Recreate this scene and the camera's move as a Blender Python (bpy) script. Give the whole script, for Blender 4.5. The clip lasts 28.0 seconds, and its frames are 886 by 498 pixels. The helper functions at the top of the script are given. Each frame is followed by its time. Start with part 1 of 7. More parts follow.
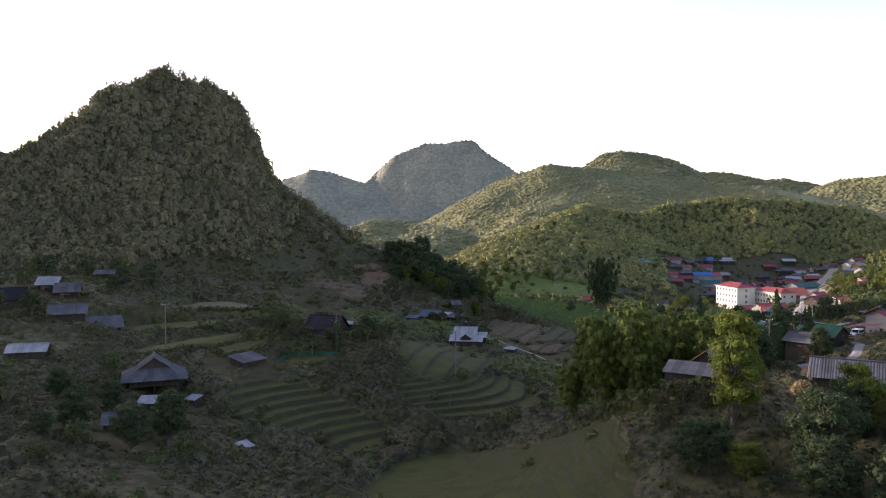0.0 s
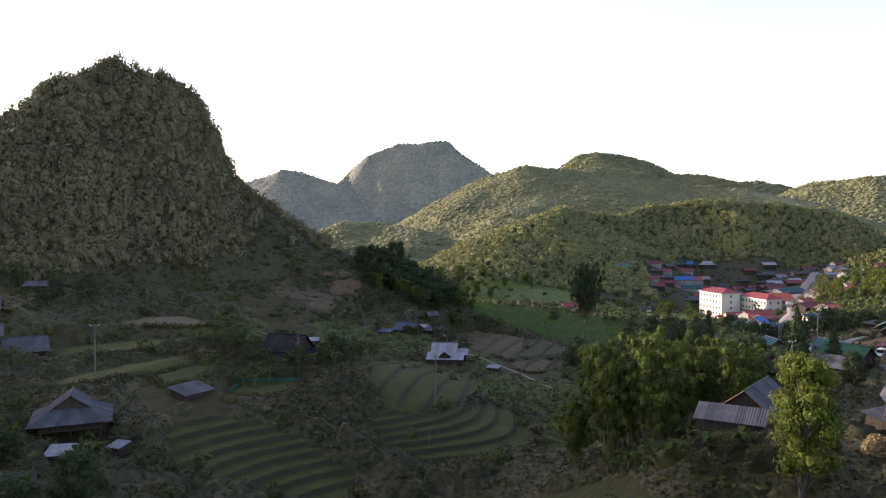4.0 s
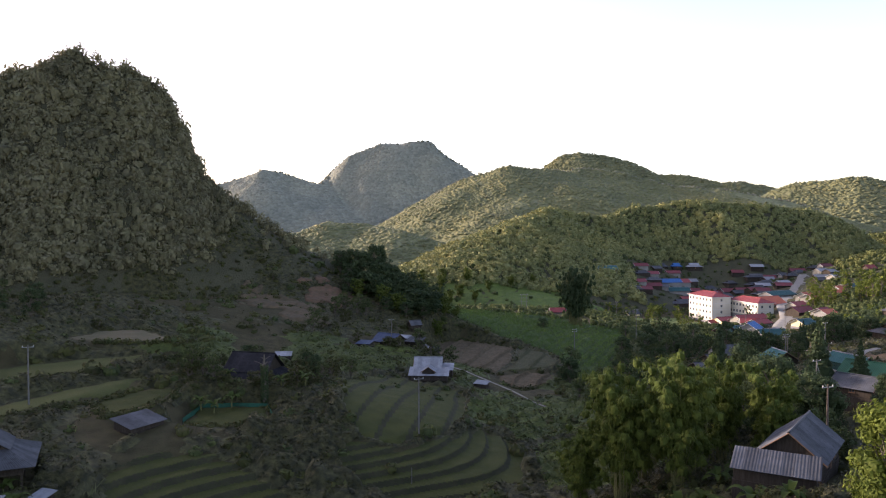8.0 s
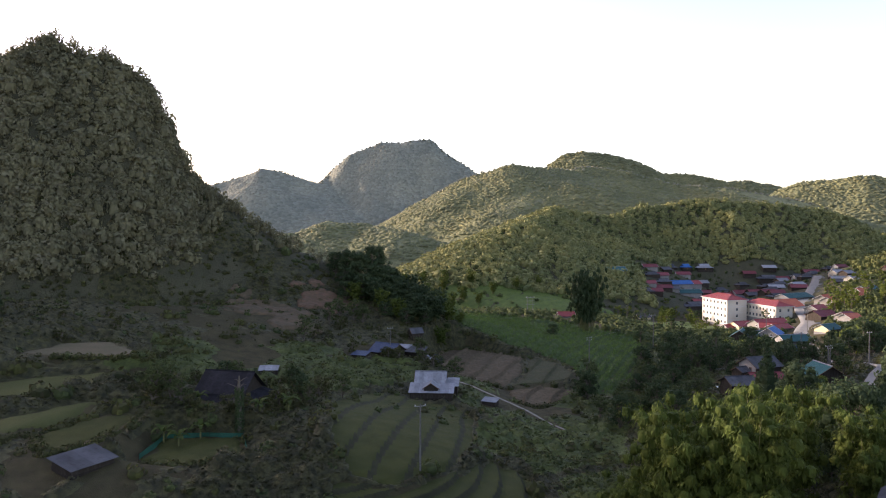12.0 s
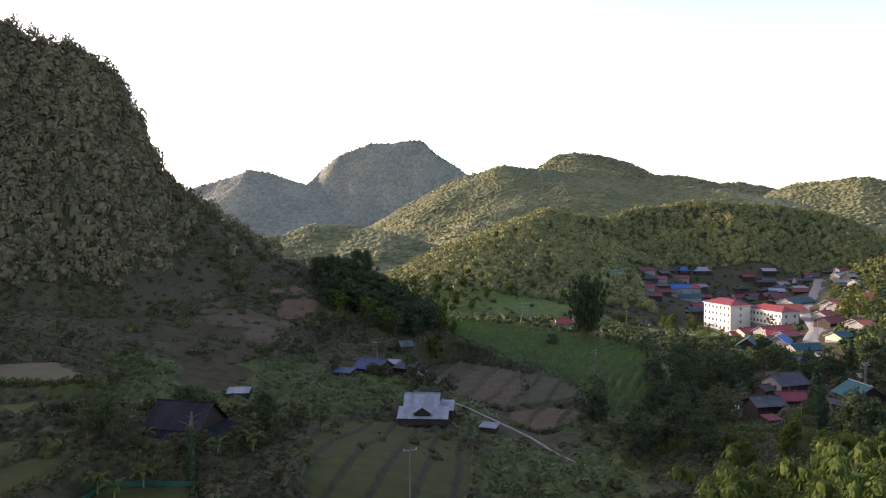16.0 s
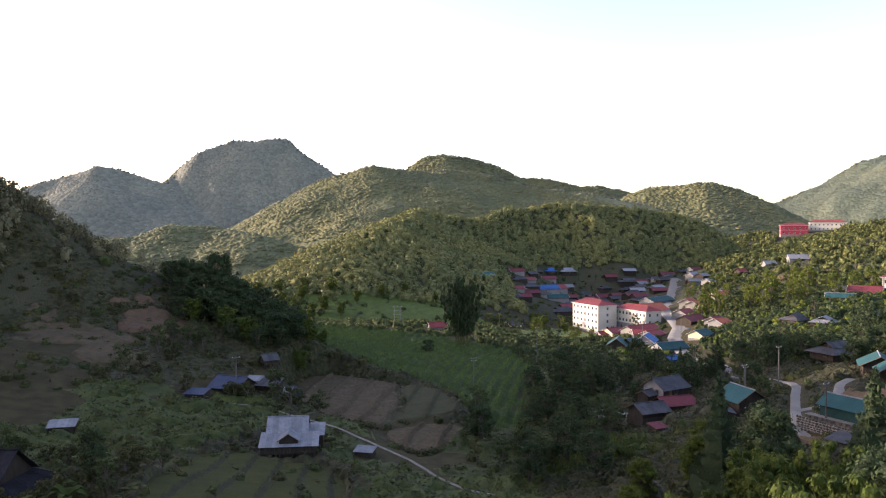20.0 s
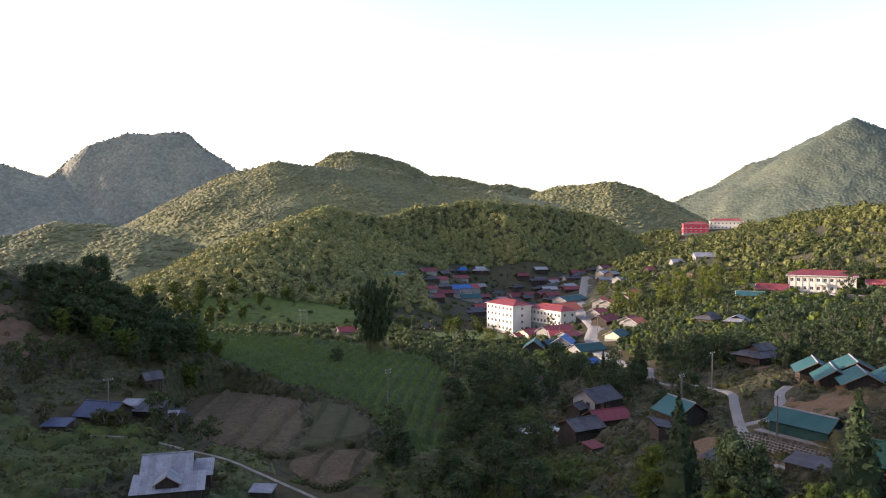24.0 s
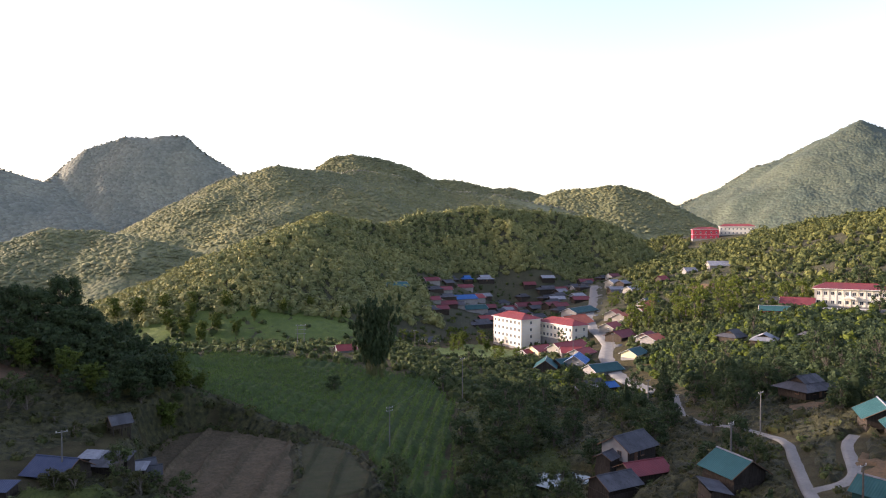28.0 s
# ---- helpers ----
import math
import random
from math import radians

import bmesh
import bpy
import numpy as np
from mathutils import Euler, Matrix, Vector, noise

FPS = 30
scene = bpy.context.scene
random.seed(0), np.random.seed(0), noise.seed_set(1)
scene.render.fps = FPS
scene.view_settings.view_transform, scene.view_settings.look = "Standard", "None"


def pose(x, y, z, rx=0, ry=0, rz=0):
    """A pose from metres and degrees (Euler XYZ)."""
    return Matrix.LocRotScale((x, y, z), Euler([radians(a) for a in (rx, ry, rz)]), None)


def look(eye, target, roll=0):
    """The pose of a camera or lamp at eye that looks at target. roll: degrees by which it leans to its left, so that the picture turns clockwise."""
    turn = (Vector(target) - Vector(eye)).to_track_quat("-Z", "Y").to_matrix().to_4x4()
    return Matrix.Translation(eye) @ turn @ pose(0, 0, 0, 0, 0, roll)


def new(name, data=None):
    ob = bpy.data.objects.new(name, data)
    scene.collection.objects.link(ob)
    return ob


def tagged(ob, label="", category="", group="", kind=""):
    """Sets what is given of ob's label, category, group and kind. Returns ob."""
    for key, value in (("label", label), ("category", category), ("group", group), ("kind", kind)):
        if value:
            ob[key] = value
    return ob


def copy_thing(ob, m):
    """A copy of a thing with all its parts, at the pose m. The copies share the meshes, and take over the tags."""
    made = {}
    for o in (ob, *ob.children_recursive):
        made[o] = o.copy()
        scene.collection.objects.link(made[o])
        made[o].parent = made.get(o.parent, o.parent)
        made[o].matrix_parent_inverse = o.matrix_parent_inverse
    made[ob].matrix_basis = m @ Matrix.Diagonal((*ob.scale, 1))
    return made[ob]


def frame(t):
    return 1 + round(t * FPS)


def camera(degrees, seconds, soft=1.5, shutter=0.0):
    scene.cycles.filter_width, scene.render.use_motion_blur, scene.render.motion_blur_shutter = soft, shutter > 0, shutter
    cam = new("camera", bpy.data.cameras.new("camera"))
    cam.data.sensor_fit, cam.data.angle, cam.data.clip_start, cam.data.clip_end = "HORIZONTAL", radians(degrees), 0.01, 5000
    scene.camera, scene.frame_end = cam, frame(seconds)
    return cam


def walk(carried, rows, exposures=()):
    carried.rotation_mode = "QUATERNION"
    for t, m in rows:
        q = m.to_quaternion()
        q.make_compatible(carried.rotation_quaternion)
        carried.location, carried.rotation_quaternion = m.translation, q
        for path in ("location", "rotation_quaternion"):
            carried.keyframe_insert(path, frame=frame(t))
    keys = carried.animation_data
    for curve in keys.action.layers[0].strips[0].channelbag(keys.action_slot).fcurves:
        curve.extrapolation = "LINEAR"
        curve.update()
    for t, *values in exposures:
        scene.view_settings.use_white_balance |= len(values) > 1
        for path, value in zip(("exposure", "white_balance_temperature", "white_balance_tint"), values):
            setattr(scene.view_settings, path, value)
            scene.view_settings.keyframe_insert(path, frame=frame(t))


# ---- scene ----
cam = camera(62.69, 28.0, soft=1.1)
PATH = [
    (0, (0.00, 0.00, 40.00), (-2.880, 49.894, 38.479), -0.05),
    (0.5, (-0.27, 2.56, 39.96), (-3.163, 52.458, 38.456), -0.04),
    (1, (-0.52, 5.28, 39.98), (-3.436, 55.173, 38.478), 0.01),
    (1.5, (-0.86, 8.23, 40.09), (-2.756, 58.166, 38.584), 0.07),
    (2, (-1.28, 11.21, 40.16), (-2.424, 61.173, 38.690), 0.04),
    (2.5, (-1.55, 14.12, 40.35), (-2.707, 64.081, 38.878), 0.06),
    (3, (-1.79, 16.86, 40.64), (-2.974, 66.821, 39.200), 0.06),
    (3.5, (-1.97, 19.34, 41.03), (-3.195, 69.300, 39.578), 0.05),
    (5.5, (-2.48, 27.59, 42.25), (-2.388, 77.567, 40.790), 0.03),
    (6, (-2.55, 29.39, 42.36), (-2.373, 79.370, 40.910), 0.02),
    (6.5, (-2.56, 31.23, 42.42), (-2.396, 81.210, 40.968), 0.02),
    (7, (-2.61, 33.23, 42.47), (-2.452, 83.208, 41.018), -0.00),
    (7.5, (-2.67, 35.36, 42.49), (-2.506, 85.337, 41.058), -0.02),
    (8, (-2.76, 37.58, 42.52), (-2.602, 87.561, 41.086), -0.00),
    (8.5, (-2.82, 39.92, 42.56), (-2.680, 89.899, 41.110), 0.04),
    (9, (-2.89, 42.26, 42.58), (-2.759, 92.241, 41.142), 0.03),
    (9.5, (-3.00, 44.69, 42.57), (-2.873, 94.667, 41.110), 0.04),
    (10, (-3.10, 47.21, 42.52), (-2.971, 97.193, 41.069), 0.00),
    (10.5, (-3.20, 49.78, 42.47), (-3.084, 99.760, 41.018), -0.01),
    (11, (-3.28, 52.31, 42.41), (-3.176, 102.290, 40.964), -0.02),
    (11.5, (-3.36, 54.84, 42.40), (-3.261, 104.817, 40.965), -0.04),
    (12, (-3.37, 57.41, 42.44), (-3.300, 107.384, 40.998), -0.02),
    (12.5, (-3.41, 59.97, 42.51), (-3.292, 109.950, 41.069), -0.03),
    (14.5, (-3.74, 70.01, 42.72), (-3.241, 119.985, 41.319), 0.00),
    (15, (-3.81, 72.37, 42.76), (-3.306, 122.353, 41.380), 0.00),
    (15.5, (-3.85, 74.59, 42.82), (-3.365, 124.572, 41.467), -0.02),
    (16, (-3.86, 76.70, 42.84), (-3.127, 126.681, 41.525), -0.04),
    (16.5, (-3.96, 78.77, 42.88), (-2.407, 128.725, 41.589), -0.02),
    (17, (-4.01, 80.80, 42.94), (-1.509, 130.720, 41.661), -0.02),
    (17.5, (-4.12, 82.82, 42.93), (-0.465, 132.672, 41.651), 0.04),
    (18, (-4.19, 84.81, 42.87), (0.690, 134.558, 41.628), -0.00),
    (18.5, (-4.17, 86.75, 42.84), (1.926, 136.363, 41.599), 0.02),
    (19, (-4.11, 88.63, 42.77), (3.190, 138.078, 41.538), -0.02),
    (19.5, (-4.00, 90.45, 42.76), (4.500, 139.707, 41.524), 0.00),
    (20, (-3.90, 92.37, 42.72), (5.804, 141.401, 41.499), 0.01),
    (20.5, (-3.82, 94.36, 42.71), (7.102, 143.139, 41.467), 0.00),
    (21, (-3.61, 96.48, 42.64), (8.515, 144.972, 41.383), 0.00),
    (21.5, (-3.27, 98.68, 42.54), (10.324, 146.776, 41.265), 0.01),
    (22, (-2.88, 100.90, 42.48), (12.406, 148.493, 41.194), 0.03),
    (22.5, (-2.50, 103.21, 42.47), (13.301, 150.632, 41.156), 0.03),
    (24.5, (-0.24, 113.08, 43.31), (15.503, 160.511, 41.951), 0.03),
    (25, (0.38, 115.69, 43.74), (16.119, 163.128, 42.389), 0.02),
    (25.5, (1.07, 118.35, 44.19), (16.794, 165.796, 42.850), -0.04),
    (26, (1.79, 120.98, 44.65), (17.494, 168.431, 43.347), -0.07),
    (26.5, (2.44, 123.49, 45.16), (18.128, 170.950, 43.872), -0.07),
    (27, (3.08, 125.92, 45.70), (18.743, 173.390, 44.440), -0.06),
    (27.5, (3.67, 128.22, 46.27), (19.320, 175.692, 45.044), -0.05),
    (28, (4.21, 130.50, 46.82), (19.852, 177.975, 45.635), -0.02),
]
walk(cam, [(t, look(eye, target, roll)) for t, eye, target, roll in PATH], exposures=[(0, 1.78, 6400, 30), (28, 1.78, 6400, 30)])

# ---- daylight: low sun over the ridge on the left, clear hazy sky ----
SUN_AZ, SUN_EL = 62.0, 13.3          # degrees left of +y, above the horizon
world = bpy.data.worlds.new("evening_sky")
scene.world = world
world.use_nodes = True
wn = world.node_tree.nodes
sky = wn.new("ShaderNodeTexSky")
sky.sky_type, sky.sun_disc = "NISHITA", False
sky.sun_elevation, sky.sun_rotation = radians(SUN_EL), radians(-SUN_AZ)
sky.altitude, sky.air_density, sky.dust_density, sky.ozone_density = 600, 1.0, 2.5, 0.3
wn["Background"].inputs["Strength"].default_value = 0.145
world.node_tree.links.new(sky.outputs[0], wn["Background"].inputs["Color"])
sun_data = bpy.data.lights.new("sun", "SUN")
sun_data.energy, sun_data.angle, sun_data.color = 2.8, radians(1.0), (1.0, 0.92, 0.74)
sun = new("sun", sun_data)
sa, se = radians(SUN_AZ), radians(SUN_EL)
sun.matrix_world = look((-300 * math.sin(sa), 300 * math.cos(sa), 300 * math.tan(se)), (0, 0, 0))

# ---- materials ----
def surface(name, c1, c2, c3=None, scale=0.2, fine=3.0, rough=0.85, bump=0.3, metal=0.0, through_light=0.0, island=0.0, piece=0.0, spec=0.1, dirt=0.45, stretch=None, depth=0.05, crowns=0.0):
    """Two colours by broad noise, a third in fine patches, grain in the relief; leaves let light through. crowns: width of tree crowns seen from far off."""
    m = bpy.data.materials.new(name)
    m.use_nodes = True
    n, l = m.node_tree.nodes, m.node_tree.links
    b = n["Principled BSDF"]
    b.inputs["Roughness"].default_value, b.inputs["Metallic"].default_value = rough, metal
    b.inputs["Specular IOR Level"].default_value = spec
    co = n.new("ShaderNodeTexCoord").outputs["Object"]
    if stretch:
        mp = n.new("ShaderNodeMapping")
        mp.inputs["Scale"].default_value = stretch
        l.new(co, mp.inputs[0])
        co = mp.outputs[0]

    def noise_node(s, d=4):
        t = n.new("ShaderNodeTexNoise")
        t.inputs["Scale"].default_value, t.inputs["Detail"].default_value = s, d
        l.new(co, t.inputs["Vector"])
        return t.outputs["Fac"]

    def ramp(src, a, z):
        r = n.new("ShaderNodeMapRange")
        r.inputs["From Min"].default_value, r.inputs["From Max"].default_value = a, z
        l.new(src, r.inputs["Value"])
        return r.outputs[0]

    def mix(f, a, z):
        x = n.new("ShaderNodeMix")
        x.data_type = "RGBA"
        for sock, v in ((x.inputs[0], f), (x.inputs[6], a), (x.inputs[7], z)):
            if isinstance(v, tuple):
                sock.default_value = (*v, 1)
            elif isinstance(v, float):
                sock.default_value = v
            else:
                l.new(v, sock)
        return x.outputs[2]

    col = mix(ramp(noise_node(scale), 0.35, 0.65), c1, c2)
    if c3:
        col = mix(ramp(noise_node(fine, 6), 1.0 - dirt - 0.1, 1.0 - dirt + 0.25), col, c3)
    for amount, node, out in ((island, "ShaderNodeNewGeometry", "Random Per Island"), (piece, "ShaderNodeObjectInfo", "Random")):
        if amount:
            g = n.new(node)
            r = n.new("ShaderNodeMapRange")
            r.inputs["To Min"].default_value, r.inputs["To Max"].default_value = 1 - amount, 1 + amount
            l.new(g.outputs[out], r.inputs["Value"])
            h = n.new("ShaderNodeHueSaturation")
            l.new(r.outputs[0], h.inputs["Value"])
            l.new(col, h.inputs["Color"])
            col = h.outputs[0]
    if crowns:
        vo = n.new("ShaderNodeTexVoronoi")
        vo.inputs["Scale"].default_value, vo.inputs["Randomness"].default_value = 1 / crowns, 1.0
        l.new(co, vo.inputs["Vector"])
        hs = n.new("ShaderNodeHueSaturation")
        tone = n.new("ShaderNodeMapRange")
        tone.inputs["To Min"].default_value, tone.inputs["To Max"].default_value = 0.72, 1.28
        l.new(vo.outputs["Color"], tone.inputs["Value"])
        l.new(tone.outputs[0], hs.inputs["Value"])
        l.new(col, hs.inputs["Color"])
        col = hs.outputs[0]
    l.new(col, b.inputs["Base Color"])
    if crowns:
        up = n.new("ShaderNodeMath")
        up.operation = "MULTIPLY_ADD"
        up.inputs[1].default_value, up.inputs[2].default_value = -1.0, 1.0
        l.new(vo.outputs["Distance"], up.inputs[0])
        bn = n.new("ShaderNodeBump")
        bn.inputs["Strength"].default_value, bn.inputs["Distance"].default_value = bump, depth
        l.new(up.outputs[0], bn.inputs["Height"])
        l.new(bn.outputs[0], b.inputs["Normal"])
    elif bump:
        bn = n.new("ShaderNodeBump")
        bn.inputs["Strength"].default_value = bump
        bn.inputs["Distance"].default_value = depth
        l.new(noise_node(fine * 2.5, 5), bn.inputs["Height"])
        l.new(bn.outputs[0], b.inputs["Normal"])
    if through_light:
        tr = n.new("ShaderNodeBsdfTranslucent")
        l.new(col, tr.inputs["Color"])
        ms = n.new("ShaderNodeMixShader")
        ms.inputs[0].default_value = through_light
        l.new(b.outputs[0], ms.inputs[1])
        l.new(tr.outputs[0], ms.inputs[2])
        l.new(ms.outputs[0], n["Material Output"].inputs["Surface"])
    return m


def leafy(name, c1, c2, c3, scale=0.12, fine=0.5, light=0.35, island=0.3, bump=0.8, depth=0.25, crowns=0.0):
    return surface(name, c1, c2, c3, scale=scale, fine=fine, rough=0.65, bump=bump, depth=depth, through_light=light, island=island, dirt=0.4, spec=0.08, crowns=crowns)


SCRUB = surface("scrub_ground", (0.04283, 0.03736, 0.01695), (0.0714, 0.05998, 0.02736), (0.07426, 0.04753, 0.03258), scale=0.35, fine=2.4, bump=1.0, depth=0.3, dirt=0.38)
HILL_SOIL = surface("hill_undergrowth", (0.05513, 0.05412, 0.03057), (0.07497, 0.06905, 0.0382), (0.06615, 0.05225, 0.0382), scale=0.12, fine=0.9, bump=1.0, depth=0.6, dirt=0.35)
PADDY = surface("cut_paddy", (0.06782, 0.07377, 0.02243), (0.09041, 0.08878, 0.02692), (0.05488, 0.05873, 0.02092), scale=0.15, fine=3.0, bump=1.0, depth=0.2)
TERRACE = surface("terrace_grass", (0.04179, 0.04782, 0.01241), (0.05803, 0.0603, 0.0158), (0.04411, 0.0395, 0.01807), scale=0.3, fine=3.2, bump=1.0, depth=0.2, dirt=0.36)
RISER = surface("riser_weeds", (0.03167, 0.03292, 0.01535), (0.04872, 0.04688, 0.02174), (0.03898, 0.02993, 0.02046), scale=0.5, fine=2.0, bump=1.0, depth=0.2)
WEEDS = surface("weeds_and_brambles", (0.04124, 0.03994, 0.01828), (0.1111, 0.1028, 0.03964), (0.02379, 0.02178, 0.01219), scale=0.8, fine=3.2, rough=0.7, bump=1.0, depth=0.45, through_light=0.1, spec=0.2, dirt=0.42, island=0.2)
LUSH = surface("lush_weeds", (0.05986, 0.07513, 0.01996), (0.1062, 0.1238, 0.03086), (0.03862, 0.04441, 0.01633), scale=0.5, fine=2.6, rough=0.7, bump=1.0, depth=0.4, through_light=0.15, spec=0.2, dirt=0.4, island=0.25)
MEADOW = surface("lush_grass", (0.06926, 0.1013, 0.01812), (0.106, 0.1409, 0.02459), (0.06111, 0.07232, 0.01941), scale=0.3, fine=2.2, rough=0.7, bump=1.0, depth=0.25, spec=0.2, dirt=0.45)
CORN_ROWS = surface("maize_ground", (0.04729, 0.07432, 0.02095), (0.07205, 0.1058, 0.02793), (0.04165, 0.0518, 0.01746), scale=0.25, fine=1.0, bump=1.0, depth=0.7, dirt=0.5)
STUBBLE = surface("dry_stubble", (0.11, 0.088, 0.0517), (0.088, 0.0803, 0.0418), (0.132, 0.099, 0.0605), scale=0.2, fine=2.0, bump=0.8)
PLOUGHED = surface("ploughed_soil", (0.0988, 0.07158, 0.04139), (0.1383, 0.09775, 0.05716), (0.06175, 0.05113, 0.02562), scale=0.3, fine=1.3, bump=1.0, depth=0.5, dirt=0.5)
WEEDY = surface("weedy_stubble", (0.05, 0.0522, 0.022), (0.07, 0.0657, 0.03), (0.062, 0.0486, 0.03), scale=0.35, fine=1.4, bump=1.0, depth=0.4, dirt=0.44)
RED_SOIL = surface("red_soil", (0.15, 0.082, 0.05), (0.115, 0.07, 0.042), (0.085, 0.062, 0.036), scale=0.2, fine=0.9, bump=0.9, depth=0.15, dirt=0.55)
STONY_SOIL = surface("stony_brown_soil", (0.12, 0.08, 0.046), (0.09, 0.066, 0.038), (0.062, 0.052, 0.03), scale=0.16, fine=0.8, bump=1.0, depth=0.2, dirt=0.5)
ORANGE_SOIL = surface("cut_earth", (0.17, 0.105, 0.056), (0.13, 0.085, 0.048), (0.075, 0.062, 0.034), scale=0.5, fine=2.2, bump=1.0, depth=0.2, dirt=0.46)
CONCRETE = surface("pale_concrete", (0.203, 0.1932, 0.175), (0.161, 0.154, 0.14), (0.112, 0.1036, 0.0896), scale=0.3, fine=2.5, bump=0.3, dirt=0.38)
DIRT_PATH = surface("trodden_path", (0.24, 0.216, 0.176), (0.176, 0.16, 0.128), (0.112, 0.1056, 0.072), scale=0.6, fine=2.5, bump=0.5, dirt=0.45)
STONE = surface("rubble_stone", (0.12, 0.108, 0.09), (0.09, 0.08, 0.066), (0.05, 0.045, 0.036), scale=0.8, fine=3.0, bump=0.6, piece=0.22)
BARK = surface("bark", (0.10, 0.08, 0.06), (0.16, 0.14, 0.11), (0.05, 0.04, 0.03), scale=1.5, fine=6, bump=0.6)
CULM = surface("bamboo_culm", (0.12, 0.13, 0.05), (0.16, 0.14, 0.06), (0.07, 0.08, 0.03), scale=1, fine=5, bump=0.2)
LEAF = leafy("broad_leaves", (0.05741, 0.0751, 0.02841), (0.09185, 0.1101, 0.03847), (0.04593, 0.05757, 0.02677), fine=1.6)
LEAF_DARK = leafy("dark_leaves", (0.04312, 0.06444, 0.02873), (0.06827, 0.08986, 0.03693), (0.03592, 0.05089, 0.02462), fine=1.6)
LEAF_YELLOW = leafy("yellow_green_leaves", (0.1146, 0.1368, 0.02138), (0.08663, 0.1124, 0.02138), (0.06288, 0.08065, 0.019), fine=1.2)
LEAF_BAMBOO = leafy("bamboo_leaves", (0.07522, 0.1002, 0.01987), (0.1051, 0.1247, 0.02348), (0.04645, 0.0654, 0.01627), fine=1.2)
LEAF_SHRUB = leafy("shrub_leaves", (0.04989, 0.05393, 0.02083), (0.09097, 0.09532, 0.03124), (0.09393, 0.06899, 0.04167), scale=0.07, fine=0.9)
LEAF_CORN = leafy("maize_leaves", (0.06905, 0.1175, 0.02603), (0.09669, 0.152, 0.03277), (0.1174, 0.1449, 0.03374), scale=0.05)
LEAF_BANANA = leafy("banana_leaves", (0.044, 0.06435, 0.01375), (0.055, 0.07425, 0.0165), (0.066, 0.0594, 0.022), scale=0.8)
# Paler, browner leaves: haze over the karst hill put into the colour.
LEAF_KARST = leafy("karst_forest_leaves_hazed", (0.1296, 0.1211, 0.06597), (0.1851, 0.1675, 0.08709), (0.1587, 0.1353, 0.08709), scale=0.05, fine=0.4, depth=0.4, island=0.14, light=0.2, bump=0.4)
LEAF_WOOD = leafy("wood_leaves", (0.1453, 0.1576, 0.06219), (0.2308, 0.2214, 0.07683), (0.1537, 0.1477, 0.07316), scale=0.03, fine=0.4, depth=0.6, island=0.2, light=0.1, bump=0.8)
LEAF_BANK = leafy("slope_wood_leaves", (0.07151, 0.08574, 0.02726), (0.1197, 0.1225, 0.03731), (0.07151, 0.07594, 0.03156), scale=0.04, fine=0.5, depth=0.6, island=0.3, light=0.1, bump=0.8)
# Distance haze put into the base colours: grayer, bluer, mostly paler leaves.
LEAF_MID = leafy("middle_hill_leaves_hazed", (0.128, 0.1327, 0.06653), (0.175, 0.1683, 0.07603), (0.14, 0.1327, 0.07603), scale=0.012, fine=0.12, light=0.05, island=0.12, depth=1.0, bump=0.2)
MID_WOODS = leafy("middle_hill_woods_hazed", (0.13, 0.1337, 0.06653), (0.175, 0.1683, 0.07603), (0.15, 0.1406, 0.07793), scale=0.012, fine=0.05, light=0.05, island=0.0, depth=2.4, bump=0.6, crowns=4.5)
LEAF_FAR = leafy("far_wood_leaves_hazed", (0.1757, 0.1788, 0.1347), (0.2204, 0.2141, 0.1516), (0.1568, 0.1564, 0.1247), scale=0.012, fine=0.16, light=0.04, island=0.0, depth=3.0, bump=0.6, crowns=5.0)
LEAF_MOUNT = leafy("mountain_leaves_hazed", (0.06624, 0.08408, 0.06104), (0.08979, 0.1036, 0.07053), (0.05888, 0.07207, 0.05426), scale=0.01, fine=0.1, light=0.04, island=0.0, depth=5.0, bump=0.55, crowns=8.0)
ROOF_GRAY = surface("weathered_cement_sheet", (0.06, 0.06, 0.065), (0.088, 0.088, 0.093), (0.037, 0.034, 0.033), scale=0.5, fine=2.0, bump=0.3, piece=0.2, dirt=0.4)
ROOF_PALE = surface("pale_cement_sheet", (0.19, 0.19, 0.2), (0.25, 0.25, 0.26), (0.12, 0.115, 0.11), scale=0.6, fine=2.0, bump=0.2, piece=0.16, dirt=0.38)
ROOF_DARK = surface("dark_shingle_sheet", (0.016, 0.015, 0.018), (0.026, 0.024, 0.027), (0.011, 0.01, 0.01), scale=0.6, fine=2.5, bump=0.6, piece=0.3)
ROOF_RED = surface("red_painted_sheet", (0.2475, 0.0544, 0.0496), (0.21, 0.0464, 0.0464), (0.165, 0.06, 0.0544), scale=0.4, fine=1.5, rough=0.5, bump=0.1, piece=0.18, dirt=0.3)
ROOF_MAROON = surface("maroon_painted_sheet", (0.17, 0.04131, 0.04463), (0.136, 0.03672, 0.04016), (0.1105, 0.0459, 0.04284), scale=0.4, fine=1.5, rough=0.5, bump=0.1, piece=0.18, dirt=0.3)
ROOF_ORANGE = surface("orange_tile_sheet", (0.45, 0.13, 0.07), (0.38, 0.10, 0.06), (0.30, 0.10, 0.07), scale=0.4, fine=1.5, rough=0.6, bump=0.1, piece=0.15, dirt=0.25)
ROOF_TEAL = surface("teal_painted_sheet", (0.024, 0.075, 0.073), (0.031, 0.09, 0.088), (0.03, 0.058, 0.057), scale=0.4, fine=1.5, rough=0.55, bump=0.1, piece=0.18, dirt=0.32)
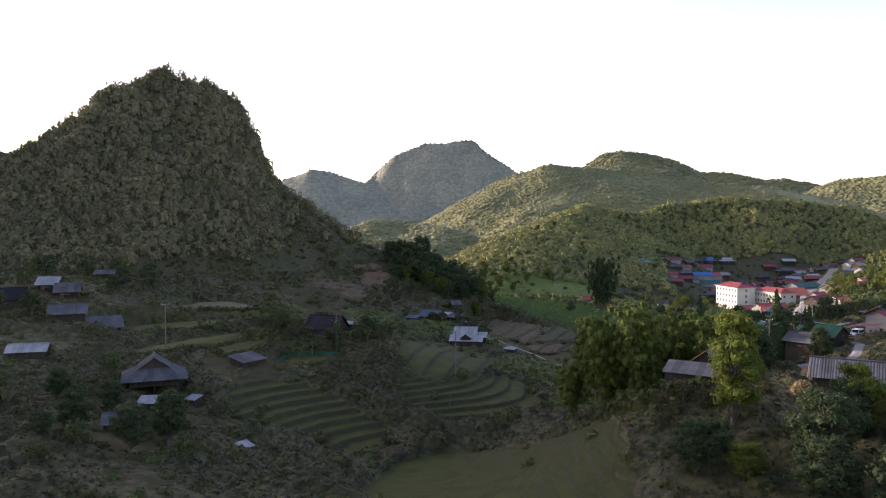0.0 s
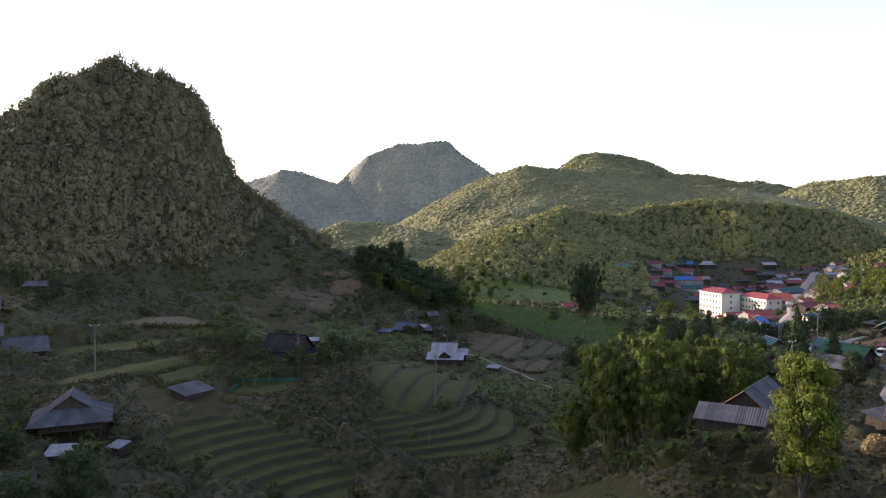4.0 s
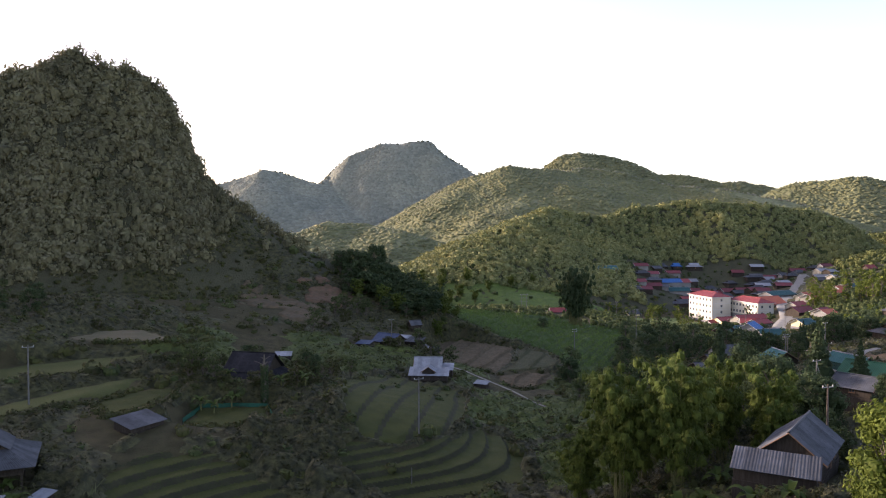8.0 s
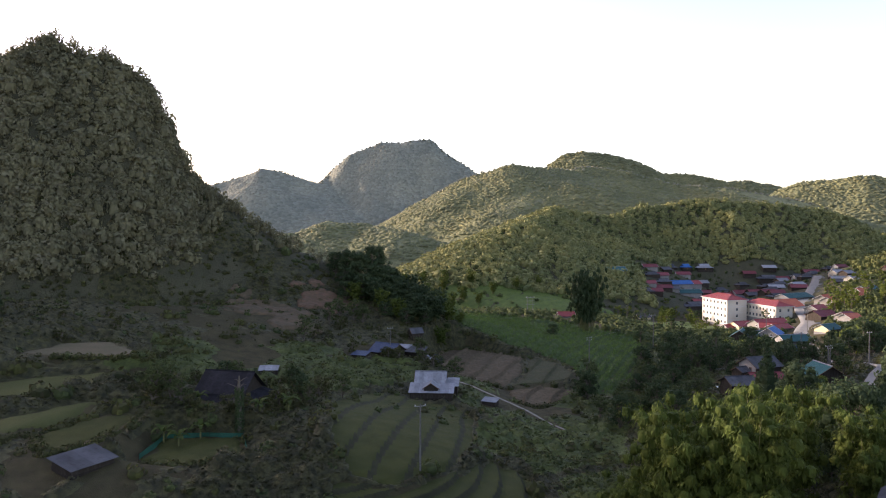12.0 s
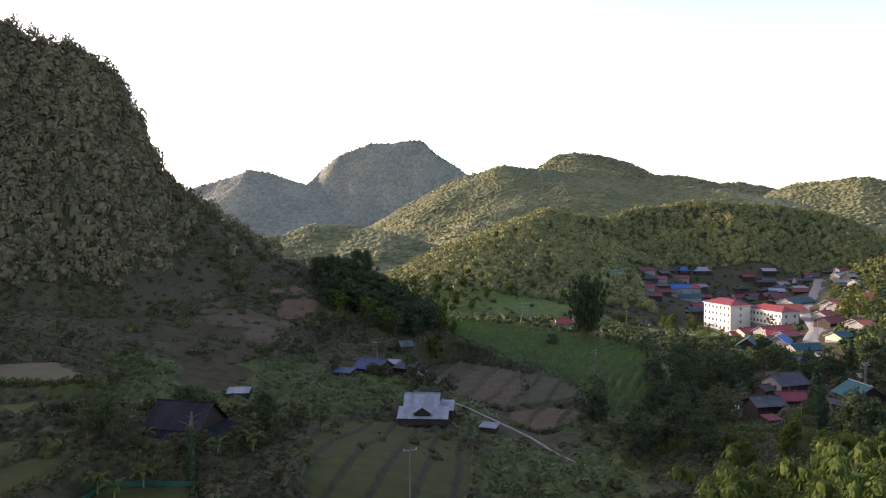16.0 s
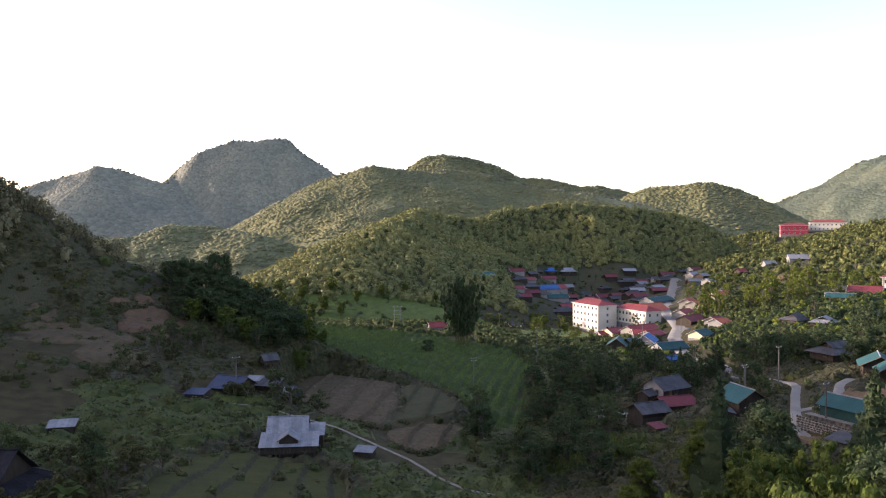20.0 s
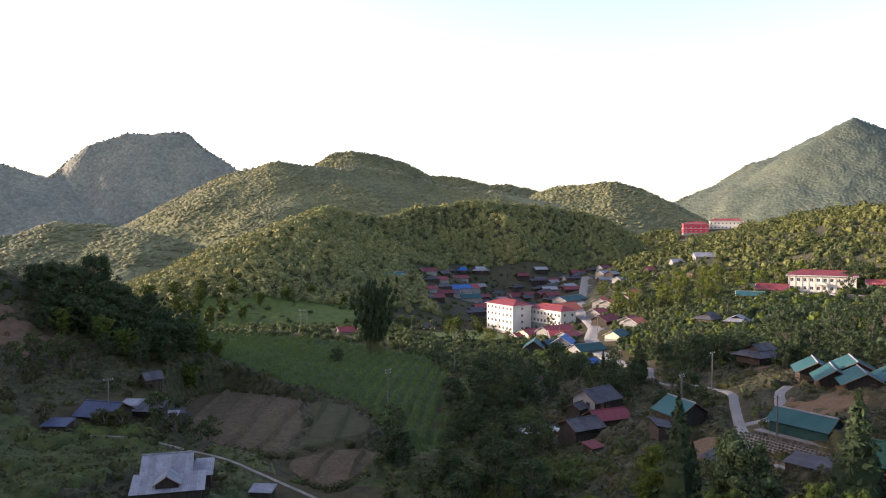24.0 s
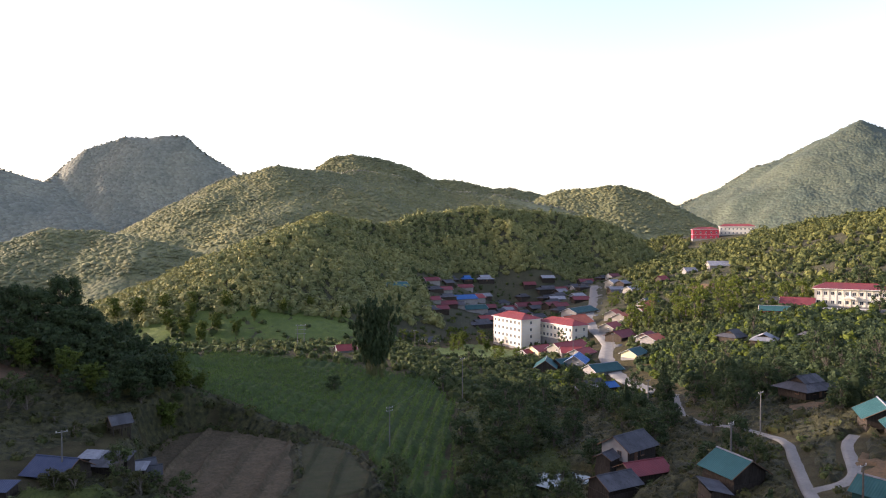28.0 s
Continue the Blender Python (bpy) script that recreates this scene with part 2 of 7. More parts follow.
ROOF_GREEN = surface("green_painted_sheet", (0.025, 0.075, 0.042), (0.03, 0.09, 0.052), (0.03, 0.058, 0.038), scale=0.4, fine=1.5, rough=0.5, bump=0.1, piece=0.12, dirt=0.25)
ROOF_BLUE = surface("blue_painted_sheet", (0.034, 0.1156, 0.288), (0.0306, 0.0952, 0.2432), (0.0544, 0.102, 0.192), scale=0.4, fine=1.5, rough=0.45, bump=0.1, piece=0.1, dirt=0.2)
TARP_BLUE = surface("faded_blue_tarpaulin", (0.04125, 0.05355, 0.09262), (0.05625, 0.06885, 0.1069), (0.03375, 0.04208, 0.06413), scale=0.6, fine=2.5, rough=0.5, bump=0.4, dirt=0.3)
NET_GREEN = surface("green_shade_net", (0.022, 0.085, 0.055), (0.028, 0.1, 0.065), (0.02, 0.06, 0.04), scale=0.8, fine=6, bump=0.4)
WHITEWASH = surface("white_render", (0.576, 0.5152, 0.4042), (0.6336, 0.5704, 0.4558), (0.48, 0.4232, 0.3268), scale=0.3, fine=1.2, bump=0.15, dirt=0.25)
CREAMWASH = surface("dull_cream_render", (0.22, 0.2, 0.165), (0.28, 0.255, 0.21), (0.16, 0.145, 0.118), scale=0.3, fine=1.2, bump=0.15, dirt=0.32)
YELLOWWASH = surface("yellow_render", (0.66, 0.55, 0.30), (0.70, 0.60, 0.36), (0.55, 0.45, 0.28), scale=0.3, fine=1.2, bump=0.15, dirt=0.25)
GRAYWASH = surface("bare_cement_wall", (0.2, 0.185, 0.17), (0.25, 0.235, 0.215), (0.15, 0.135, 0.12), scale=0.5, fine=1.5, bump=0.3, dirt=0.3)
REDWASH = surface("red_painted_wall", (0.45, 0.06, 0.08), (0.40, 0.05, 0.07), (0.32, 0.06, 0.07), scale=0.3, fine=1.2, bump=0.1, dirt=0.2)
PLANK = surface("weathered_boards", (0.039, 0.03, 0.0222), (0.06, 0.048, 0.0372), (0.024, 0.0186, 0.0144), scale=1.2, fine=5, bump=0.5, piece=0.25, stretch=(3, 3, 0.4))
TEAL_WALL = surface("dark_green_sheet_wall", (0.016, 0.046, 0.042), (0.02, 0.055, 0.05), (0.014, 0.035, 0.032), scale=0.5, fine=1.5, rough=0.6, bump=0.1)
DARK_GLASS = surface("dark_window_glass", (0.03, 0.035, 0.04), (0.05, 0.055, 0.06), rough=0.12, bump=0, spec=0.6)
TRIM = surface("pale_trim", (0.65, 0.63, 0.58), (0.58, 0.56, 0.52), (0.45, 0.42, 0.38), scale=0.6, fine=2, bump=0.1, dirt=0.2)
WOOD_TRIM = surface("brown_trim", (0.14, 0.08, 0.05), (0.18, 0.10, 0.06), (0.09, 0.06, 0.04), scale=1.0, fine=4, bump=0.2)
POLE_MAT = surface("pole_concrete", (0.153, 0.144, 0.1305), (0.126, 0.117, 0.108), (0.09, 0.0855, 0.0765), scale=0.8, fine=3, bump=0.2)
POLE_WOOD = surface("pole_dark_wood", (0.10, 0.075, 0.06), (0.13, 0.10, 0.08), (0.06, 0.05, 0.04), scale=1.2, fine=5, bump=0.4)
STEEL = surface("dull_steel", (0.22, 0.22, 0.22), (0.28, 0.28, 0.28), (0.15, 0.13, 0.12), scale=2, fine=6, rough=0.5, metal=0.6, bump=0.1)
PORCELAIN = surface("insulator_glaze", (0.5, 0.48, 0.45), (0.42, 0.40, 0.38), rough=0.3, bump=0)
CAR_WHITE = surface("white_car_paint", (0.72, 0.73, 0.75), (0.68, 0.69, 0.71), (0.5, 0.48, 0.44), scale=0.8, fine=2, rough=0.25, bump=0, spec=0.5, dirt=0.2)
CAR_GLASS = surface("tinted_car_glass", (0.02, 0.025, 0.03), (0.03, 0.035, 0.04), rough=0.06, bump=0, spec=0.7)
RUBBER = surface("tyre_rubber", (0.02, 0.02, 0.02), (0.03, 0.03, 0.03), rough=0.9, bump=0.2)
LAMP_GLASS = surface("headlight_glass", (0.6, 0.6, 0.58), (0.55, 0.55, 0.53), rough=0.1, bump=0)
POND = surface("still_pond_water", (0.03, 0.035, 0.02), (0.045, 0.045, 0.028), rough=0.03, bump=0.02, spec=0.6, fine=1.0)
STRAW = surface("straw_heap", (0.30, 0.23, 0.12), (0.24, 0.18, 0.09), (0.17, 0.12, 0.06), scale=1, fine=4, bump=0.9)


# ---- mesh helpers ----
def mesh_np(name, verts, faces, smooth=False):
    """A mesh from arrays: vertices (n, 3) and faces (m, 3 or 4)."""
    me = bpy.data.meshes.new(name)
    verts, faces = np.asarray(verts, np.float32), np.asarray(faces, np.int32)
    k = faces.shape[1]
    me.vertices.add(len(verts))
    me.vertices.foreach_set("co", verts.ravel())
    me.loops.add(faces.size)
    me.loops.foreach_set("vertex_index", faces.ravel())
    me.polygons.add(len(faces))
    me.polygons.foreach_set("loop_start", np.arange(0, faces.size, k, dtype=np.int32))
    me.polygons.foreach_set("use_smooth", np.full(len(faces), smooth))
    me.update(calc_edges=True)
    return me


def obj_np(name, verts, faces, mat, smooth=False, parent=None, label=""):
    me = mesh_np(name, verts, faces, smooth)
    me.materials.append(mat)
    ob = new(name, me)
    if parent:
        ob.parent = parent
    return tagged(ob, label)


def part(name, bm, mat, parent=None, label=""):
    me = bpy.data.meshes.new(name)
    bm.to_mesh(me)
    bm.free()
    me.materials.append(mat)
    ob = new(name, me)
    ob.parent = parent
    return tagged(ob, label)


def smoothstep(a, b, x):
    t = np.clip((x - a) / (b - a), 0, 1)
    return t * t * (3 - 2 * t)


def vnoise(x, y, scale, seed=0):
    """Smooth lattice noise in -1..1."""
    x, y = np.asarray(x, float) / scale, np.asarray(y, float) / scale
    xi, yi = np.floor(x).astype(np.int64), np.floor(y).astype(np.int64)
    fx, fy = x - xi, y - yi
    fx, fy = fx * fx * (3 - 2 * fx), fy * fy * (3 - 2 * fy)

    def h(i, j):
        v = (i * 374761393 + j * 668265263 + seed * 974711) & 0x7FFFFFFF
        v = ((v ^ (v >> 13)) * 1274126177) & 0x7FFFFFFF
        return ((v ^ (v >> 16)) & 0xFFFF) / 32767.5 - 1

    a = h(xi, yi) * (1 - fx) + h(xi + 1, yi) * fx
    b = h(xi, yi + 1) * (1 - fx) + h(xi + 1, yi + 1) * fx
    return a * (1 - fy) + b * fy


def fbm(x, y, scale, octaves=3, seed=0):
    return sum(vnoise(x, y, scale / 2**k, seed + k) / 2**k for k in range(octaves))


# ---- the lie of the land: broad mounds and hollows (x, y, reach, height) ----
MOUNDS = [
    (-110, 180, 60, 22.8), (-60, 130, 40, -5.2), (-65, 205, 35, -13.8), (-30, 160, 30, 4.2), (-8, 130, 28, -11.4), (-45, 300, 35, -1.3),
    (-100, 270, 60, 17.6), (0, 215, 35, -1.4), (28, 108, 22, 9.2), (55, 80, 40, -1.8), (100, 160, 45, 3.9), (65, 235, 30, -3.1),
    (30, 260, 35, -0.8), (110, 225, 35, 5.4), (145, 270, 45, 0.1), (270, 390, 70, 17.4), (45, 345, 50, 2.7), (-40, 190, 25, 4.9),
    (20, 180, 25, -4.8), (-55, 60, 45, 12.3), (0, 40, 40, -7.2), (70, 20, 60, 16.2), (130, 100, 60, 18.6), (-35, 335, 35, 15.4),
]
MOUNDS += [
    (150, 450, 80, -4.8), (140, 360, 45, -6.8), (320, 520, 80, 17.5), (40, 450, 70, 8.7), (-20, 270, 30, 0.3), (200, 240, 60, 12.4),
    (-10, 165, 22, 5.4), (45, 150, 25, 0.4), (164, 486, 30, -4.2),
]


def valley(x, y):
    x, y = np.asarray(x, float), np.asarray(y, float)
    z = -16 * np.clip((y - 200) / 350, 0, 1)
    for cx, cy, r, h in MOUNDS:
        z = z + h * np.exp(-((x - cx) ** 2 + (y - cy) ** 2) / (2 * r * r))
    return z


# ---- hills: a crest line (x, y, z, slope) from which the sides fall away ----
KARST = [(-239, 290, 62, 1.0), (-207, 300, 65, 1.1), (-186, 306, 80, 1.4), (-175, 310, 89, 1.6), (-167, 312, 99, 1.8), (-154, 314, 101, 1.9), (-143, 318, 110, 1.9),
         (-125, 325, 104, 1.9), (-114, 332, 97, 2.6), (-109.5, 335, 82, 2.6), (-107, 336, 67, 2.0), (-101, 337, 62, 1.3), (-92, 339, 53, 0.95), (-82, 342, 43, 0.65), (-70, 345, 33, 0.45), (-56, 345, 26.5, 0.4), (-40, 345, 20, 0.4)]
FRONT = [(60, 715, 40, 0.6), (82, 728, 53, 0.62), (101, 740, 60, 0.66), (133, 745, 52, 0.72), (153, 745, 50, 0.72),
         (194, 755, 62, 0.8), (254, 764, 68, 0.8), (308, 764, 64, 0.85), (363, 760, 58, 0.75), (393, 755, 47, 0.8), (416, 750, 24, 0.9), (428, 745, 0, 0.9)]
MESA = [(-469, 1425, 102, 0.7), (-401, 1445, 130, 0.7), (-347, 1459, 161, 0.75), (-297, 1470, 149, 0.7), (-240, 1481, 132, 0.6), (-226, 1543, 160, 1.0), (-191, 1548, 196, 1.0),
        (-126, 1575, 224, 0.9), (-29, 1580, 224, 0.9), (0, 1560, 196, 0.8), (49, 1537, 157, 0.7), (120, 1533, 109, 0.6)]
MIDHILL = [(-16, 1150, 78, 0.8), (14, 1170, 106, 0.7), (46, 1179, 128, 0.6), (105, 1175, 145, 0.5), (174, 1187, 140, 0.45), (245, 1226, 132, 0.45), (314, 1210, 119, 0.45), (397, 1185, 110, 0.4), (473, 1157, 95, 0.4), (600, 1130, 60, 0.4)]
BACKHILL = [(238, 1581, 175, 0.8), (261, 1578, 196, 0.7), (289, 1572, 201, 0.6), (351, 1559, 190, 0.6), (390, 1549, 180, 0.6), (429, 1537, 151, 0.5), (495, 1516, 147, 0.5), (550, 1495, 132, 0.5), (587, 1480, 132, 0.5), (645, 1454, 118, 0.5)]
RIGHTHILL = [(602, 1364, 107, 0.5), (640, 1345, 125, 0.5), (721, 1299, 129, 0.5), (773, 1266, 111, 0.5), (810, 1241, 84, 0.5), (860, 1205, 45, 0.5)]
MOUNTAIN = [(1294, 2035, 60, 0.5), (1383, 2034, 127, 0.5), (1485, 2019, 166, 0.5), (1629, 1964, 242, 0.55), (1755, 1915, 300, 0.6), (1809, 1861, 334, 0.6), (1861, 1804, 376, 0.6), (1905, 1755, 354, 0.6), (1977, 1667, 284, 0.55), (2088, 1511, 165, 0.5)]
LOWHILL = [(-330, 940, 30, 0.4), (-243, 968, 33, 0.4), (-183, 983, 40, 0.45), (-151, 989, 53, 0.5), (-106, 995, 49, 0.45), (-56, 949, 38, 0.4), (3, 951, 25, 0.35), (120, 960, 5, 0.3)]
BANK = [(690, 895, 20, 0.2), (632, 938, 20, 0.2), (498, 883, 30, 0.2), (555, 842, 43, 0.25), (564, 770, 44, 0.27), (544, 693, 48, 0.27), (527, 625, 57, 0.27), (522, 572, 59, 0.25), (528, 516, 63, 0.25), (536, 449, 65, 0.24), (540, 330, 62, 0.21), (520, 200, 58, 0.2)]
# Unseen crest left of and behind the karst, added to shade the valley.
SHADERIDGE = [(-215, 500, 112, 1.2), (-225, 440, 112, 1.2), (-243, 392, 78, 1.4), (-292, 384, 96, 1.8), (-310, 378, 118, 1.8), (-302, 300, 116, 1.6), (-312, 250, 112, 0.9), (-330, 190, 107, 0.6), (-350, 110, 105, 0.6), (-355, 30, 104, 0.6), (-360, -80, 100, 0.6)]
# side ridges that run down from the crests
SPURS = {
    "hill_wooded": [[(101, 740, 60, 0.62), (88, 700, 55, 0.48), (62, 660, 45, 0.42), (36, 625, 33, 0.4), (12, 596, 19, 0.38), (-6, 575, 6, 0.36), (-18, 560, -4, 0.3)], [(254, 764, 68, 0.8), (262, 735, 54, 0.85), (270, 712, 38, 0.85)], [(330, 764, 60, 0.8), (345, 735, 44, 0.85)]],
    "hill_middle": [[(105, 1175, 145, 0.5), (84, 1130, 118, 0.52), (60, 1085, 88, 0.5), (34, 1040, 58, 0.5), (6, 1000, 30, 0.45)], [(60, 1181, 134, 0.6), (34, 1150, 108, 0.6), (4, 1110, 72, 0.6), (-24, 1075, 42, 0.55)], [(210, 1205, 136, 0.5), (200, 1150, 105, 0.5), (190, 1100, 74, 0.45)], [(397, 1185, 110, 0.45), (372, 1120, 80, 0.45)]],
    "hill_mesa": [[(-126, 1575, 224, 0.9), (-170, 1535, 176, 1.0), (-205, 1500, 128, 0.8), (-235, 1460, 90, 0.6)], [(-347, 1459, 161, 0.75), (-380, 1420, 118, 0.7), (-405, 1390, 86, 0.6)]],
    "hill_mountain": [[(1861, 1804, 376, 0.6), (1800, 1700, 300, 0.6), (1745, 1610, 220, 0.55), (1700, 1530, 150, 0.5)], [(1629, 1964, 242, 0.55), (1570, 1880, 180, 0.5), (1520, 1800, 120, 0.5)]],
    "hill_right": [[(721, 1299, 129, 0.5), (690, 1250, 104, 0.5), (665, 1205, 76, 0.45)]],
}


def crest_points(crest, step):
    rows = []
    for a, b in zip(crest[:-1], crest[1:]):
        n = max(1, int(math.dist(a[:2], b[:2]) / step))
        rows += [[a[k] + (b[k] - a[k]) * i / n for k in range(4)] for i in range(n)]
    return np.array(rows + [list(crest[-1])], float)


def hill_z(crest, x, y, step=6.0, crown=4.0):
    x, y = np.asarray(x, float), np.asarray(y, float)
    z = np.full(x.shape, -1e3)
    for cx, cy, cz, s in crest_points(crest, step):
        d = np.hypot(x - cx, y - cy)
        z = np.maximum(z, cz - (np.sqrt((s * d) ** 2 + crown**2) - crown))
    return z


# ---- level fields cut into the slopes: outline and height ----
FIELDS = {
    "paddy_upper": (14.4, [(-98, 172), (-90, 186), (-80, 194), (-69, 199), (-62, 200), (-65, 190), (-72, 179.5), (-83, 163.5), (-90, 160)]),
    "paddy_middle": (13.3, [(-78, 152), (-72, 167), (-64, 179.5), (-59.5, 179), (-62, 168), (-67, 158), (-72, 147)]),
    "paddy_lower": (12.2, [(-63, 162), (-61, 171), (-57.4, 176), (-52.9, 175.3), (-51.4, 167.5), (-53.6, 158.8), (-58, 154)]),
    "stubble_top": (17.0, [(-91, 205), (-87, 219), (-77, 220), (-67, 208), (-62, 203), (-70, 201.5), (-82, 202)]),
    "ploughed_large": (0.3, [(-7, 296), (-2, 307), (6, 310), (16, 301), (23.5, 293), (20, 267), (13, 250), (3, 255), (-6, 270)]),
    "weedy_plot": (0.1, [(24.6, 293), (31.6, 287), (35, 270), (34, 261), (28.5, 256.6), (18.5, 254), (15, 252), (21.3, 270)]),
    "ploughed_small": (-0.5, [(13.5, 248.5), (23, 253), (33, 248.5), (29, 241), (24, 234), (19, 230), (14, 237)]),
    "net_garden": (9.6, [(-47, 159), (-47, 171), (-34.5, 171), (-31.5, 163), (-36, 157)]),
}
TERRACES = [      # outline, step height, tread sharpness
    ([(-24, 194), (-23, 216), (-14, 222), (-9, 219), (-1, 219), (3, 212), (4, 195), (2, 181), (-1, 169), (-10, 159), (-16, 159), (-20.5, 167)], 0),
    ([(-20, 152), (-18, 158), (-10, 158), (-1, 168), (5, 178), (11, 174), (12.5, 168), (10.5, 154), (3, 148), (-6.5, 144), (-13.5, 146.5)], 0.85),
    ([(-46.5, 146), (-38.5, 149), (-31, 146), (-18.3, 139.6), (-18.5, 133.5), (-25.5, 122.7), (-28, 113), (-33, 114), (-42, 125.9), (-47, 131), (-50, 139)], 0.95),
    ([(-20, 108), (-15.5, 126), (-6.4, 133), (3.5, 129.5), (12.5, 123), (20, 114), (19.5, 104), (18.5, 92), (16, 74), (0, 70), (-14, 84)], 0.5),
]
POND_AT = (70.2, 256, 6.0, 4.6, -1.2)
ROADS = {
    "footpath": (0.7, [(-33, 251.5), (-25, 251.8), (-17, 252.3), (-9, 252), (1, 246), (6, 240.5), (11.5, 232.5), (16.5, 226), (19.5, 217), (22.6, 210.6), (27, 206)]),
    "village_road": (2.9, [(150, 330), (134, 307), (120, 286), (111, 266), (110.7, 258), (109.4, 249), (107.4, 240), (104.5, 234), (99.5, 228), (94.3, 221), (88.6, 213.5), (83.8, 206.5), (81.5, 199), (84, 187), (86, 170), (77, 154), (67.5, 140), (61.5, 124), (60, 105), (62, 85)]),
    "house_drive": (3.0, [(89.5, 214.5), (94, 212.6), (98.5, 214.5), (102.8, 219.5), (108.8, 226), (114, 229)]),
    "town_street": (9.5, [(300, 640), (258, 568), (226, 520), (213, 492), (196, 452), (184.5, 426), (172, 408), (160, 380), (150, 330)]),
}


def inside(poly, x, y):
    hit = np.zeros(np.shape(x), bool)
    for (ax, ay), (bx, by) in zip(poly, poly[1:] + poly[:1]):
        cross = ((ay > y) != (by > y)) & (x < (bx - ax) * (y - ay) / (by - ay + 1e-9) + ax)
        hit ^= cross
    return hit


def edge_dist(line, x, y, closed=False):
    d = np.full(np.shape(x), 1e9)
    pairs = list(zip(line[:-1], line[1:])) + ([(line[-1], line[0])] if closed else [])
    for (ax, ay), (bx, by) in pairs:
        t = np.clip(((x - ax) * (bx - ax) + (y - ay) * (by - ay)) / ((bx - ax) ** 2 + (by - ay) ** 2), 0, 1)
        d = np.minimum(d, np.hypot(x - ax - t * (bx - ax), y - ay - t * (by - ay)))
    return d


def steps(x, y, st):
    """Level treads with steep rounded risers that follow the slope."""
    if not st:                                     # long strips down the slope, with a low bank between
        q = (x - 0.1 * (y - 190) + 0.8 * vnoise(x, y, 16, 5)) / 4.8
        f = q - np.floor(q)
        return valley(x, y) + 0.45 * f - 0.45 * smoothstep(0.8, 1.0, f)
    v = (valley(x, y) + 0.22 * vnoise(x, y, 17, 8)) / st
    f = v - np.floor(v)
    return st * (np.floor(v) + 0.12 * f + 0.88 * smoothstep(0.74, 0.98, f) + 0.1 * smoothstep(0.6, 0.72, f) * (1 - smoothstep(0.74, 0.86, f)))


def ground(x, y, rough=True):
    """Height of the one ground sheet."""
    x, y = np.asarray(x, float), np.asarray(y, float)
    z = valley(x, y)
    near = np.exp(-((x / 400) ** 2 + ((y - 150) / 400) ** 2))
    if rough:
        z = z + near * (0.5 * fbm(x, y, 14, 3, 5))
    for poly, st in TERRACES:
        m = 1 - smoothstep(0.0, 2.5, np.where(inside(poly, x, y), 0, edge_dist(poly, x, y, True)))
        z = z * (1 - m) + m * steps(x, y, st)
    for fz, poly in FIELDS.values():
        d = np.where(inside(poly, x, y), 0, edge_dist(poly, x, y, True))
        m = 1 - smoothstep(0.3, 3.5, d)
        z = z * (1 - m) + m * (fz - 0.15)
    across, along = -0.964 * (x - 90) - 0.267 * (y - 201.2), 0.267 * (x - 90) - 0.964 * (y - 201.2)      # drop below the long hall
    z = z - 1.8 * smoothstep(2.9, 4.1, across) * (1 - smoothstep(10, 22, across)) * smoothstep(-13, -5, along) * (1 - smoothstep(7, 14, along))
    px, py, rx, ry, pz = POND_AT
    m = 1 - smoothstep(1.0, 1.6, np.hypot((x - px) / rx, (y - py) / ry))
    z = z * (1 - m) + m * (pz - 0.6)
    return z


# name: crest, grid step, roughness and its scale
HILLS = {"hill_karst": (KARST, 1.6, 1.6, 14), "hill_wooded": (FRONT, 4.0, 1.5, 30), "hill_mesa": (MESA, 4.6, 6.0, 90), "hill_middle": (MIDHILL, 6.0, 6.0, 90), "hill_back": (BACKHILL, 7.0, 3.0, 80),
         "hill_right": (RIGHTHILL, 6.0, 4.0, 80), "hill_mountain": (MOUNTAIN, 7.0, 14.0, 180), "hill_low": (LOWHILL, 5.0, 4.0, 60), "hill_bank": (BANK, 8.0, 2.0, 40), "hill_left": (SHADERIDGE, 8.0, 4.0, 60)}


def hill_top(name, x, y):
    crest, step, amp, scale = HILLS[name]
    z = hill_z(crest, x, y, step)
    for spur in SPURS.get(name, []):
        z = np.maximum(z, hill_z(spur, x, y, step))
    z = z + amp * fbm(x, y, scale, 4, 11)
    if name == "hill_karst":       # the hill's foot ends at the ploughed land
        z = z - 18 * smoothstep(-26, -2, x - 0.35 * (y - 300))
    return z


def terrain(x, y):
    """Ground or hillside, whichever is higher."""
    z = ground(x, y)
    for k in ("hill_karst", "hill_wooded", "hill_bank", "hill_left"):
        z = np.maximum(z, hill_top(k, x, y))
    return z


def at_z(x, y):
    return float(terrain(np.array([x]), np.array([y]))[0])


def axis(lo, hi, fine, far_lo, far_hi, grow=1.07):
    mid = list(np.arange(lo, hi + 1e-6, fine))
    up, s = [mid[-1]], fine
    while up[-1] < far_hi:
        s *= grow
        up.append(up[-1] + s)
    dn, s = [mid[0]], fine
    while dn[-1] > far_lo:
        s *= grow
        dn.append(dn[-1] - s)
    return np.array(dn[:0:-1] + mid + up[1:])


def grid_faces(nx, ny):
    i = (np.arange(ny - 1)[:, None] * nx + np.arange(nx - 1)[None]).ravel()
    return np.stack([i, i + 1, i + nx + 1, i + nx], 1)


gx, gy = axis(-105, 125, 1.6, -4500, 4500), axis(60, 300, 1.6, -4500, 4500)
X, Y = np.meshgrid(gx, gy)
Z = ground(X.ravel(), Y.ravel())
for poly, st in TERRACES:
    Z -= 0.8 * smoothstep(0.6, 2.0, np.where(inside(poly, X, Y), edge_dist(poly, X, Y, True), 0)).ravel()
tagged(obj_np("ground", np.stack([X.ravel(), Y.ravel(), Z], 1), grid_faces(len(gx), len(gy)), SCRUB, True),
       "dark green scrubby valley floor with grassy terraces", "ground", kind="structure")


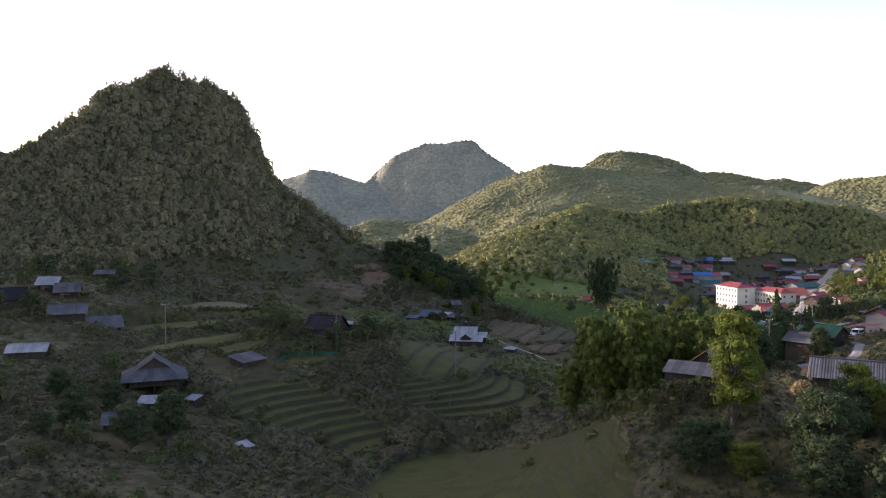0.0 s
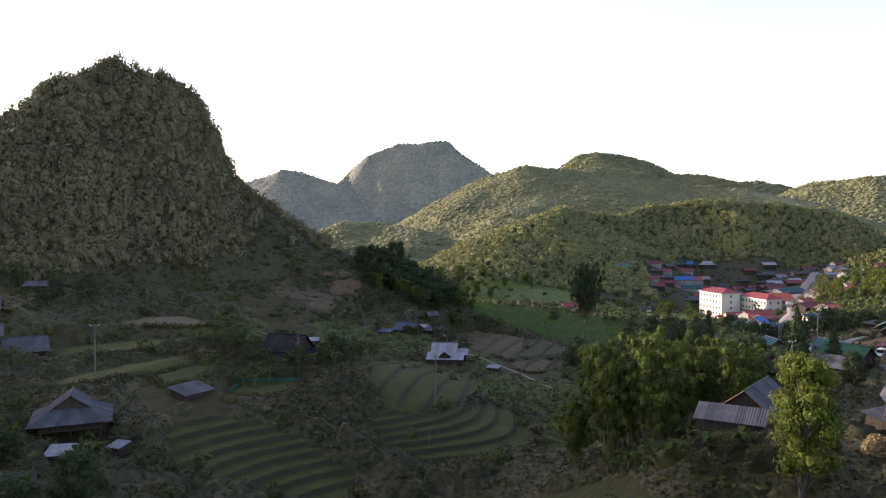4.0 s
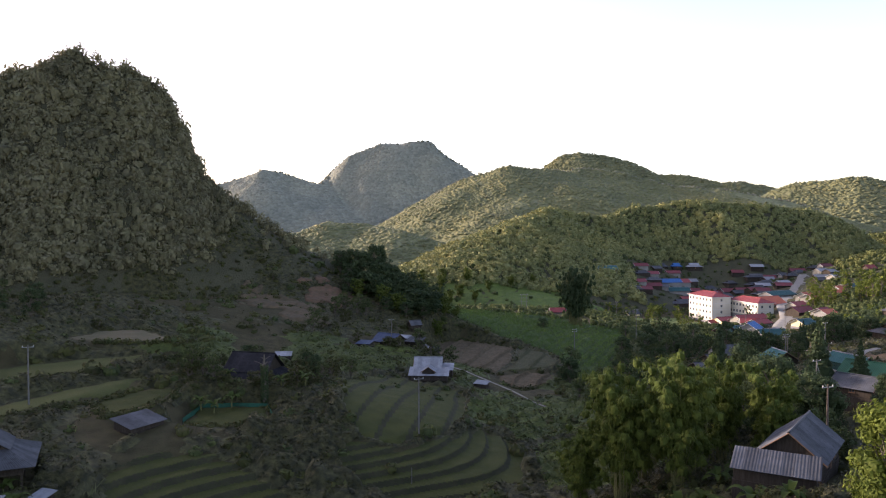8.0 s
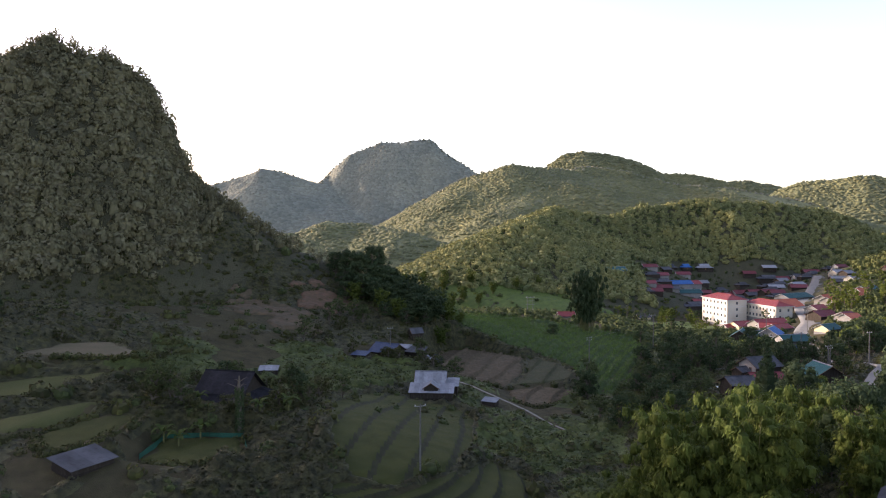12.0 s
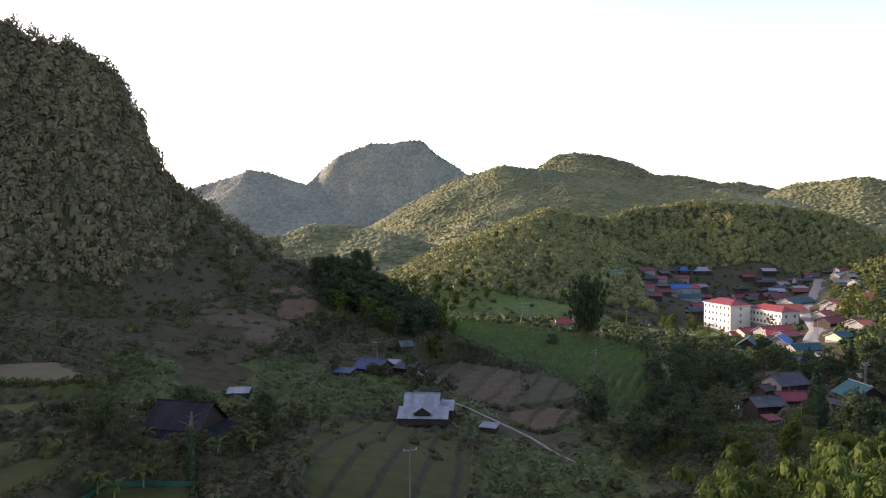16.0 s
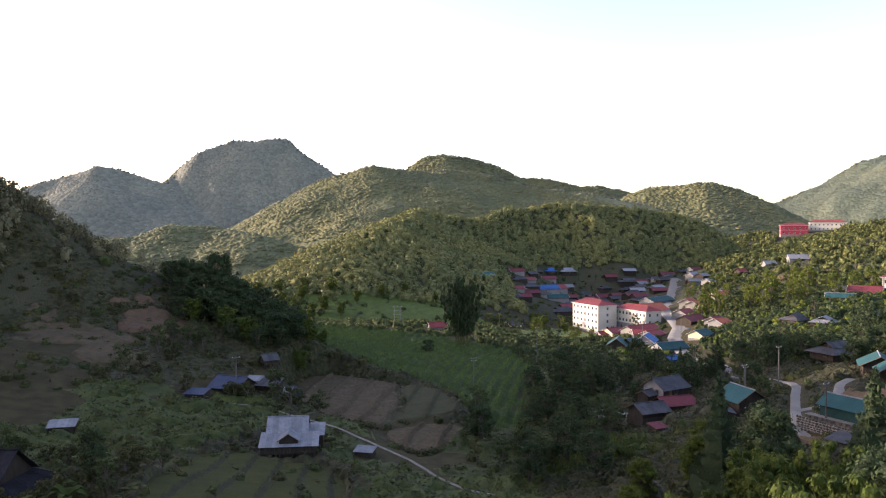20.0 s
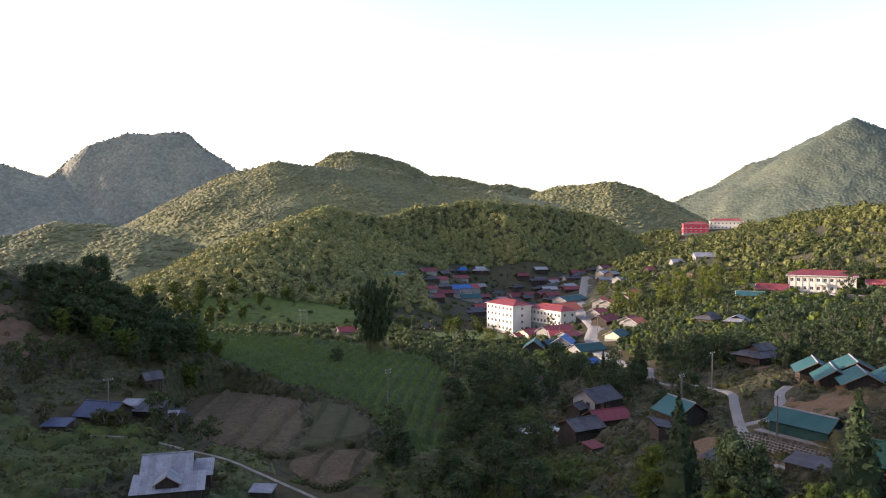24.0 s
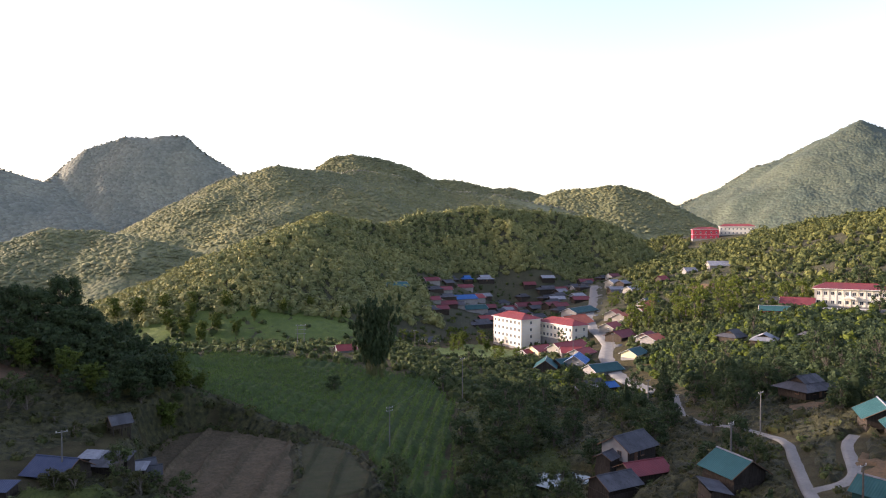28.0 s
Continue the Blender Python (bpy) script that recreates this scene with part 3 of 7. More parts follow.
def hill(name, label, mat, floor=-20):
    crest, step, _, _ = HILLS[name]
    lines = crest + [r for spur in SPURS.get(name, []) for r in spur]
    reach = [(r[2] - floor) / r[3] for r in lines]
    x0, x1 = min(r[0] - q for r, q in zip(lines, reach)), max(r[0] + q for r, q in zip(lines, reach))
    y0, y1 = min(r[1] - q for r, q in zip(lines, reach)), max(r[1] + q for r, q in zip(lines, reach))
    hx, hy = np.arange(x0, x1, step), np.arange(y0, y1, step)
    A, B = np.meshgrid(hx, hy)
    z = hill_top(name, A, B)
    grain = {"hill_mesa": 1.5, "hill_mountain": 2.4}.get(name, 0)          # crowns too far off to tell apart
    if grain:
        z = z + grain * np.abs(fbm(A - 0.4 * z, B + 0.4 * z, 3.2 * step, 2, 91))
    f = grid_faces(len(hx), len(hy))
    v = np.stack([A.ravel(), B.ravel(), z.ravel()], 1)
    cs = np.array(sorted(crest))
    keep = ((v[:, 2] > valley(v[:, 0], v[:, 1]) - 4) & (v[:, 1] < np.interp(v[:, 0], cs[:, 0], cs[:, 1]) + (1e4 if name in ("hill_left", "hill_bank") else 130)))[f].any(1)
    f = f[keep]
    used = np.unique(f)
    remap = np.zeros(len(v), int)
    remap[used] = np.arange(len(used))
    return tagged(obj_np(name, v[used], remap[f], mat, True), label, "hill", kind="structure")


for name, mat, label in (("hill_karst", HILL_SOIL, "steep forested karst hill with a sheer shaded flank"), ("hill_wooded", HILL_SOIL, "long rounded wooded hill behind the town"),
                         ("hill_mesa", LEAF_FAR, "distant flat-topped limestone hill with haze put into its colour"), ("hill_middle", MID_WOODS, "broad distant hill with patches of fields"), ("hill_back", MID_WOODS, "distant dome-shaped hill behind the broad one"),
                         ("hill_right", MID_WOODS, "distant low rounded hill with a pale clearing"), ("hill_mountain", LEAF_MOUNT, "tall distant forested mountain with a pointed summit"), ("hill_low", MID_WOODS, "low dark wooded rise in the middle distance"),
                         ("hill_bank", HILL_SOIL, "gentle wooded slope above the school"), ("hill_left", HILL_SOIL, "unseen forested ridge added to shade the valley")):
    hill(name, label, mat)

# fields, roads and water laid on the ground
def fan(name, poly, z, mat, label, category, lift=0.05, step=1.0, relief=0.0, kind="structure"):
    """A level field of small quads inside the outline, with a soft ragged edge."""
    xs, ys = np.arange(min(p[0] for p in poly) - 1, max(p[0] for p in poly) + 1, step), np.arange(min(p[1] for p in poly) - 1, max(p[1] for p in poly) + 1, step)
    A, B = np.meshgrid(xs, ys)
    A2, B2 = A + 1.1 * vnoise(A, B, 4, 2), B + 1.1 * vnoise(A, B, 4, 9)
    ins = inside(poly, A2, B2).ravel()
    across = 0.95 * A - 0.32 * B + 1.2 * vnoise(A, B, 11, 4)
    rim = smoothstep(0.1, 1.3, edge_dist(poly, A2, B2, True))
    rows = relief * np.abs(np.sin(across * 2.4)) + 4.2 * relief * smoothstep(0.9, 0.99, np.cos(across * 0.95)) + 0.5 * relief * fbm(A, B, 1.4, 2, 5) + 0.08 * fbm(A, B, 3, 2, 3)
    zz = ground(A, B) + 0.14 + (lift + rows) * rim - 0.45 * (1 - rim)
    f = grid_faces(len(xs), len(ys))
    f = f[ins[f].all(1)]
    v = np.stack([A.ravel(), B.ravel(), zz.ravel()], 1)
    used = np.unique(f)
    remap = np.zeros(len(v), int)
    remap[used] = np.arange(len(used))
    return tagged(obj_np(name, v[used], remap[f], mat, True), label, category, kind=kind)


for key, mat, label, relief in (
    ("paddy_upper", PADDY, "mown yellow-green rice paddy above a hedge bank", 0), ("paddy_middle", PADDY, "narrow yellow-green paddy strip between hedges", 0),
    ("paddy_lower", TERRACE, "small grassy paddy beside the hedge", 0), ("stubble_top", STUBBLE, "dry brown stubble field under the karst hill", 0),
    ("ploughed_large", PLOUGHED, "brown ploughed field with low furrow banks", 0.18), ("weedy_plot", WEEDY, "weedy olive field plot beside ploughed soil", 0.13),
    ("ploughed_small", PLOUGHED, "small brown ploughed plot beside the path", 0.18), ("net_garden", TERRACE, "kitchen garden plot with grass", 0.05)):
    z, poly = FIELDS[key]
    fan("field_" + key, poly, z, mat, label, "field", relief=relief, step=0.5 if relief else 0.8)


def drape(name, width, line, mat, label, lift=0.06, step=1.0):
    """A strip of paving that follows the ground along a line."""
    pts = []
    for a, b in zip(line[:-1], line[1:]):
        n = max(1, int(math.dist(a, b) / step))
        pts += [(a[0] + (b[0] - a[0]) * i / n, a[1] + (b[1] - a[1]) * i / n) for i in range(n)]
    p = np.array(pts + [line[-1]], float)
    for _ in range(6):
        p[1:-1] = (p[:-2] + 2 * p[1:-1] + p[2:]) / 4
    d = np.gradient(p, axis=0)
    d /= np.linalg.norm(d, axis=1)[:, None] + 1e-9
    nrm = np.stack([-d[:, 1], d[:, 0]], 1)
    zc = terrain(p[:, 0], p[:, 1])
    for _ in range(4):
        zc[1:-1] = (zc[:-2] + 2 * zc[1:-1] + zc[2:]) / 4
    rows = []
    for s, dz in ((-0.5, -0.5), (-0.48, 0), (-0.2, 0.03), (0.2, 0.03), (0.48, 0), (0.5, -0.5)):
        q = p + nrm * width * s
        z = np.maximum(zc, terrain(q[:, 0], q[:, 1]) - 0.15) + lift + dz
        rows.append(np.column_stack([q, z]))
    return tagged(obj_np(name, np.concatenate(rows), grid_faces(len(p), 6), mat, True), label, "road", kind="structure")


ROAD_TEXT = {"footpath": "narrow pale trodden footpath across the fields", "village_road": "winding pale concrete village road", "house_drive": "short concrete drive up to the houses", "town_street": "pale concrete street through the town"}
for key, (w, line) in ROADS.items():
    drape("road_" + key if key != "footpath" else "footpath", w, line, DIRT_PATH if key == "footpath" else CONCRETE, ROAD_TEXT[key])
px, py, rx, ry, pz = POND_AT
ring = [(0, 0)] + [(math.cos(a) * (1 + 0.15 * math.sin(3 * a)), math.sin(a)) for a in np.linspace(0, 2 * math.pi, 37)[:-1]]
tagged(obj_np("pond_water", [(px + u * rx * 1.25, py + v * ry * 1.25, pz) for u, v in ring], [(0, i, i % 36 + 1) for i in range(1, 37)], POND), "still murky pond that mirrors the sky", "pond", kind="structure")

# mown grass on the treads, rough weeds on the risers
def turf(k, poly, st, step=0.4):
    xs, ys = np.arange(min(p[0] for p in poly) - 2, max(p[0] for p in poly) + 2, step), np.arange(min(p[1] for p in poly) - 2, max(p[1] for p in poly) + 2, step)
    A, B = np.meshgrid(xs, ys)
    out = np.where(inside(poly, A, B), 0, edge_dist(poly, A, B, True))
    ins = (out * (1 + 0.8 * fbm(A, B, 6, 2, 3)) < 0.7).ravel()
    f = grid_faces(len(xs), len(ys))
    f = f[ins[f].all(1)]
    v = np.stack([A.ravel(), B.ravel(), ground(A, B).ravel() + 0.06 + 0.05 * fbm(A, B, 1.6, 2, 6).ravel() - 0.5 * smoothstep(0.2, 1.0, out).ravel()], 1)
    if st:
        steep = np.ptp(v[f][:, :, 2], axis=1) > 0.6 * step
    else:
        q = (v[:, 0] - 0.1 * (v[:, 1] - 190) + 0.8 * vnoise(v[:, 0], v[:, 1], 16, 5)) / 4.8
        steep = ((q - np.floor(q)) > 0.9)[f].sum(1) > 1
    for name, sel, mat, label in (("terraces_%d" % k, ~steep, TERRACE, "mown grassy treads of the rice terraces"), ("risers_%d" % k, steep, RISER, "weedy dark risers between the terraces")):
        if not sel.any():
            continue
        used = np.unique(f[sel])
        remap = np.zeros(len(v), int)
        remap[used] = np.arange(len(used))
        tagged(obj_np(name, v[used], remap[f[sel]], mat, True), label, "terraces", kind="structure")


for k, (poly, st) in enumerate(TERRACES):
    turf(k + 1, poly, st)

# bare earth: cuts and clearings on the slopes
def patch(name, cx, cy, rx, ry, turn, mat, label, lift=0.25, step=0.6):
    u = np.arange(-1.2, 1.21, step / max(rx, ry))
    A, B = np.meshgrid(u * rx, u * ry)
    ins = (np.hypot(A / rx, B / ry) + 0.55 * fbm(A + cx, B + cy, max(rx, ry) * 0.45, 5, 6) < 1).ravel()
    ca, sa_ = math.cos(radians(turn)), math.sin(radians(turn))
    x, y = cx + A * ca - B * sa_, cy + A * sa_ + B * ca
    rim = (np.hypot(A / rx, B / ry) + 0.55 * fbm(A + cx, B + cy, max(rx, ry) * 0.45, 5, 6)).reshape(A.shape)
    z = terrain(x, y) + lift + 0.3 * fbm(x, y, 3, 4, 2) - (lift + 0.7) * smoothstep(0.72, 1.0, rim)
    f = grid_faces(len(u), len(u))
    f = f[ins[f].all(1)]
    return tagged(obj_np(name, np.stack([x.ravel(), y.ravel(), z.ravel()], 1), f, mat, True), label, "bare soil", kind="structure")


patch("clearing_red", -41, 309, 15, 11, -25, RED_SOIL, "bare reddish soil clearing on the slope", lift=0.7)
patch("clearing_stony", -61, 290, 24, 15, -25, STONY_SOIL, "stony brown clearing on the slope", lift=0.6)
patch("clearing_court", 103.5, 210.5, 9.5, 6.5, 30, ORANGE_SOIL, "bare orange earth beside the road")
patch("clearing_lane", 80.5, 202.5, 8, 4, 62, ORANGE_SOIL, "bare orange earth along the lane")
patch("clearing_yard", 118, 217, 8, 5, 20, ORANGE_SOIL, "trampled earth yard before the teal houses")
patch("clearing_roadside", 78, 211.5, 7.5, 5.5, 50, ORANGE_SOIL, "fresh orange earth bank beside the road")
patch("clearing_gray", 133, 262, 9, 5, 10, ORANGE_SOIL, "bare earth yard below the gray house")

# ---- foliage: many small leaf faces on lobed crowns ----
def unit(v):
    return v / (np.linalg.norm(v, axis=-1, keepdims=True) + 1e-9)


def leaf_faces(c, nrm, size, rng, ratio=0.6, hang=None):
    """Leaf-shaped faces (kites) at the centres c, facing nrm."""
    t = unit(np.cross(nrm, rng.normal(size=c.shape))) if hang is None else unit(hang)
    b = unit(np.cross(nrm, t))
    s = np.asarray(size)[:, None]
    v = np.stack([c - t * s, c + b * s * ratio - t * s * 0.15, c + t * s, c - b * s * ratio - t * s * 0.15], 1).reshape(-1, 3)
    return v, np.arange(len(v)).reshape(-1, 4)


def lump(n, seed, amp=0.2, centre=(0, 0, 0), r=1.0, squash=1.0, base=False):
    """A knobbly clump of foliage: a rounded block of n x n quads a side, open below."""
    u = np.linspace(-1, 1, n + 1)
    A, B = np.meshgrid(np.tan(u * math.pi / 4), np.tan(u * math.pi / 4))
    A, B, one = A.ravel(), B.ravel(), np.ones(A.size)
    sides = [(A, B, one), (B, one, A), (one, A, B), (-A, -one, B), (-one, B, A)] + ([(B, A, -one)] if base else [])
    v = unit(np.concatenate([np.stack(q, 1) for q in sides]))
    g = grid_faces(n + 1, n + 1)
    f = np.concatenate([g + k * A.size for k in range(len(sides))])
    rng = np.random.default_rng(seed)
    w = sum(np.sin(v @ (rng.normal(size=3) * k) + rng.uniform(0, 6.28)) / k**0.5 for k in (2.5, 3.5, 5.0, 7.0, 13.0, 19.0)) / 2
    return v * (r * (1 + amp * w))[:, None] * (1, 1, squash) + np.asarray(centre, float), f


def dome(seed, amp=0.2, r=1.0, h=0.8, z=0.0):
    """A rounded crown top of six sides, uneven, open below."""
    rng = np.random.default_rng(seed)
    a = np.arange(6) * math.pi / 3 + rng.uniform(0, 1)
    k = r * (1 + amp * rng.normal(size=(2, 6)))
    low = np.stack([np.cos(a) * k[0], np.sin(a) * k[0], np.full(6, z - 0.15 * h)], 1)
    mid = np.stack([np.cos(a) * k[1] * 0.76, np.sin(a) * k[1] * 0.76, z + h * rng.uniform(0.55, 0.75, 6)], 1)
    i = np.arange(6)
    f = np.concatenate([np.stack([i, (i + 1) % 6, (i + 1) % 6 + 6, i + 6], 1), [[12, 6, 7, 8], [12, 8, 9, 10], [12, 10, 11, 6]]])
    return np.concatenate([low, mid, [[0, 0, z + h]]]), f


def crown_shape(n, leaf, seed, lobes=7, squash=0.85, spread=0.62, lift=0.75, up=0.35, core=0):
    """A crown of about unit radius: knobbly clumps, ragged with loose leaf faces."""
    rng = np.random.default_rng(seed)
    lc = rng.normal(size=(lobes, 3))
    lc = unit(lc) * (rng.random((lobes, 1)) ** 0.5) * spread
    lc[:, 2] = lc[:, 2] * squash + lift
    lr = rng.uniform(0.36, 0.55, lobes)
    k = rng.integers(0, lobes, n)
    d = unit(rng.normal(size=(n, 3)) + (0, 0, 0.25))
    c = lc[k] + d * (lr[k] * rng.uniform(0.8, 1.12, n))[:, None]
    nrm = unit(d + 0.22 * rng.normal(size=(n, 3)) + (0, 0, up))
    out = [leaf_faces(c, nrm, leaf * rng.uniform(0.6, 1.35, n), rng)] if n else []
    if core:
        out.append(lump(core, seed + 7, 0.32, (0, 0, lift * 0.8), 0.82, squash) if core > 1 else dome(seed + 7, 0.15, 0.72, 0.95 * squash, lift * 0.5))
    return join(out)


def join(pieces):
    vs, fs, off = [], [], 0
    for v, f in pieces:
        vs.append(v)
        fs.append(f + off)
        off += len(v)
    return np.concatenate(vs), np.concatenate(fs)


def strew(pts, radius, shapes, seed, tall=(0.85, 1.25)):
    """Copies of the shapes at the points, each turned and sized, as one set of arrays."""
    rng = np.random.default_rng(seed)
    pts, radius = np.asarray(pts, float), np.asarray(radius, float)
    pick = rng.integers(0, len(shapes), len(pts))
    vs, fs, off = [], [], 0
    for k, (tv, tf) in enumerate(shapes):
        p, r = pts[pick == k], radius[pick == k]
        if not len(p):
            continue
        a, h = rng.uniform(0, 2 * math.pi, len(p)), rng.uniform(*tall, len(p))
        ca, sa2 = np.cos(a)[:, None], np.sin(a)[:, None]
        v = np.stack([tv[None, :, 0] * ca - tv[None, :, 1] * sa2, tv[None, :, 0] * sa2 + tv[None, :, 1] * ca, tv[None, :, 2] * h[:, None]], -1)
        v = v * r[:, None, None] + p[:, None]
        f = tf[None] + (np.arange(len(p)) * len(tv))[:, None, None] + off
        vs.append(v.reshape(-1, 3))
        fs.append(f.reshape(-1, tf.shape[1]))
        off += len(p) * len(tv)
    return np.concatenate(vs), np.concatenate(fs)


def stuff(name, pts, radius, shapes, mat, label, category, seed, tall=(0.85, 1.25)):
    v, f = strew(pts, radius, shapes, seed, tall)
    return tagged(obj_np(name, v, f, mat, True), label, category, kind="stuff")


def hill_points(name, n, x0, x1, y0, y1, seed, grow=0.0, over=1.0, ahead=14.0):
    """Random places on the near side of a hill, as dense on steep as on level ground."""
    rng = np.random.default_rng(seed)
    crest = HILLS[name][0]
    x, y = rng.uniform(x0, x1, n), rng.uniform(y0, y1, n)
    z = hill_top(name, x, y)
    g = np.hypot(hill_top(name, x + 1, y) - z, hill_top(name, x, y + 1) - z)
    c = np.array(crest)
    cy = np.interp(x, c[np.argsort(c[:, 0]), 0], c[np.argsort(c[:, 0]), 1])
    ok = (z > valley(x, y) + over) & (rng.random(n) < np.sqrt(1 + g * g) / 2.2) & (y < cy + ahead)
    return np.stack([x, y, z + grow], 1)[ok], rng


def clump(n, cards, leaf, seed, amp=0.3, squash=0.9, lift=0.3, core=0.8):
    """A tree crown seen from afar: sprays of leaves over a knobbly core."""
    r2 = np.random.default_rng(seed)
    v, f = lump(n, seed, amp, (0, 0, lift), core, squash)
    d = unit(r2.normal(size=(cards, 3)) + (0, 0, 0.4))
    hubs = unit(r2.normal(size=(9, 3)) + (0, 0, 0.4))
    near = (d @ hubs.T).max(1)                      # leaves gather round a few boughs
    c = d * (1, 1, squash) * (0.62 + 0.42 * near * r2.uniform(0.85, 1.12, cards))[:, None] + (0, 0, lift)
    return join([(v, f), leaf_faces(c, unit(d + 0.38 * r2.normal(size=d.shape)), leaf * r2.uniform(0.6, 1.4, cards), r2, 0.7)])


NEAR_CLUMPS = [clump(2, 52, 0.21, 140 + k, squash=0.8 + 0.06 * (k % 5), core=0.6) for k in range(12)]
HILL_CLUMPS = [clump(2, 32, 0.23, 160 + k, core=0.66) for k in range(10)]
MID_CROWNS = [crown_shape(60, 0.17, 100 + k, lobes=9, squash=1.0, up=0.15) for k in range(8)]
FAR_CROWNS = [dome(300 + k, 0.2, 1.0, 0.4) for k in range(10)]
SHRUBS = [clump(2, 26, 0.24, 400 + k, 0.34, 0.75, 0.15, 0.72) for k in range(12)]


def forest(name, hill_name, box, n, size, shapes, mat, label, seed, ahead=14.0, over=1.0, tall=(0.85, 1.3), thin=None, grow=0.0):
    """A wood of single crowns over a hillside; thin(x, y, z) gives the share that stands."""
    p, r2 = hill_points(hill_name, n, *box, seed, grow, over, ahead)
    keep = np.ones(len(p), bool) if thin is None else r2.random(len(p)) < thin(p[:, 0], p[:, 1], p[:, 2])
    p = p[keep]
    rad = r2.uniform(*size, len(p)) * (1 + 0.45 * (r2.random(len(p)) > 0.88))
    return stuff(name, p, rad, shapes, mat, label, "forest", seed + 1, tall)


def foot_fade(x, y, z):          # scrub and grass instead of trees low on the grazed slope
    return smoothstep(5, 12, z - valley(x, y) - 12 * smoothstep(-115, -75, x) + 5 * fbm(x, y, 16, 2, 73)) * (1 - 0.9 * smoothstep(-100, -80, x))


TOWN_FLOOR = [(138, 520), (215, 520), (262, 540), (300, 590), (336, 650), (330, 676), (236, 684), (196, 668), (150, 640)]      # built-up ground behind the office


def by_houses(x, y, z):          # a clearing round the houses at the hill foot
    return smoothstep(9, 17, np.hypot((x - 208) / 1.8, y - 676)) * ~inside(TOWN_FLOOR, x, y)


def mid_fields(x, y, z):         # small fields break the woods of the farther hills
    return smoothstep(-0.85, -0.6, fbm(x, y, 120, 3, 72) + 1.2 * smoothstep(95, 125, z))


forest("karst_forest", "hill_karst", (-245, -60, 215, 352), 15500, (1.1, 2.5), NEAR_CLUMPS, LEAF_KARST, "dense mixed forest on the karst hill, brownish green", 2, over=2, thin=foot_fade, tall=(0.9, 1.5))
forest("hill_woodland", "hill_wooded", (-70, 435, 540, 775), 25000, (1.9, 3.3), HILL_CLUMPS, LEAF_WOOD, "dense rounded tree crowns on the wooded hill", 4, ahead=8, thin=by_houses)
forest("ridge_forest", "hill_left", (-420, -180, -80, 520), 1500, (4, 6.5), FAR_CROWNS, LEAF_KARST, "forest on the unseen ridge added for shade", 7, ahead=1e9, over=3)
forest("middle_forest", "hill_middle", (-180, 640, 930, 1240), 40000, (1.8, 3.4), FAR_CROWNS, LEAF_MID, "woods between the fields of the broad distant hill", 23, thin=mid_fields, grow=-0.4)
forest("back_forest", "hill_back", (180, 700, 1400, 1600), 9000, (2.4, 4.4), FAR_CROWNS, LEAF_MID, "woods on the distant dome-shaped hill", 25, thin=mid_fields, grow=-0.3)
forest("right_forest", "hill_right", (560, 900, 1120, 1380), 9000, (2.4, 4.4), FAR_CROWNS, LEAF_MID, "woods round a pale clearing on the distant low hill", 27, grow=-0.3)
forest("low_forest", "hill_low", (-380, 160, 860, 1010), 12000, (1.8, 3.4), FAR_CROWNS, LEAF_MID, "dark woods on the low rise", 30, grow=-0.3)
p, rng = hill_points("hill_karst", 9000, -200, -34, 222, 340, 31, grow=-0.2, over=0.5)
keep = (rng.random(len(p)) < 0.55) & (p[:, 2] < 48)
stuff("karst_scrub", p[keep], rng.uniform(0.4, 1.2, keep.sum()), SHRUBS, LEAF_SHRUB, "low scrub over the foot of the karst hill", "undergrowth", 33)
# trees that stand against the sky on the crests
sky_p, sky_r = [], []
for name, n, size in (("hill_mesa", 200, (1.4, 2.8)), ("hill_middle", 240, (1.2, 2.6)), ("hill_back", 110, (1.4, 2.8)), ("hill_right", 100, (1.4, 2.8)), ("hill_mountain", 120, (2.5, 4.5))):
    c = crest_points(HILLS[name][0], 2.0)
    rng = np.random.default_rng(n)
    q = c[rng.integers(0, len(c), n)]
    x, y = q[:, 0] + rng.normal(size=n) * 4, q[:, 1] + rng.normal(size=n) * 4
    sky_p.append(np.stack([x, y, hill_top(name, x, y) + 0.4], 1))
    sky_r.append(rng.uniform(*size, n))
stuff("crest_trees", np.concatenate(sky_p), np.concatenate(sky_r), HILL_CLUMPS, LEAF_FAR, "trees scattered along the distant crests, haze put into their colour", "forest", 9)
c = crest_points(KARST[2:], 1.0)
rng = np.random.default_rng(17)
q = c[rng.integers(0, len(c), 230)]
x, y = q[:, 0] + rng.normal(size=230) * 2.5, q[:, 1] + rng.normal(size=230) * 3 - 2
stuff("karst_crest_trees", np.stack([x, y, hill_top("hill_karst", x, y) + 0.3], 1), rng.uniform(1.4, 2.8, 230), MID_CROWNS, LEAF_KARST, "ragged trees along the karst skyline", "forest", 19, (1.0, 1.7))


# ---- single trees ----
def tube(points, radii, sides=7):
    p, r = np.array(points, float), np.array(radii, float)
    d = unit(np.gradient(p, axis=0))
    a = unit(np.cross(d, np.where(np.abs(d[:, :1]) > 0.9, [[0, 1, 0]], [[1, 0, 0]])))
    b = np.cross(d, a)
    t = np.linspace(0, 2 * math.pi, sides, endpoint=False)
    v = p[:, None] + (a[:, None] * np.cos(t)[None, :, None] + b[:, None] * np.sin(t)[None, :, None]) * r[:, None, None]
    i = np.arange(sides)
    f = [np.stack([k * sides + i, k * sides + (i + 1) % sides, (k + 1) * sides + (i + 1) % sides, (k + 1) * sides + i], 1) for k in range(len(p) - 1)]
    return v.reshape(-1, 3), np.concatenate(f)


HIDE = -400.0     # models stand under the ground until copied


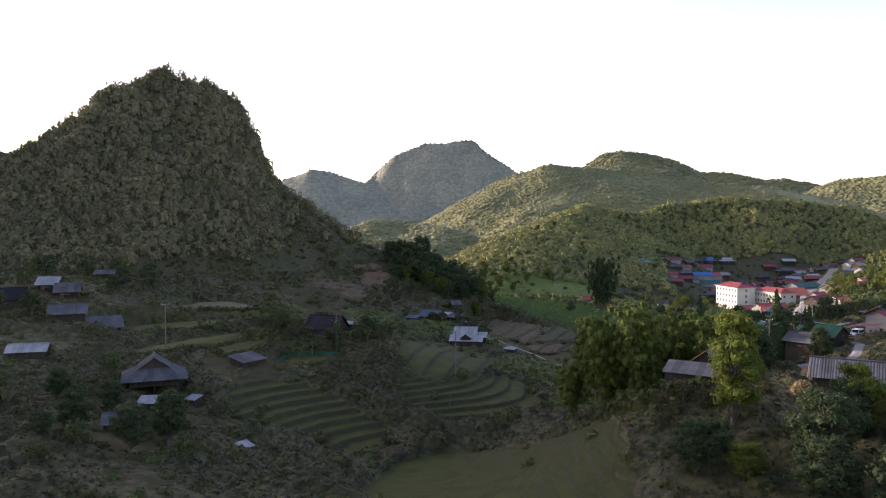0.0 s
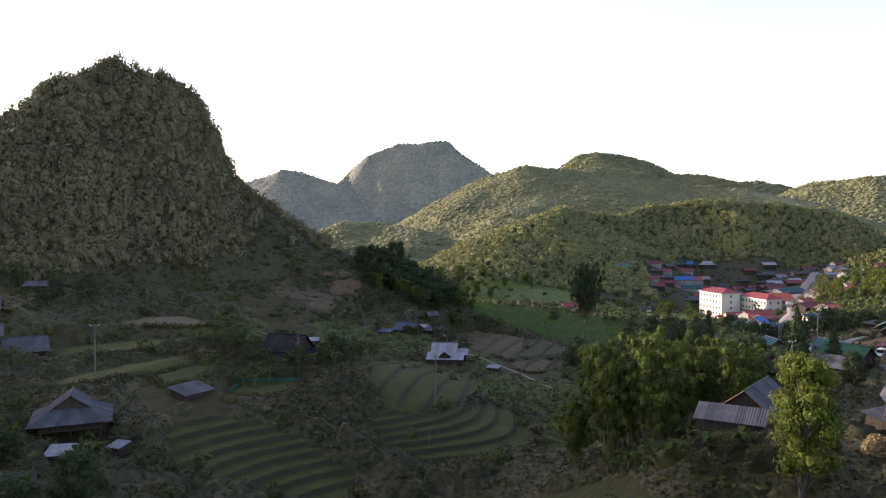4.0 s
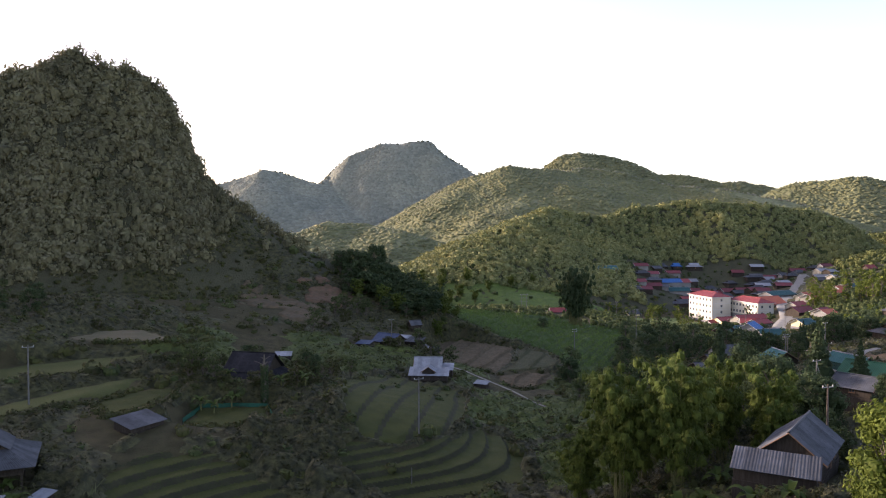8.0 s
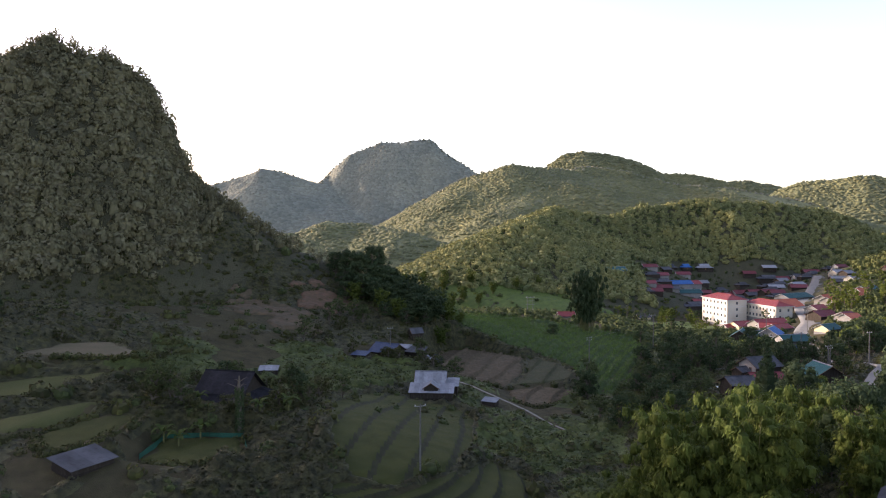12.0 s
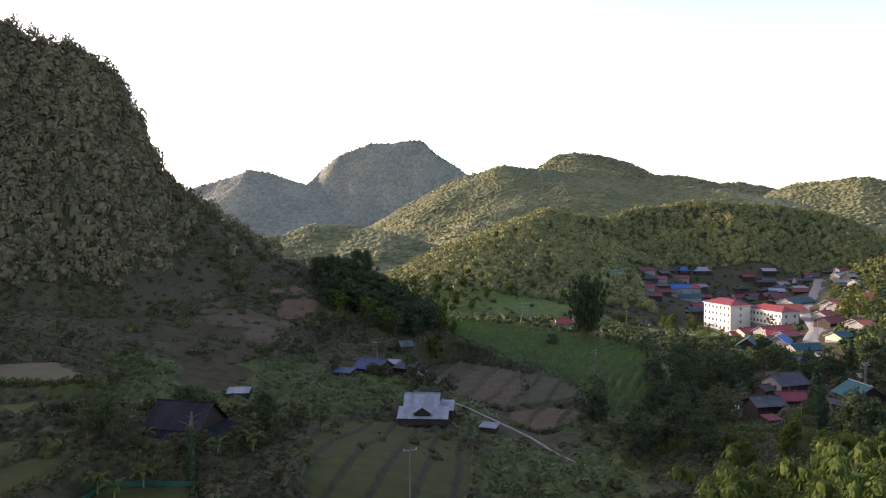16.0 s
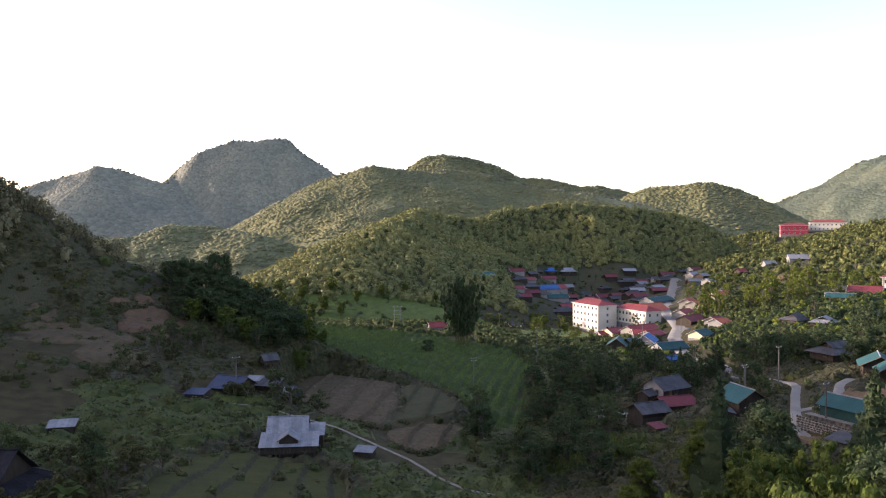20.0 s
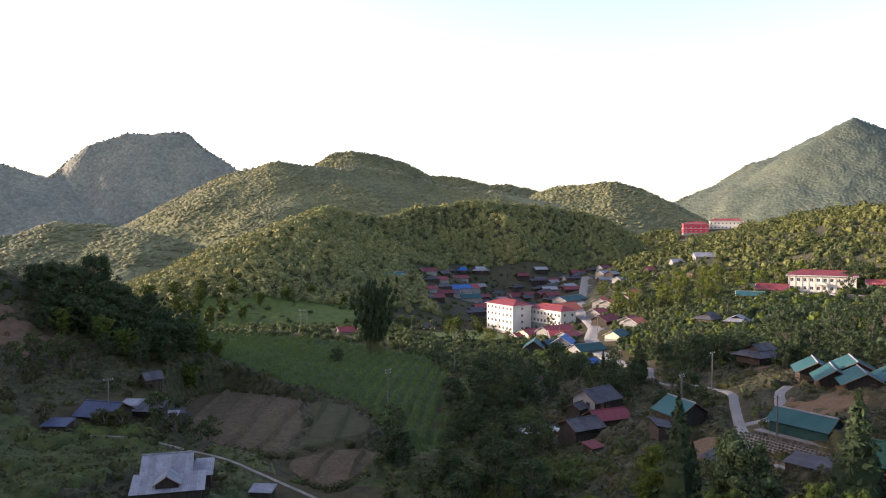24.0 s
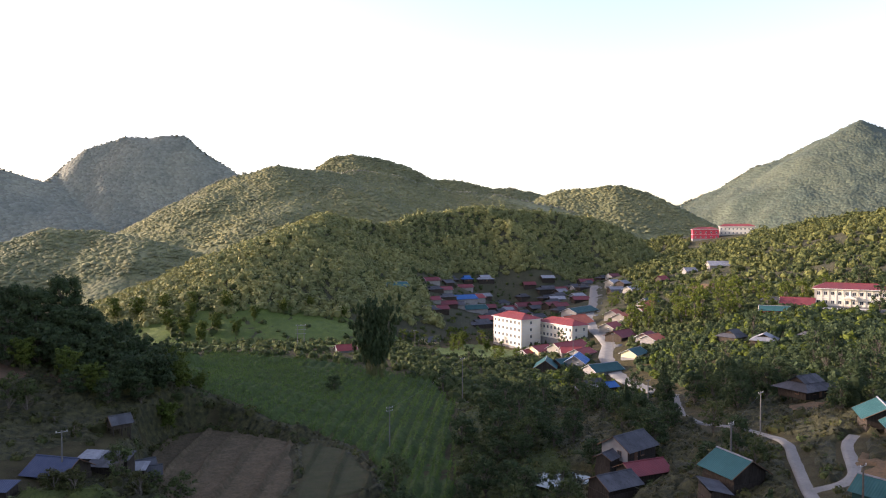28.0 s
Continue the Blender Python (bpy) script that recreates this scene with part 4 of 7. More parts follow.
def thing(name, label, category, group="", at=None):
    e = new(name)
    e.empty_display_size = 0.2
    if at is not None:
        e.matrix_basis = at
    return tagged(e, label, category, group)


def broadleaf(seed, mat, h=10.0, width=3.6, lobes=16, cards=2300, leaf=0.30, low=0.28, core=1):
    """Trunk, limbs and a lobed crown with gaps; returns builder arrays."""
    rng = np.random.default_rng(seed)
    top = np.array([rng.normal() * 0.5, rng.normal() * 0.5, h * 0.8])
    trunk_pts = [np.array([0, 0, -0.6])] + [top * s + rng.normal(size=3) * 0.12 for s in (0.25, 0.5, 0.75, 1.0)]
    wood = [tube(trunk_pts, [0.26, 0.2, 0.15, 0.1, 0.04])]
    lc, lr = [], []
    for k in range(lobes):
        zf = rng.uniform(low, 1.0)
        rad = width * (0.45 + 0.55 * math.sin(math.pi * min(1, (zf - low * 0.6) / (1.05 - low * 0.6)) ** 0.8)) * rng.uniform(0.35, 0.85)
        a = k * 2.4 + rng.normal() * 0.4
        c = np.array([math.cos(a) * rad, math.sin(a) * rad, h * (0.12 + 0.83 * zf)])
        lc.append(c)
        lr.append(width * rng.uniform(0.17, 0.34))
        base = top * max(0.15, zf - 0.25)
        wood.append(tube([base, (base + c) / 2 + (0, 0, 0.3), c], [0.08, 0.05, 0.02], 5))
    lc, lr = np.array(lc), np.array(lr)
    k = rng.integers(0, lobes, cards)
    d = unit(rng.normal(size=(cards, 3)) + (0, 0, 0.2))
    c = lc[k] + d * (lr[k] * rng.uniform(0.7, 1.25, cards))[:, None] * (1, 1, 0.8)
    cores = [lump(core, seed * 50 + i, 0.35, lc[i], lr[i] * (0.55 if core == 1 else 0.56), 0.8, True) for i in range(lobes)]
    return join(wood), join([leaf_faces(c, unit(d + 0.35 * rng.normal(size=d.shape)), leaf * rng.uniform(0.6, 1.4, cards), rng, 0.5)] + cores)


def bamboo(seed, h=15.0, culms=18, spread=3.4, cards=4200, leaf=0.2):
    """A clump of arching culms with drooping plumes of small narrow leaves."""
    rng = np.random.default_rng(seed)
    wood, out_pieces, cc, nn, hh, ss = [], [], [], [], [], []
    for k in range(culms):
        a, hk, s = rng.uniform(0, 2 * math.pi), h * rng.uniform(0.55, 1.0), spread * rng.uniform(0.2, 1.0)
        root = np.array([math.cos(a), math.sin(a), 0]) * rng.uniform(0.1, 0.9)
        out = np.array([math.cos(a), math.sin(a), 0])
        t = np.linspace(0, 1, 7)[:, None]
        pts = root + out * s * t**2.2 + np.array([0, 0, 1]) * (hk * (t - 0.16 * t**4)) + (0, 0, -0.4)
        wood.append(tube(pts, np.linspace(0.06, 0.015, 7), 5))
        m = cards // culms
        plumes = 7
        pu = np.linspace(0.3, 1.0, plumes) ** 0.7
        hub = np.stack([np.interp(pu, t[:, 0], pts[:, j]) for j in range(3)], 1) + rng.normal(size=(plumes, 3)) * (0.75, 0.75, 0.35)
        which = rng.integers(0, plumes, m)
        u = pu[which]
        spine = hub[which]
        off = unit(rng.normal(size=(m, 3))) * (rng.uniform(0.5, 1.0, m) * rng.uniform(0.75, 1.25, plumes)[which])[:, None] * (1, 1, 0.8)
        cc.append(spine + off)
        nn.append(unit(1.6 * off + 0.3 * rng.normal(size=(m, 3)) + out * 0.2 + (0, 0, 0.3)))
        hh.append(unit(off + (0, 0, -0.9)))
        ss.append(leaf * rng.uniform(0.6, 1.4, m))
        for q, c in enumerate(hub):
            out_pieces.append(lump(2, seed * 99 + k * 9 + q, 0.4, c, 0.5, 0.9, True))
    return wood, join([leaf_faces(np.concatenate(cc), np.concatenate(nn), np.concatenate(ss), rng, 0.34, np.concatenate(hh))] + out_pieces)


def conifer(seed, h=11.0, width=2.6, cards=2400):
    rng = np.random.default_rng(seed)
    wood = [tube([(0, 0, -0.5), (0, 0, h * 0.5), (0, 0, h)], [0.2, 0.13, 0.03])]
    u = rng.random(cards) ** 0.7
    z = h * (0.08 + 0.92 * (1 - u))
    tier = 0.75 + 0.25 * np.cos(z * 2 * math.pi / (h / 9))
    a = rng.uniform(0, 2 * math.pi, cards)
    rr = width * u**0.85 * tier * rng.uniform(0.45, 1.05, cards)
    c = np.stack([np.cos(a) * rr, np.sin(a) * rr, z - 0.25 * rr], 1)
    d = np.stack([np.cos(a), np.sin(a), np.full(cards, 0.5)], 1)
    for k in range(22):
        zz, aa = h * (0.12 + 0.8 * k / 22), k * 2.4
        w = width * (1 - zz / h) * 0.8
        wood.append(tube([(0, 0, zz), (math.cos(aa) * w, math.sin(aa) * w, zz - 0.2 * w)], [0.04, 0.015], 4))
    cores = [lump(2, seed + i, 0.3, (0, 0, h * (0.14 + 0.75 * i / 8)), width * 0.8 * (1 - i / 8.5), 0.9, True) for i in range(8)]
    return join(wood), join(cores + [leaf_faces(c, unit(d + 0.5 * rng.normal(size=d.shape)), 0.26 * rng.uniform(0.6, 1.4, cards), rng, 0.45)])


def bare_tree(seed, h=9.0):
    """A dead, ivy-wrapped trunk with a few thin twigs."""
    rng = np.random.default_rng(seed)
    wood = [tube([(0, 0, -0.5), (0.1, 0, h * 0.4), (0.0, 0.1, h * 0.75), (0.15, 0, h)], [0.42, 0.4, 0.32, 0.1])]
    for k in range(9):
        z, a = h * rng.uniform(0.55, 0.98), rng.uniform(0, 6.28)
        w = rng.uniform(0.8, 2.2)
        wood.append(tube([(0, 0, z), (math.cos(a) * w * 0.5, math.sin(a) * w * 0.5, z + 0.5), (math.cos(a) * w, math.sin(a) * w, z + rng.uniform(0.2, 1.2))], [0.07, 0.04, 0.015], 5))
    n = 700
    z, a = rng.uniform(0.4, h * 0.8, n), rng.uniform(0, 6.28, n)
    d = np.stack([np.cos(a), np.sin(a), rng.normal(size=n) * 0.3], 1)
    return join(wood), leaf_faces(d * (0.55 + 0.25 * rng.random(n))[:, None] * (1, 1, 0) + np.stack([0 * z, 0 * z, z], 1), unit(d), rng.uniform(0.15, 0.3, n), rng)


def model(name, label, category, arrays, wood_mat, leaf_mat, crown_name="crown"):
    e = thing(name, label, category, at=pose(0, 0, HIDE))
    if isinstance(arrays[0], list):
        for culm in arrays[0]:
            obj_np("culm", *culm, wood_mat, True, e)
    else:
        obj_np("trunk", *arrays[0], wood_mat, True, e)
    obj_np(crown_name, *arrays[1], leaf_mat, True, e)
    return e


BROAD = [model("tree", "leafy green broadleaf tree with a lobed crown", "tree", broadleaf(31 + k, LEAF, 9.5, 3.4, 30, 720, 0.28), BARK, LEAF) for k in range(3)]
DARK = [model("tree", "dark green broadleaf tree with a dense crown", "tree", broadleaf(41 + k, LEAF_DARK, 10.5, 4.0, 40, 1300, 0.3, 0.2), BARK, LEAF_DARK) for k in range(3)]
NEARDARK = [model("tree", "tall dark green tree with fine foliage", "tree", broadleaf(46 + k, LEAF_DARK, 10.5, 3.9, 60, 6000, 0.17, 0.2, core=2), BARK, LEAF_DARK) for k in range(3)]
YELLOW = [model("tree", "yellow-green young tree with a sunlit top", "tree", broadleaf(51 + k, LEAF_YELLOW, 11, 3.3, 64, 8200, 0.15, 0.2, core=2), BARK, LEAF_YELLOW) for k in range(2)]
BAMBOO = [model("bamboo_clump", "tall feathery bamboo clump with arching culms", "bamboo", bamboo(61 + k, 15, 16, 3.0, 1900, 0.32), CULM, LEAF_BAMBOO, "foliage") for k in range(3)]
NEARBAMBOO = [model("bamboo_clump", "tall bamboo clump with fine drooping plumes", "bamboo", bamboo(65 + k, 15, 22, 3.4, 9500, 0.17), CULM, LEAF_BAMBOO, "foliage") for k in range(2)]
FANS = [model("bamboo_clump", "dark fan-shaped bamboo clump on the field edge", "bamboo", bamboo(71, 15, 30, 6.4, 3600, 0.34), CULM, LEAF_DARK, "foliage")]
CONES = [model("conifer", "dark conical evergreen tree", "tree", conifer(81 + k, 11, 3.0, 1800), BARK, LEAF_DARK) for k in range(2)]
SAPLING = [model("bush", "rounded green bush on the slope", "bush", broadleaf(91 + k, LEAF_SHRUB, 4.2, 2.2, 18, 700, 0.18, 0.05), BARK, LEAF_SHRUB) for k in range(3)]
DEADTREE = [model("dead_tree", "dead trunk wrapped in creepers beside the dark house", "tree", bare_tree(95), BARK, LEAF_DARK, "creeper")]


def plant(models, x, y, size=1.0, tall=1.0, rng=random, group="", sink=0.2):
    z = at_z(x, y) - sink
    m = pose(x, y, z, 0, 0, rng.uniform(0, 360)) @ Matrix.Diagonal((size, size, size * tall, 1))
    ob = copy_thing(rng.choice(models), m)
    if group:
        ob["group"] = group
    return ob


trng = random.Random(5)
# trees that stand out, by where they stand (x, y, size, height factor)
for x, y, s, t in ((20.5, 130, 1.2, 1.25), (26.5, 126, 1.15, 1.2), (23, 138, 1.2, 1.2), (30, 133, 1.15, 1.2), (16.5, 137, 1.0, 1.0), (35, 150, 1.1, 1.05), (28, 146, 1.1, 1.1), (41, 133, 1.0, 1.1), (37, 140, 1.1, 1.15)):
    plant(NEARBAMBOO, x, y, s, t, trng, "bamboo grove above the terraces")
for x, y, s, t in ((-24, 306, 1.0, 1.0), (-18, 300, 1.0, 0.95), (-12, 304, 1.1, 1.0), (-6, 309, 1.1, 1.0), (-1, 313, 1.0, 0.95), (-14, 312, 1.15, 1.1), (-8, 317, 1.1, 1.1), (-3, 321, 1.0, 1.05), (-20, 314, 1.1, 1.1), (3, 318, 0.75, 0.8), (-27, 314, 1.1, 1.1), (-11, 308, 1.1, 1.0), (-4, 305, 1.0, 0.9), (-30, 322, 1.2, 1.15), (-16, 320, 1.2, 1.2), (-34, 312, 1.0, 0.95)):
    plant(FANS if s > 1.05 else BAMBOO, x, y, s * 0.85, t * 0.85, trng, "bamboo grove on the mound")
for x, y, s in ((-9, 301, 0.8), (-15, 297, 0.8), (-22, 299, 0.85)):
    plant(DARK, x, y, s, 0.75, trng, "bamboo grove on the mound")
for x, y, s, t in ((-29, 333, 1.7, 1.35), (-38, 328, 1.5, 1.2), (-22, 326, 1.5, 1.15), (-32, 318, 1.4, 1.0), (-17, 334, 1.3, 1.0), (-24, 312, 1.3, 0.9), (-43, 336, 1.3, 0.95), (-27, 322, 1.6, 1.15), (-20, 321, 1.4, 1.05), (-34, 325, 1.6, 1.2)):
    plant(NEARDARK, x, y, s * 0.85, t * 0.85, trng, "dark trees on the mound")
    plant(DARK, x + trng.uniform(-6, 6), y + trng.uniform(-5, 3), s * 0.7, t * 0.75, trng, "dark trees on the mound")
plant(FANS, 60, 374.5, 1.2, 1.95, trng)
plant(FANS, 58, 375.5, 1.05, 1.9, trng)
plant(FANS, 62.3, 374, 1.05, 2.0, trng)
plant(DARK, 40, 341, 0.7, 0.75, trng)
plant(YELLOW, 30.5, 90.5, 1.25, 1.12, trng)
plant(YELLOW, 47, 163, 1.15, 1.0, trng)
plant(YELLOW, 51, 158, 0.95, 0.9, trng)
for models, x, y, s, t in ((BROAD, -53, 183, 0.6, 0.9), (BROAD, -55, 190, 0.7, 0.9), (SAPLING, -51, 177.5, 1.0, 1.0), (DARK, -29.5, 191, 0.55, 0.9), (BROAD, -27, 186, 0.55, 0.9), (SAPLING, -26, 194, 1.2, 1.0), (BROAD, -23, 200, 0.6, 0.9), (DARK, -46, 200, 0.6, 0.9),
                           (SAPLING, -38, 174.5, 0.9, 0.9), (SAPLING, -44, 175, 0.8, 1.0), (BROAD, -58, 199, 0.65, 0.9), (SAPLING, -31, 180, 1.0, 1.0), (DARK, -33, 203, 0.55, 0.9), (SAPLING, -6, 257, 1.1, 1.0), (BROAD, -4, 262, 0.5, 0.9), (SAPLING, -28, 258, 1.0, 1.0)):
    plant(models, x, y, s, t, trng, "trees and bushes round the valley houses")
plant(DEADTREE, -35.5, 172, 1.0, 1.05, trng)
for x, y, s, t in ((53.5, 184, 1.75, 0.95), (67, 171, 1.7, 0.9), (73, 168, 1.2, 0.9), (60, 190, 1.0, 0.9), (183, 470, 0.6, 0.75), (187, 474, 0.6, 0.75), (176, 478, 0.5, 0.6), (168, 480, 0.5, 0.55)):
    plant(CONES, x, y, s, t, trng)
for x, y, s, t in ((44, 158, 1.5, 1.2), (52, 160, 1.5, 1.15), (48, 168, 1.4, 1.1), (57, 153, 0.9, 0.8), (47, 146, 1.3, 1.1), (55, 175, 1.3, 1.1), (50, 138, 1.1, 1.0), (41, 163, 1.2, 1.1)):
    plant(NEARDARK if x > 54 or y < 150 else NEARBAMBOO, x, y, s * (1 if x > 54 or y < 150 else 0.62), t, trng, "trees and bamboo below the hamlet")
for x, y, s, t in ((36, 78, 1.0, 0.9), (42, 84, 0.95, 0.85), (33, 71, 0.95, 0.8), (47, 76, 0.9, 0.8), (28, 79, 0.7, 0.65), (38, 66, 0.95, 0.8), (52, 68, 0.9, 0.7)):
    plant(YELLOW + NEARDARK, x, y, s, t, trng, "trees on the near slope")
for x, y, s, t in ((52, 186, 1.0, 0.9), (46, 192, 0.8, 0.8), (58, 194, 0.95, 0.9), (66, 190, 0.9, 0.9), (40, 183, 0.8, 0.7)):
    plant(YELLOW, x, y, s, t, trng, "yellow-green trees below the road")

# ---- building kit ----
def box(x0, x1, y0, y1, z0, z1):
    v = np.array([(x, y, z) for z in (z0, z1) for y in (y0, y1) for x in (x0, x1)], float)
    f = np.array([(0, 2, 3, 1), (4, 5, 7, 6), (0, 1, 5, 4), (2, 6, 7, 3), (0, 4, 6, 2), (1, 3, 7, 5)])
    return v, f


def prism(outline, y0, y1):
    """An upright outline in x, z (base edge first), thickened along y; all faces are quads."""
    pts = list(outline)
    if len(pts) % 2:
        pts.insert(1, ((pts[0][0] + pts[1][0]) / 2, (pts[0][1] + pts[1][1]) / 2))
    n = len(pts)
    v = [(x, y0, z) for x, z in pts] + [(x, y1, z) for x, z in pts]
    f = [(i, i + n, (i + 1) % n + n, (i + 1) % n) for i in range(n)]
    for i in range(2, n, 2):
        q = (1, i, i + 1, (i + 2) % n)
        f += [q, tuple(k + n for k in q[::-1])]
    return np.array(v, float), np.array(f)


def corrugated(a, b, c, d, pitch=0.28, amp=0.035, thick=0.05):
    """A ribbed roof sheet: a-b along the eave, d-c along the top."""
    a, b, c, d = (np.array(q, float) for q in (a, b, c, d))
    n = max(2, int(np.linalg.norm(b - a) / pitch) * 2)
    nrm = np.cross(b - a, (d + c) / 2 - a)
    nrm = nrm / np.linalg.norm(nrm)
    if nrm[2] < 0:
        nrm = -nrm
    t = np.linspace(0, 1, n + 1)[:, None]
    w = (amp * (np.arange(n + 1) % 2))[:, None] * nrm
    lo, hi = a + (b - a) * t + w, d + (c - d) * t + w
    v = np.concatenate([lo, hi, lo - nrm * thick, hi - nrm * thick])
    i = np.arange(n)
    m = n + 1
    f = np.concatenate([np.stack([i, i + 1, i + 1 + m, i + m], 1), np.stack([i + 2 * m, i + 3 * m, i + 3 * m + 1, i + 2 * m + 1], 1),
                        np.stack([i, i + 2 * m, i + 2 * m + 1, i + 1], 1), np.stack([i + m, i + m + 1, i + 3 * m + 1, i + 3 * m], 1)])
    return v, f


def slope(parent, a, b, c, d, mat, sheets=1, pitch=0.28, label=""):
    """One roof slope, laid in separate ribbed sheets where they can be told apart."""
    a, b, c, d = (np.array(q, float) for q in (a, b, c, d))
    if sheets <= 1:
        return obj_np("roof_slope", *corrugated(a, b, c, d, pitch), mat, False, parent, label)
    for k in range(sheets):
        s, e = k / sheets, (k + 1) / sheets + 0.012
        lift = np.array([0, 0, 0.012 * (k % 2)])
        obj_np("roof_sheet", *corrugated(a + (b - a) * s + lift, a + (b - a) * e + lift, d + (c - d) * e + lift, d + (c - d) * s + lift, pitch), mat, False, parent)


WINDOW_MESHES = {}


def shared_box(key, mat, *dims):
    if key not in WINDOW_MESHES:
        me = mesh_np(key[0], *box(*dims))
        me.materials.append(mat)
        WINDOW_MESHES[key] = me
    return WINDOW_MESHES[key]


def window(parent, x, y, z, w, h, turn, frame_mat=TRIM):
    """Frame, sill and pane set into a wall; turn: the way it looks, in degrees from -y."""
    m = pose(x, y, z, 0, 0, turn)
    fr = new("window", shared_box(("window_frame", w, h, frame_mat.name), frame_mat, -w / 2 - 0.08, w / 2 + 0.08, -0.05, 0.1, -0.08, h + 0.08))
    fr.parent, fr.matrix_local = parent, m
    for name, mat, dims in (("pane", DARK_GLASS, (-w / 2, -0.04, -0.065, 0.0, 0.04, h - 0.04)), ("pane", DARK_GLASS, (0.04, w / 2, -0.065, 0.0, 0.04, h - 0.04)), ("sill", frame_mat, (-w / 2 - 0.15, w / 2 + 0.15, -0.16, -0.04, -0.16, -0.08))):
        ob = new(name, shared_box((name, w, h, mat.name, dims[0]), mat, *dims))
        ob.parent = fr


def door(parent, x, y, z, w, h, turn, mat=WOOD_TRIM):
    d = new("door", shared_box(("door", w, h, mat.name), mat, -w / 2, w / 2, -0.07, 0.08, 0, h))
    d.parent, d.matrix_local = parent, pose(x, y, z, 0, 0, turn)
    k = new("handle", shared_box(("handle", w), STEEL, w / 2 - 0.18, w / 2 - 0.1, -0.14, -0.07, h * 0.45, h * 0.45 + 0.1))
    k.parent = d


SITES = []      # x, y, reach of each building, kept clear of shrubs


def house(name, label, x, y, yaw, L, W, wall, rise, roof, walls, style="gable", over=0.8, stilts=0.0, sheets=1, top=None, group="", category="house", gable_mat=None, windows=2, trim=WOOD_TRIM, pitch=0.28):
    """A house on its plot: ridge along its own x; walls, roof slopes, ridge cap, gables, openings, posts."""
    base = top - wall - rise - stilts if top is not None else at_z(x, y) - 0.1
    e = thing(name, label, category, group, at=pose(x, y, base, 0, 0, yaw))
    SITES.append((x, y, math.hypot(L, W) / 2 + 1.0))
    f0, w0, t = stilts, stilts + wall, 0.14
    gm = gable_mat or walls
    if stilts:
        obj_np("floor", *box(-L / 2, L / 2, -W / 2, W / 2, f0 - 0.2, f0), PLANK, False, e)
        for px_ in np.linspace(-L / 2 + 0.2, L / 2 - 0.2, max(3, int(L / 3) + 1)):
            for py_ in (-W / 2 + 0.2, 0, W / 2 - 0.2):
                obj_np("post", *box(px_ - 0.11, px_ + 0.11, py_ - 0.11, py_ + 0.11, -1.5, f0 - 0.2), PLANK, False, e)
    else:
        obj_np("foundation", *box(-L / 2 - 0.1, L / 2 + 0.1, -W / 2 - 0.1, W / 2 + 0.1, -2.5, 0.15), PLANK if walls is PLANK else GRAYWASH, False, e)
    obj_np("wall", *box(-L / 2, L / 2, -W / 2, -W / 2 + t, f0, w0), walls, False, e)
    obj_np("wall", *box(-L / 2, L / 2, W / 2 - t, W / 2, f0, w0), walls, False, e)
    ey, ez = W / 2 + over, w0 - over * rise / (W / 2)
    ex = L / 2 + over * 0.7
    if style == "gable":
        for sx in (-1, 1):
            v, f = prism([(-W / 2 + t, f0), (W / 2 - t, f0), (W / 2 - t, w0), (0, w0 + rise - 0.08), (-W / 2 + t, w0)], -t / 2, t / 2)
            v = v[:, [1, 0, 2]] + (sx * (L / 2 - t / 2), 0, 0)
            obj_np("gable_wall", v, f, gm, False, e)
            obj_np("bargeboard", *tube([(sx * ex, -ey, ez - 0.05), (sx * ex, 0, w0 + rise - 0.05), (sx * ex, ey, ez - 0.05)], [0.07] * 3, 4), trim, False, e)
        for sy in (-1, 1):
            slope(e, (-ex, sy * ey, ez), (ex, sy * ey, ez), (ex, 0, w0 + rise), (-ex, 0, w0 + rise), roof, sheets, pitch)
        obj_np("ridge_cap", *tube([(-ex, 0, w0 + rise + 0.02), (ex, 0, w0 + rise + 0.02)], [0.15, 0.15], 6), ROOF_PALE if roof is ROOF_TEAL else roof, False, e)
    elif style == "mono":
        for sx in (-1, 1):
            v, f = prism([(-W / 2 + t, f0), (W / 2 - t, f0), (W / 2 - t, w0 + rise), (-W / 2 + t, w0)], -t / 2, t / 2)
            obj_np("gable_wall", v[:, [1, 0, 2]] + (sx * (L / 2 - t / 2), 0, 0), f, gm, False, e)
        k = rise / W
        slope(e, (-ex, -ey, w0 + 0.06 - over * k), (ex, -ey, w0 + 0.06 - over * k), (ex, ey, w0 + 0.06 + rise + over * k), (-ex, ey, w0 + 0.06 + rise + over * k), roof, sheets, pitch)
    else:           # a skirt roof all round with a gabled upper roof on it
        for sx in (-1, 1):
            obj_np("wall", *box(sx * (L / 2 - t / 2) - t / 2, sx * (L / 2 - t / 2) + t / 2, -W / 2 + t, W / 2 - t, f0, w0), walls, False, e)
        fx, fy = (L / 2 * 0.62, W / 2 * 0.6) if style == "skirt" else (max(L / 2 - W / 2, 0.4), 0.02)
        zi = w0 + rise * (0.42 if style == "skirt" else 1.0)
        ox, oy, oz = L / 2 + over, W / 2 + over, w0 - 0.35
        for sy in (-1, 1):
            slope(e, (-ox, sy * oy, oz), (ox, sy * oy, oz), (fx, sy * fy, zi), (-fx, sy * fy, zi), roof, sheets, pitch)
        for sx in (-1, 1):
            slope(e, (sx * ox, -oy, oz), (sx * ox, oy, oz), (sx * fx, fy, zi), (sx * fx, -fy, zi), roof, max(1, sheets - 2) if sheets > 1 else 1, pitch)
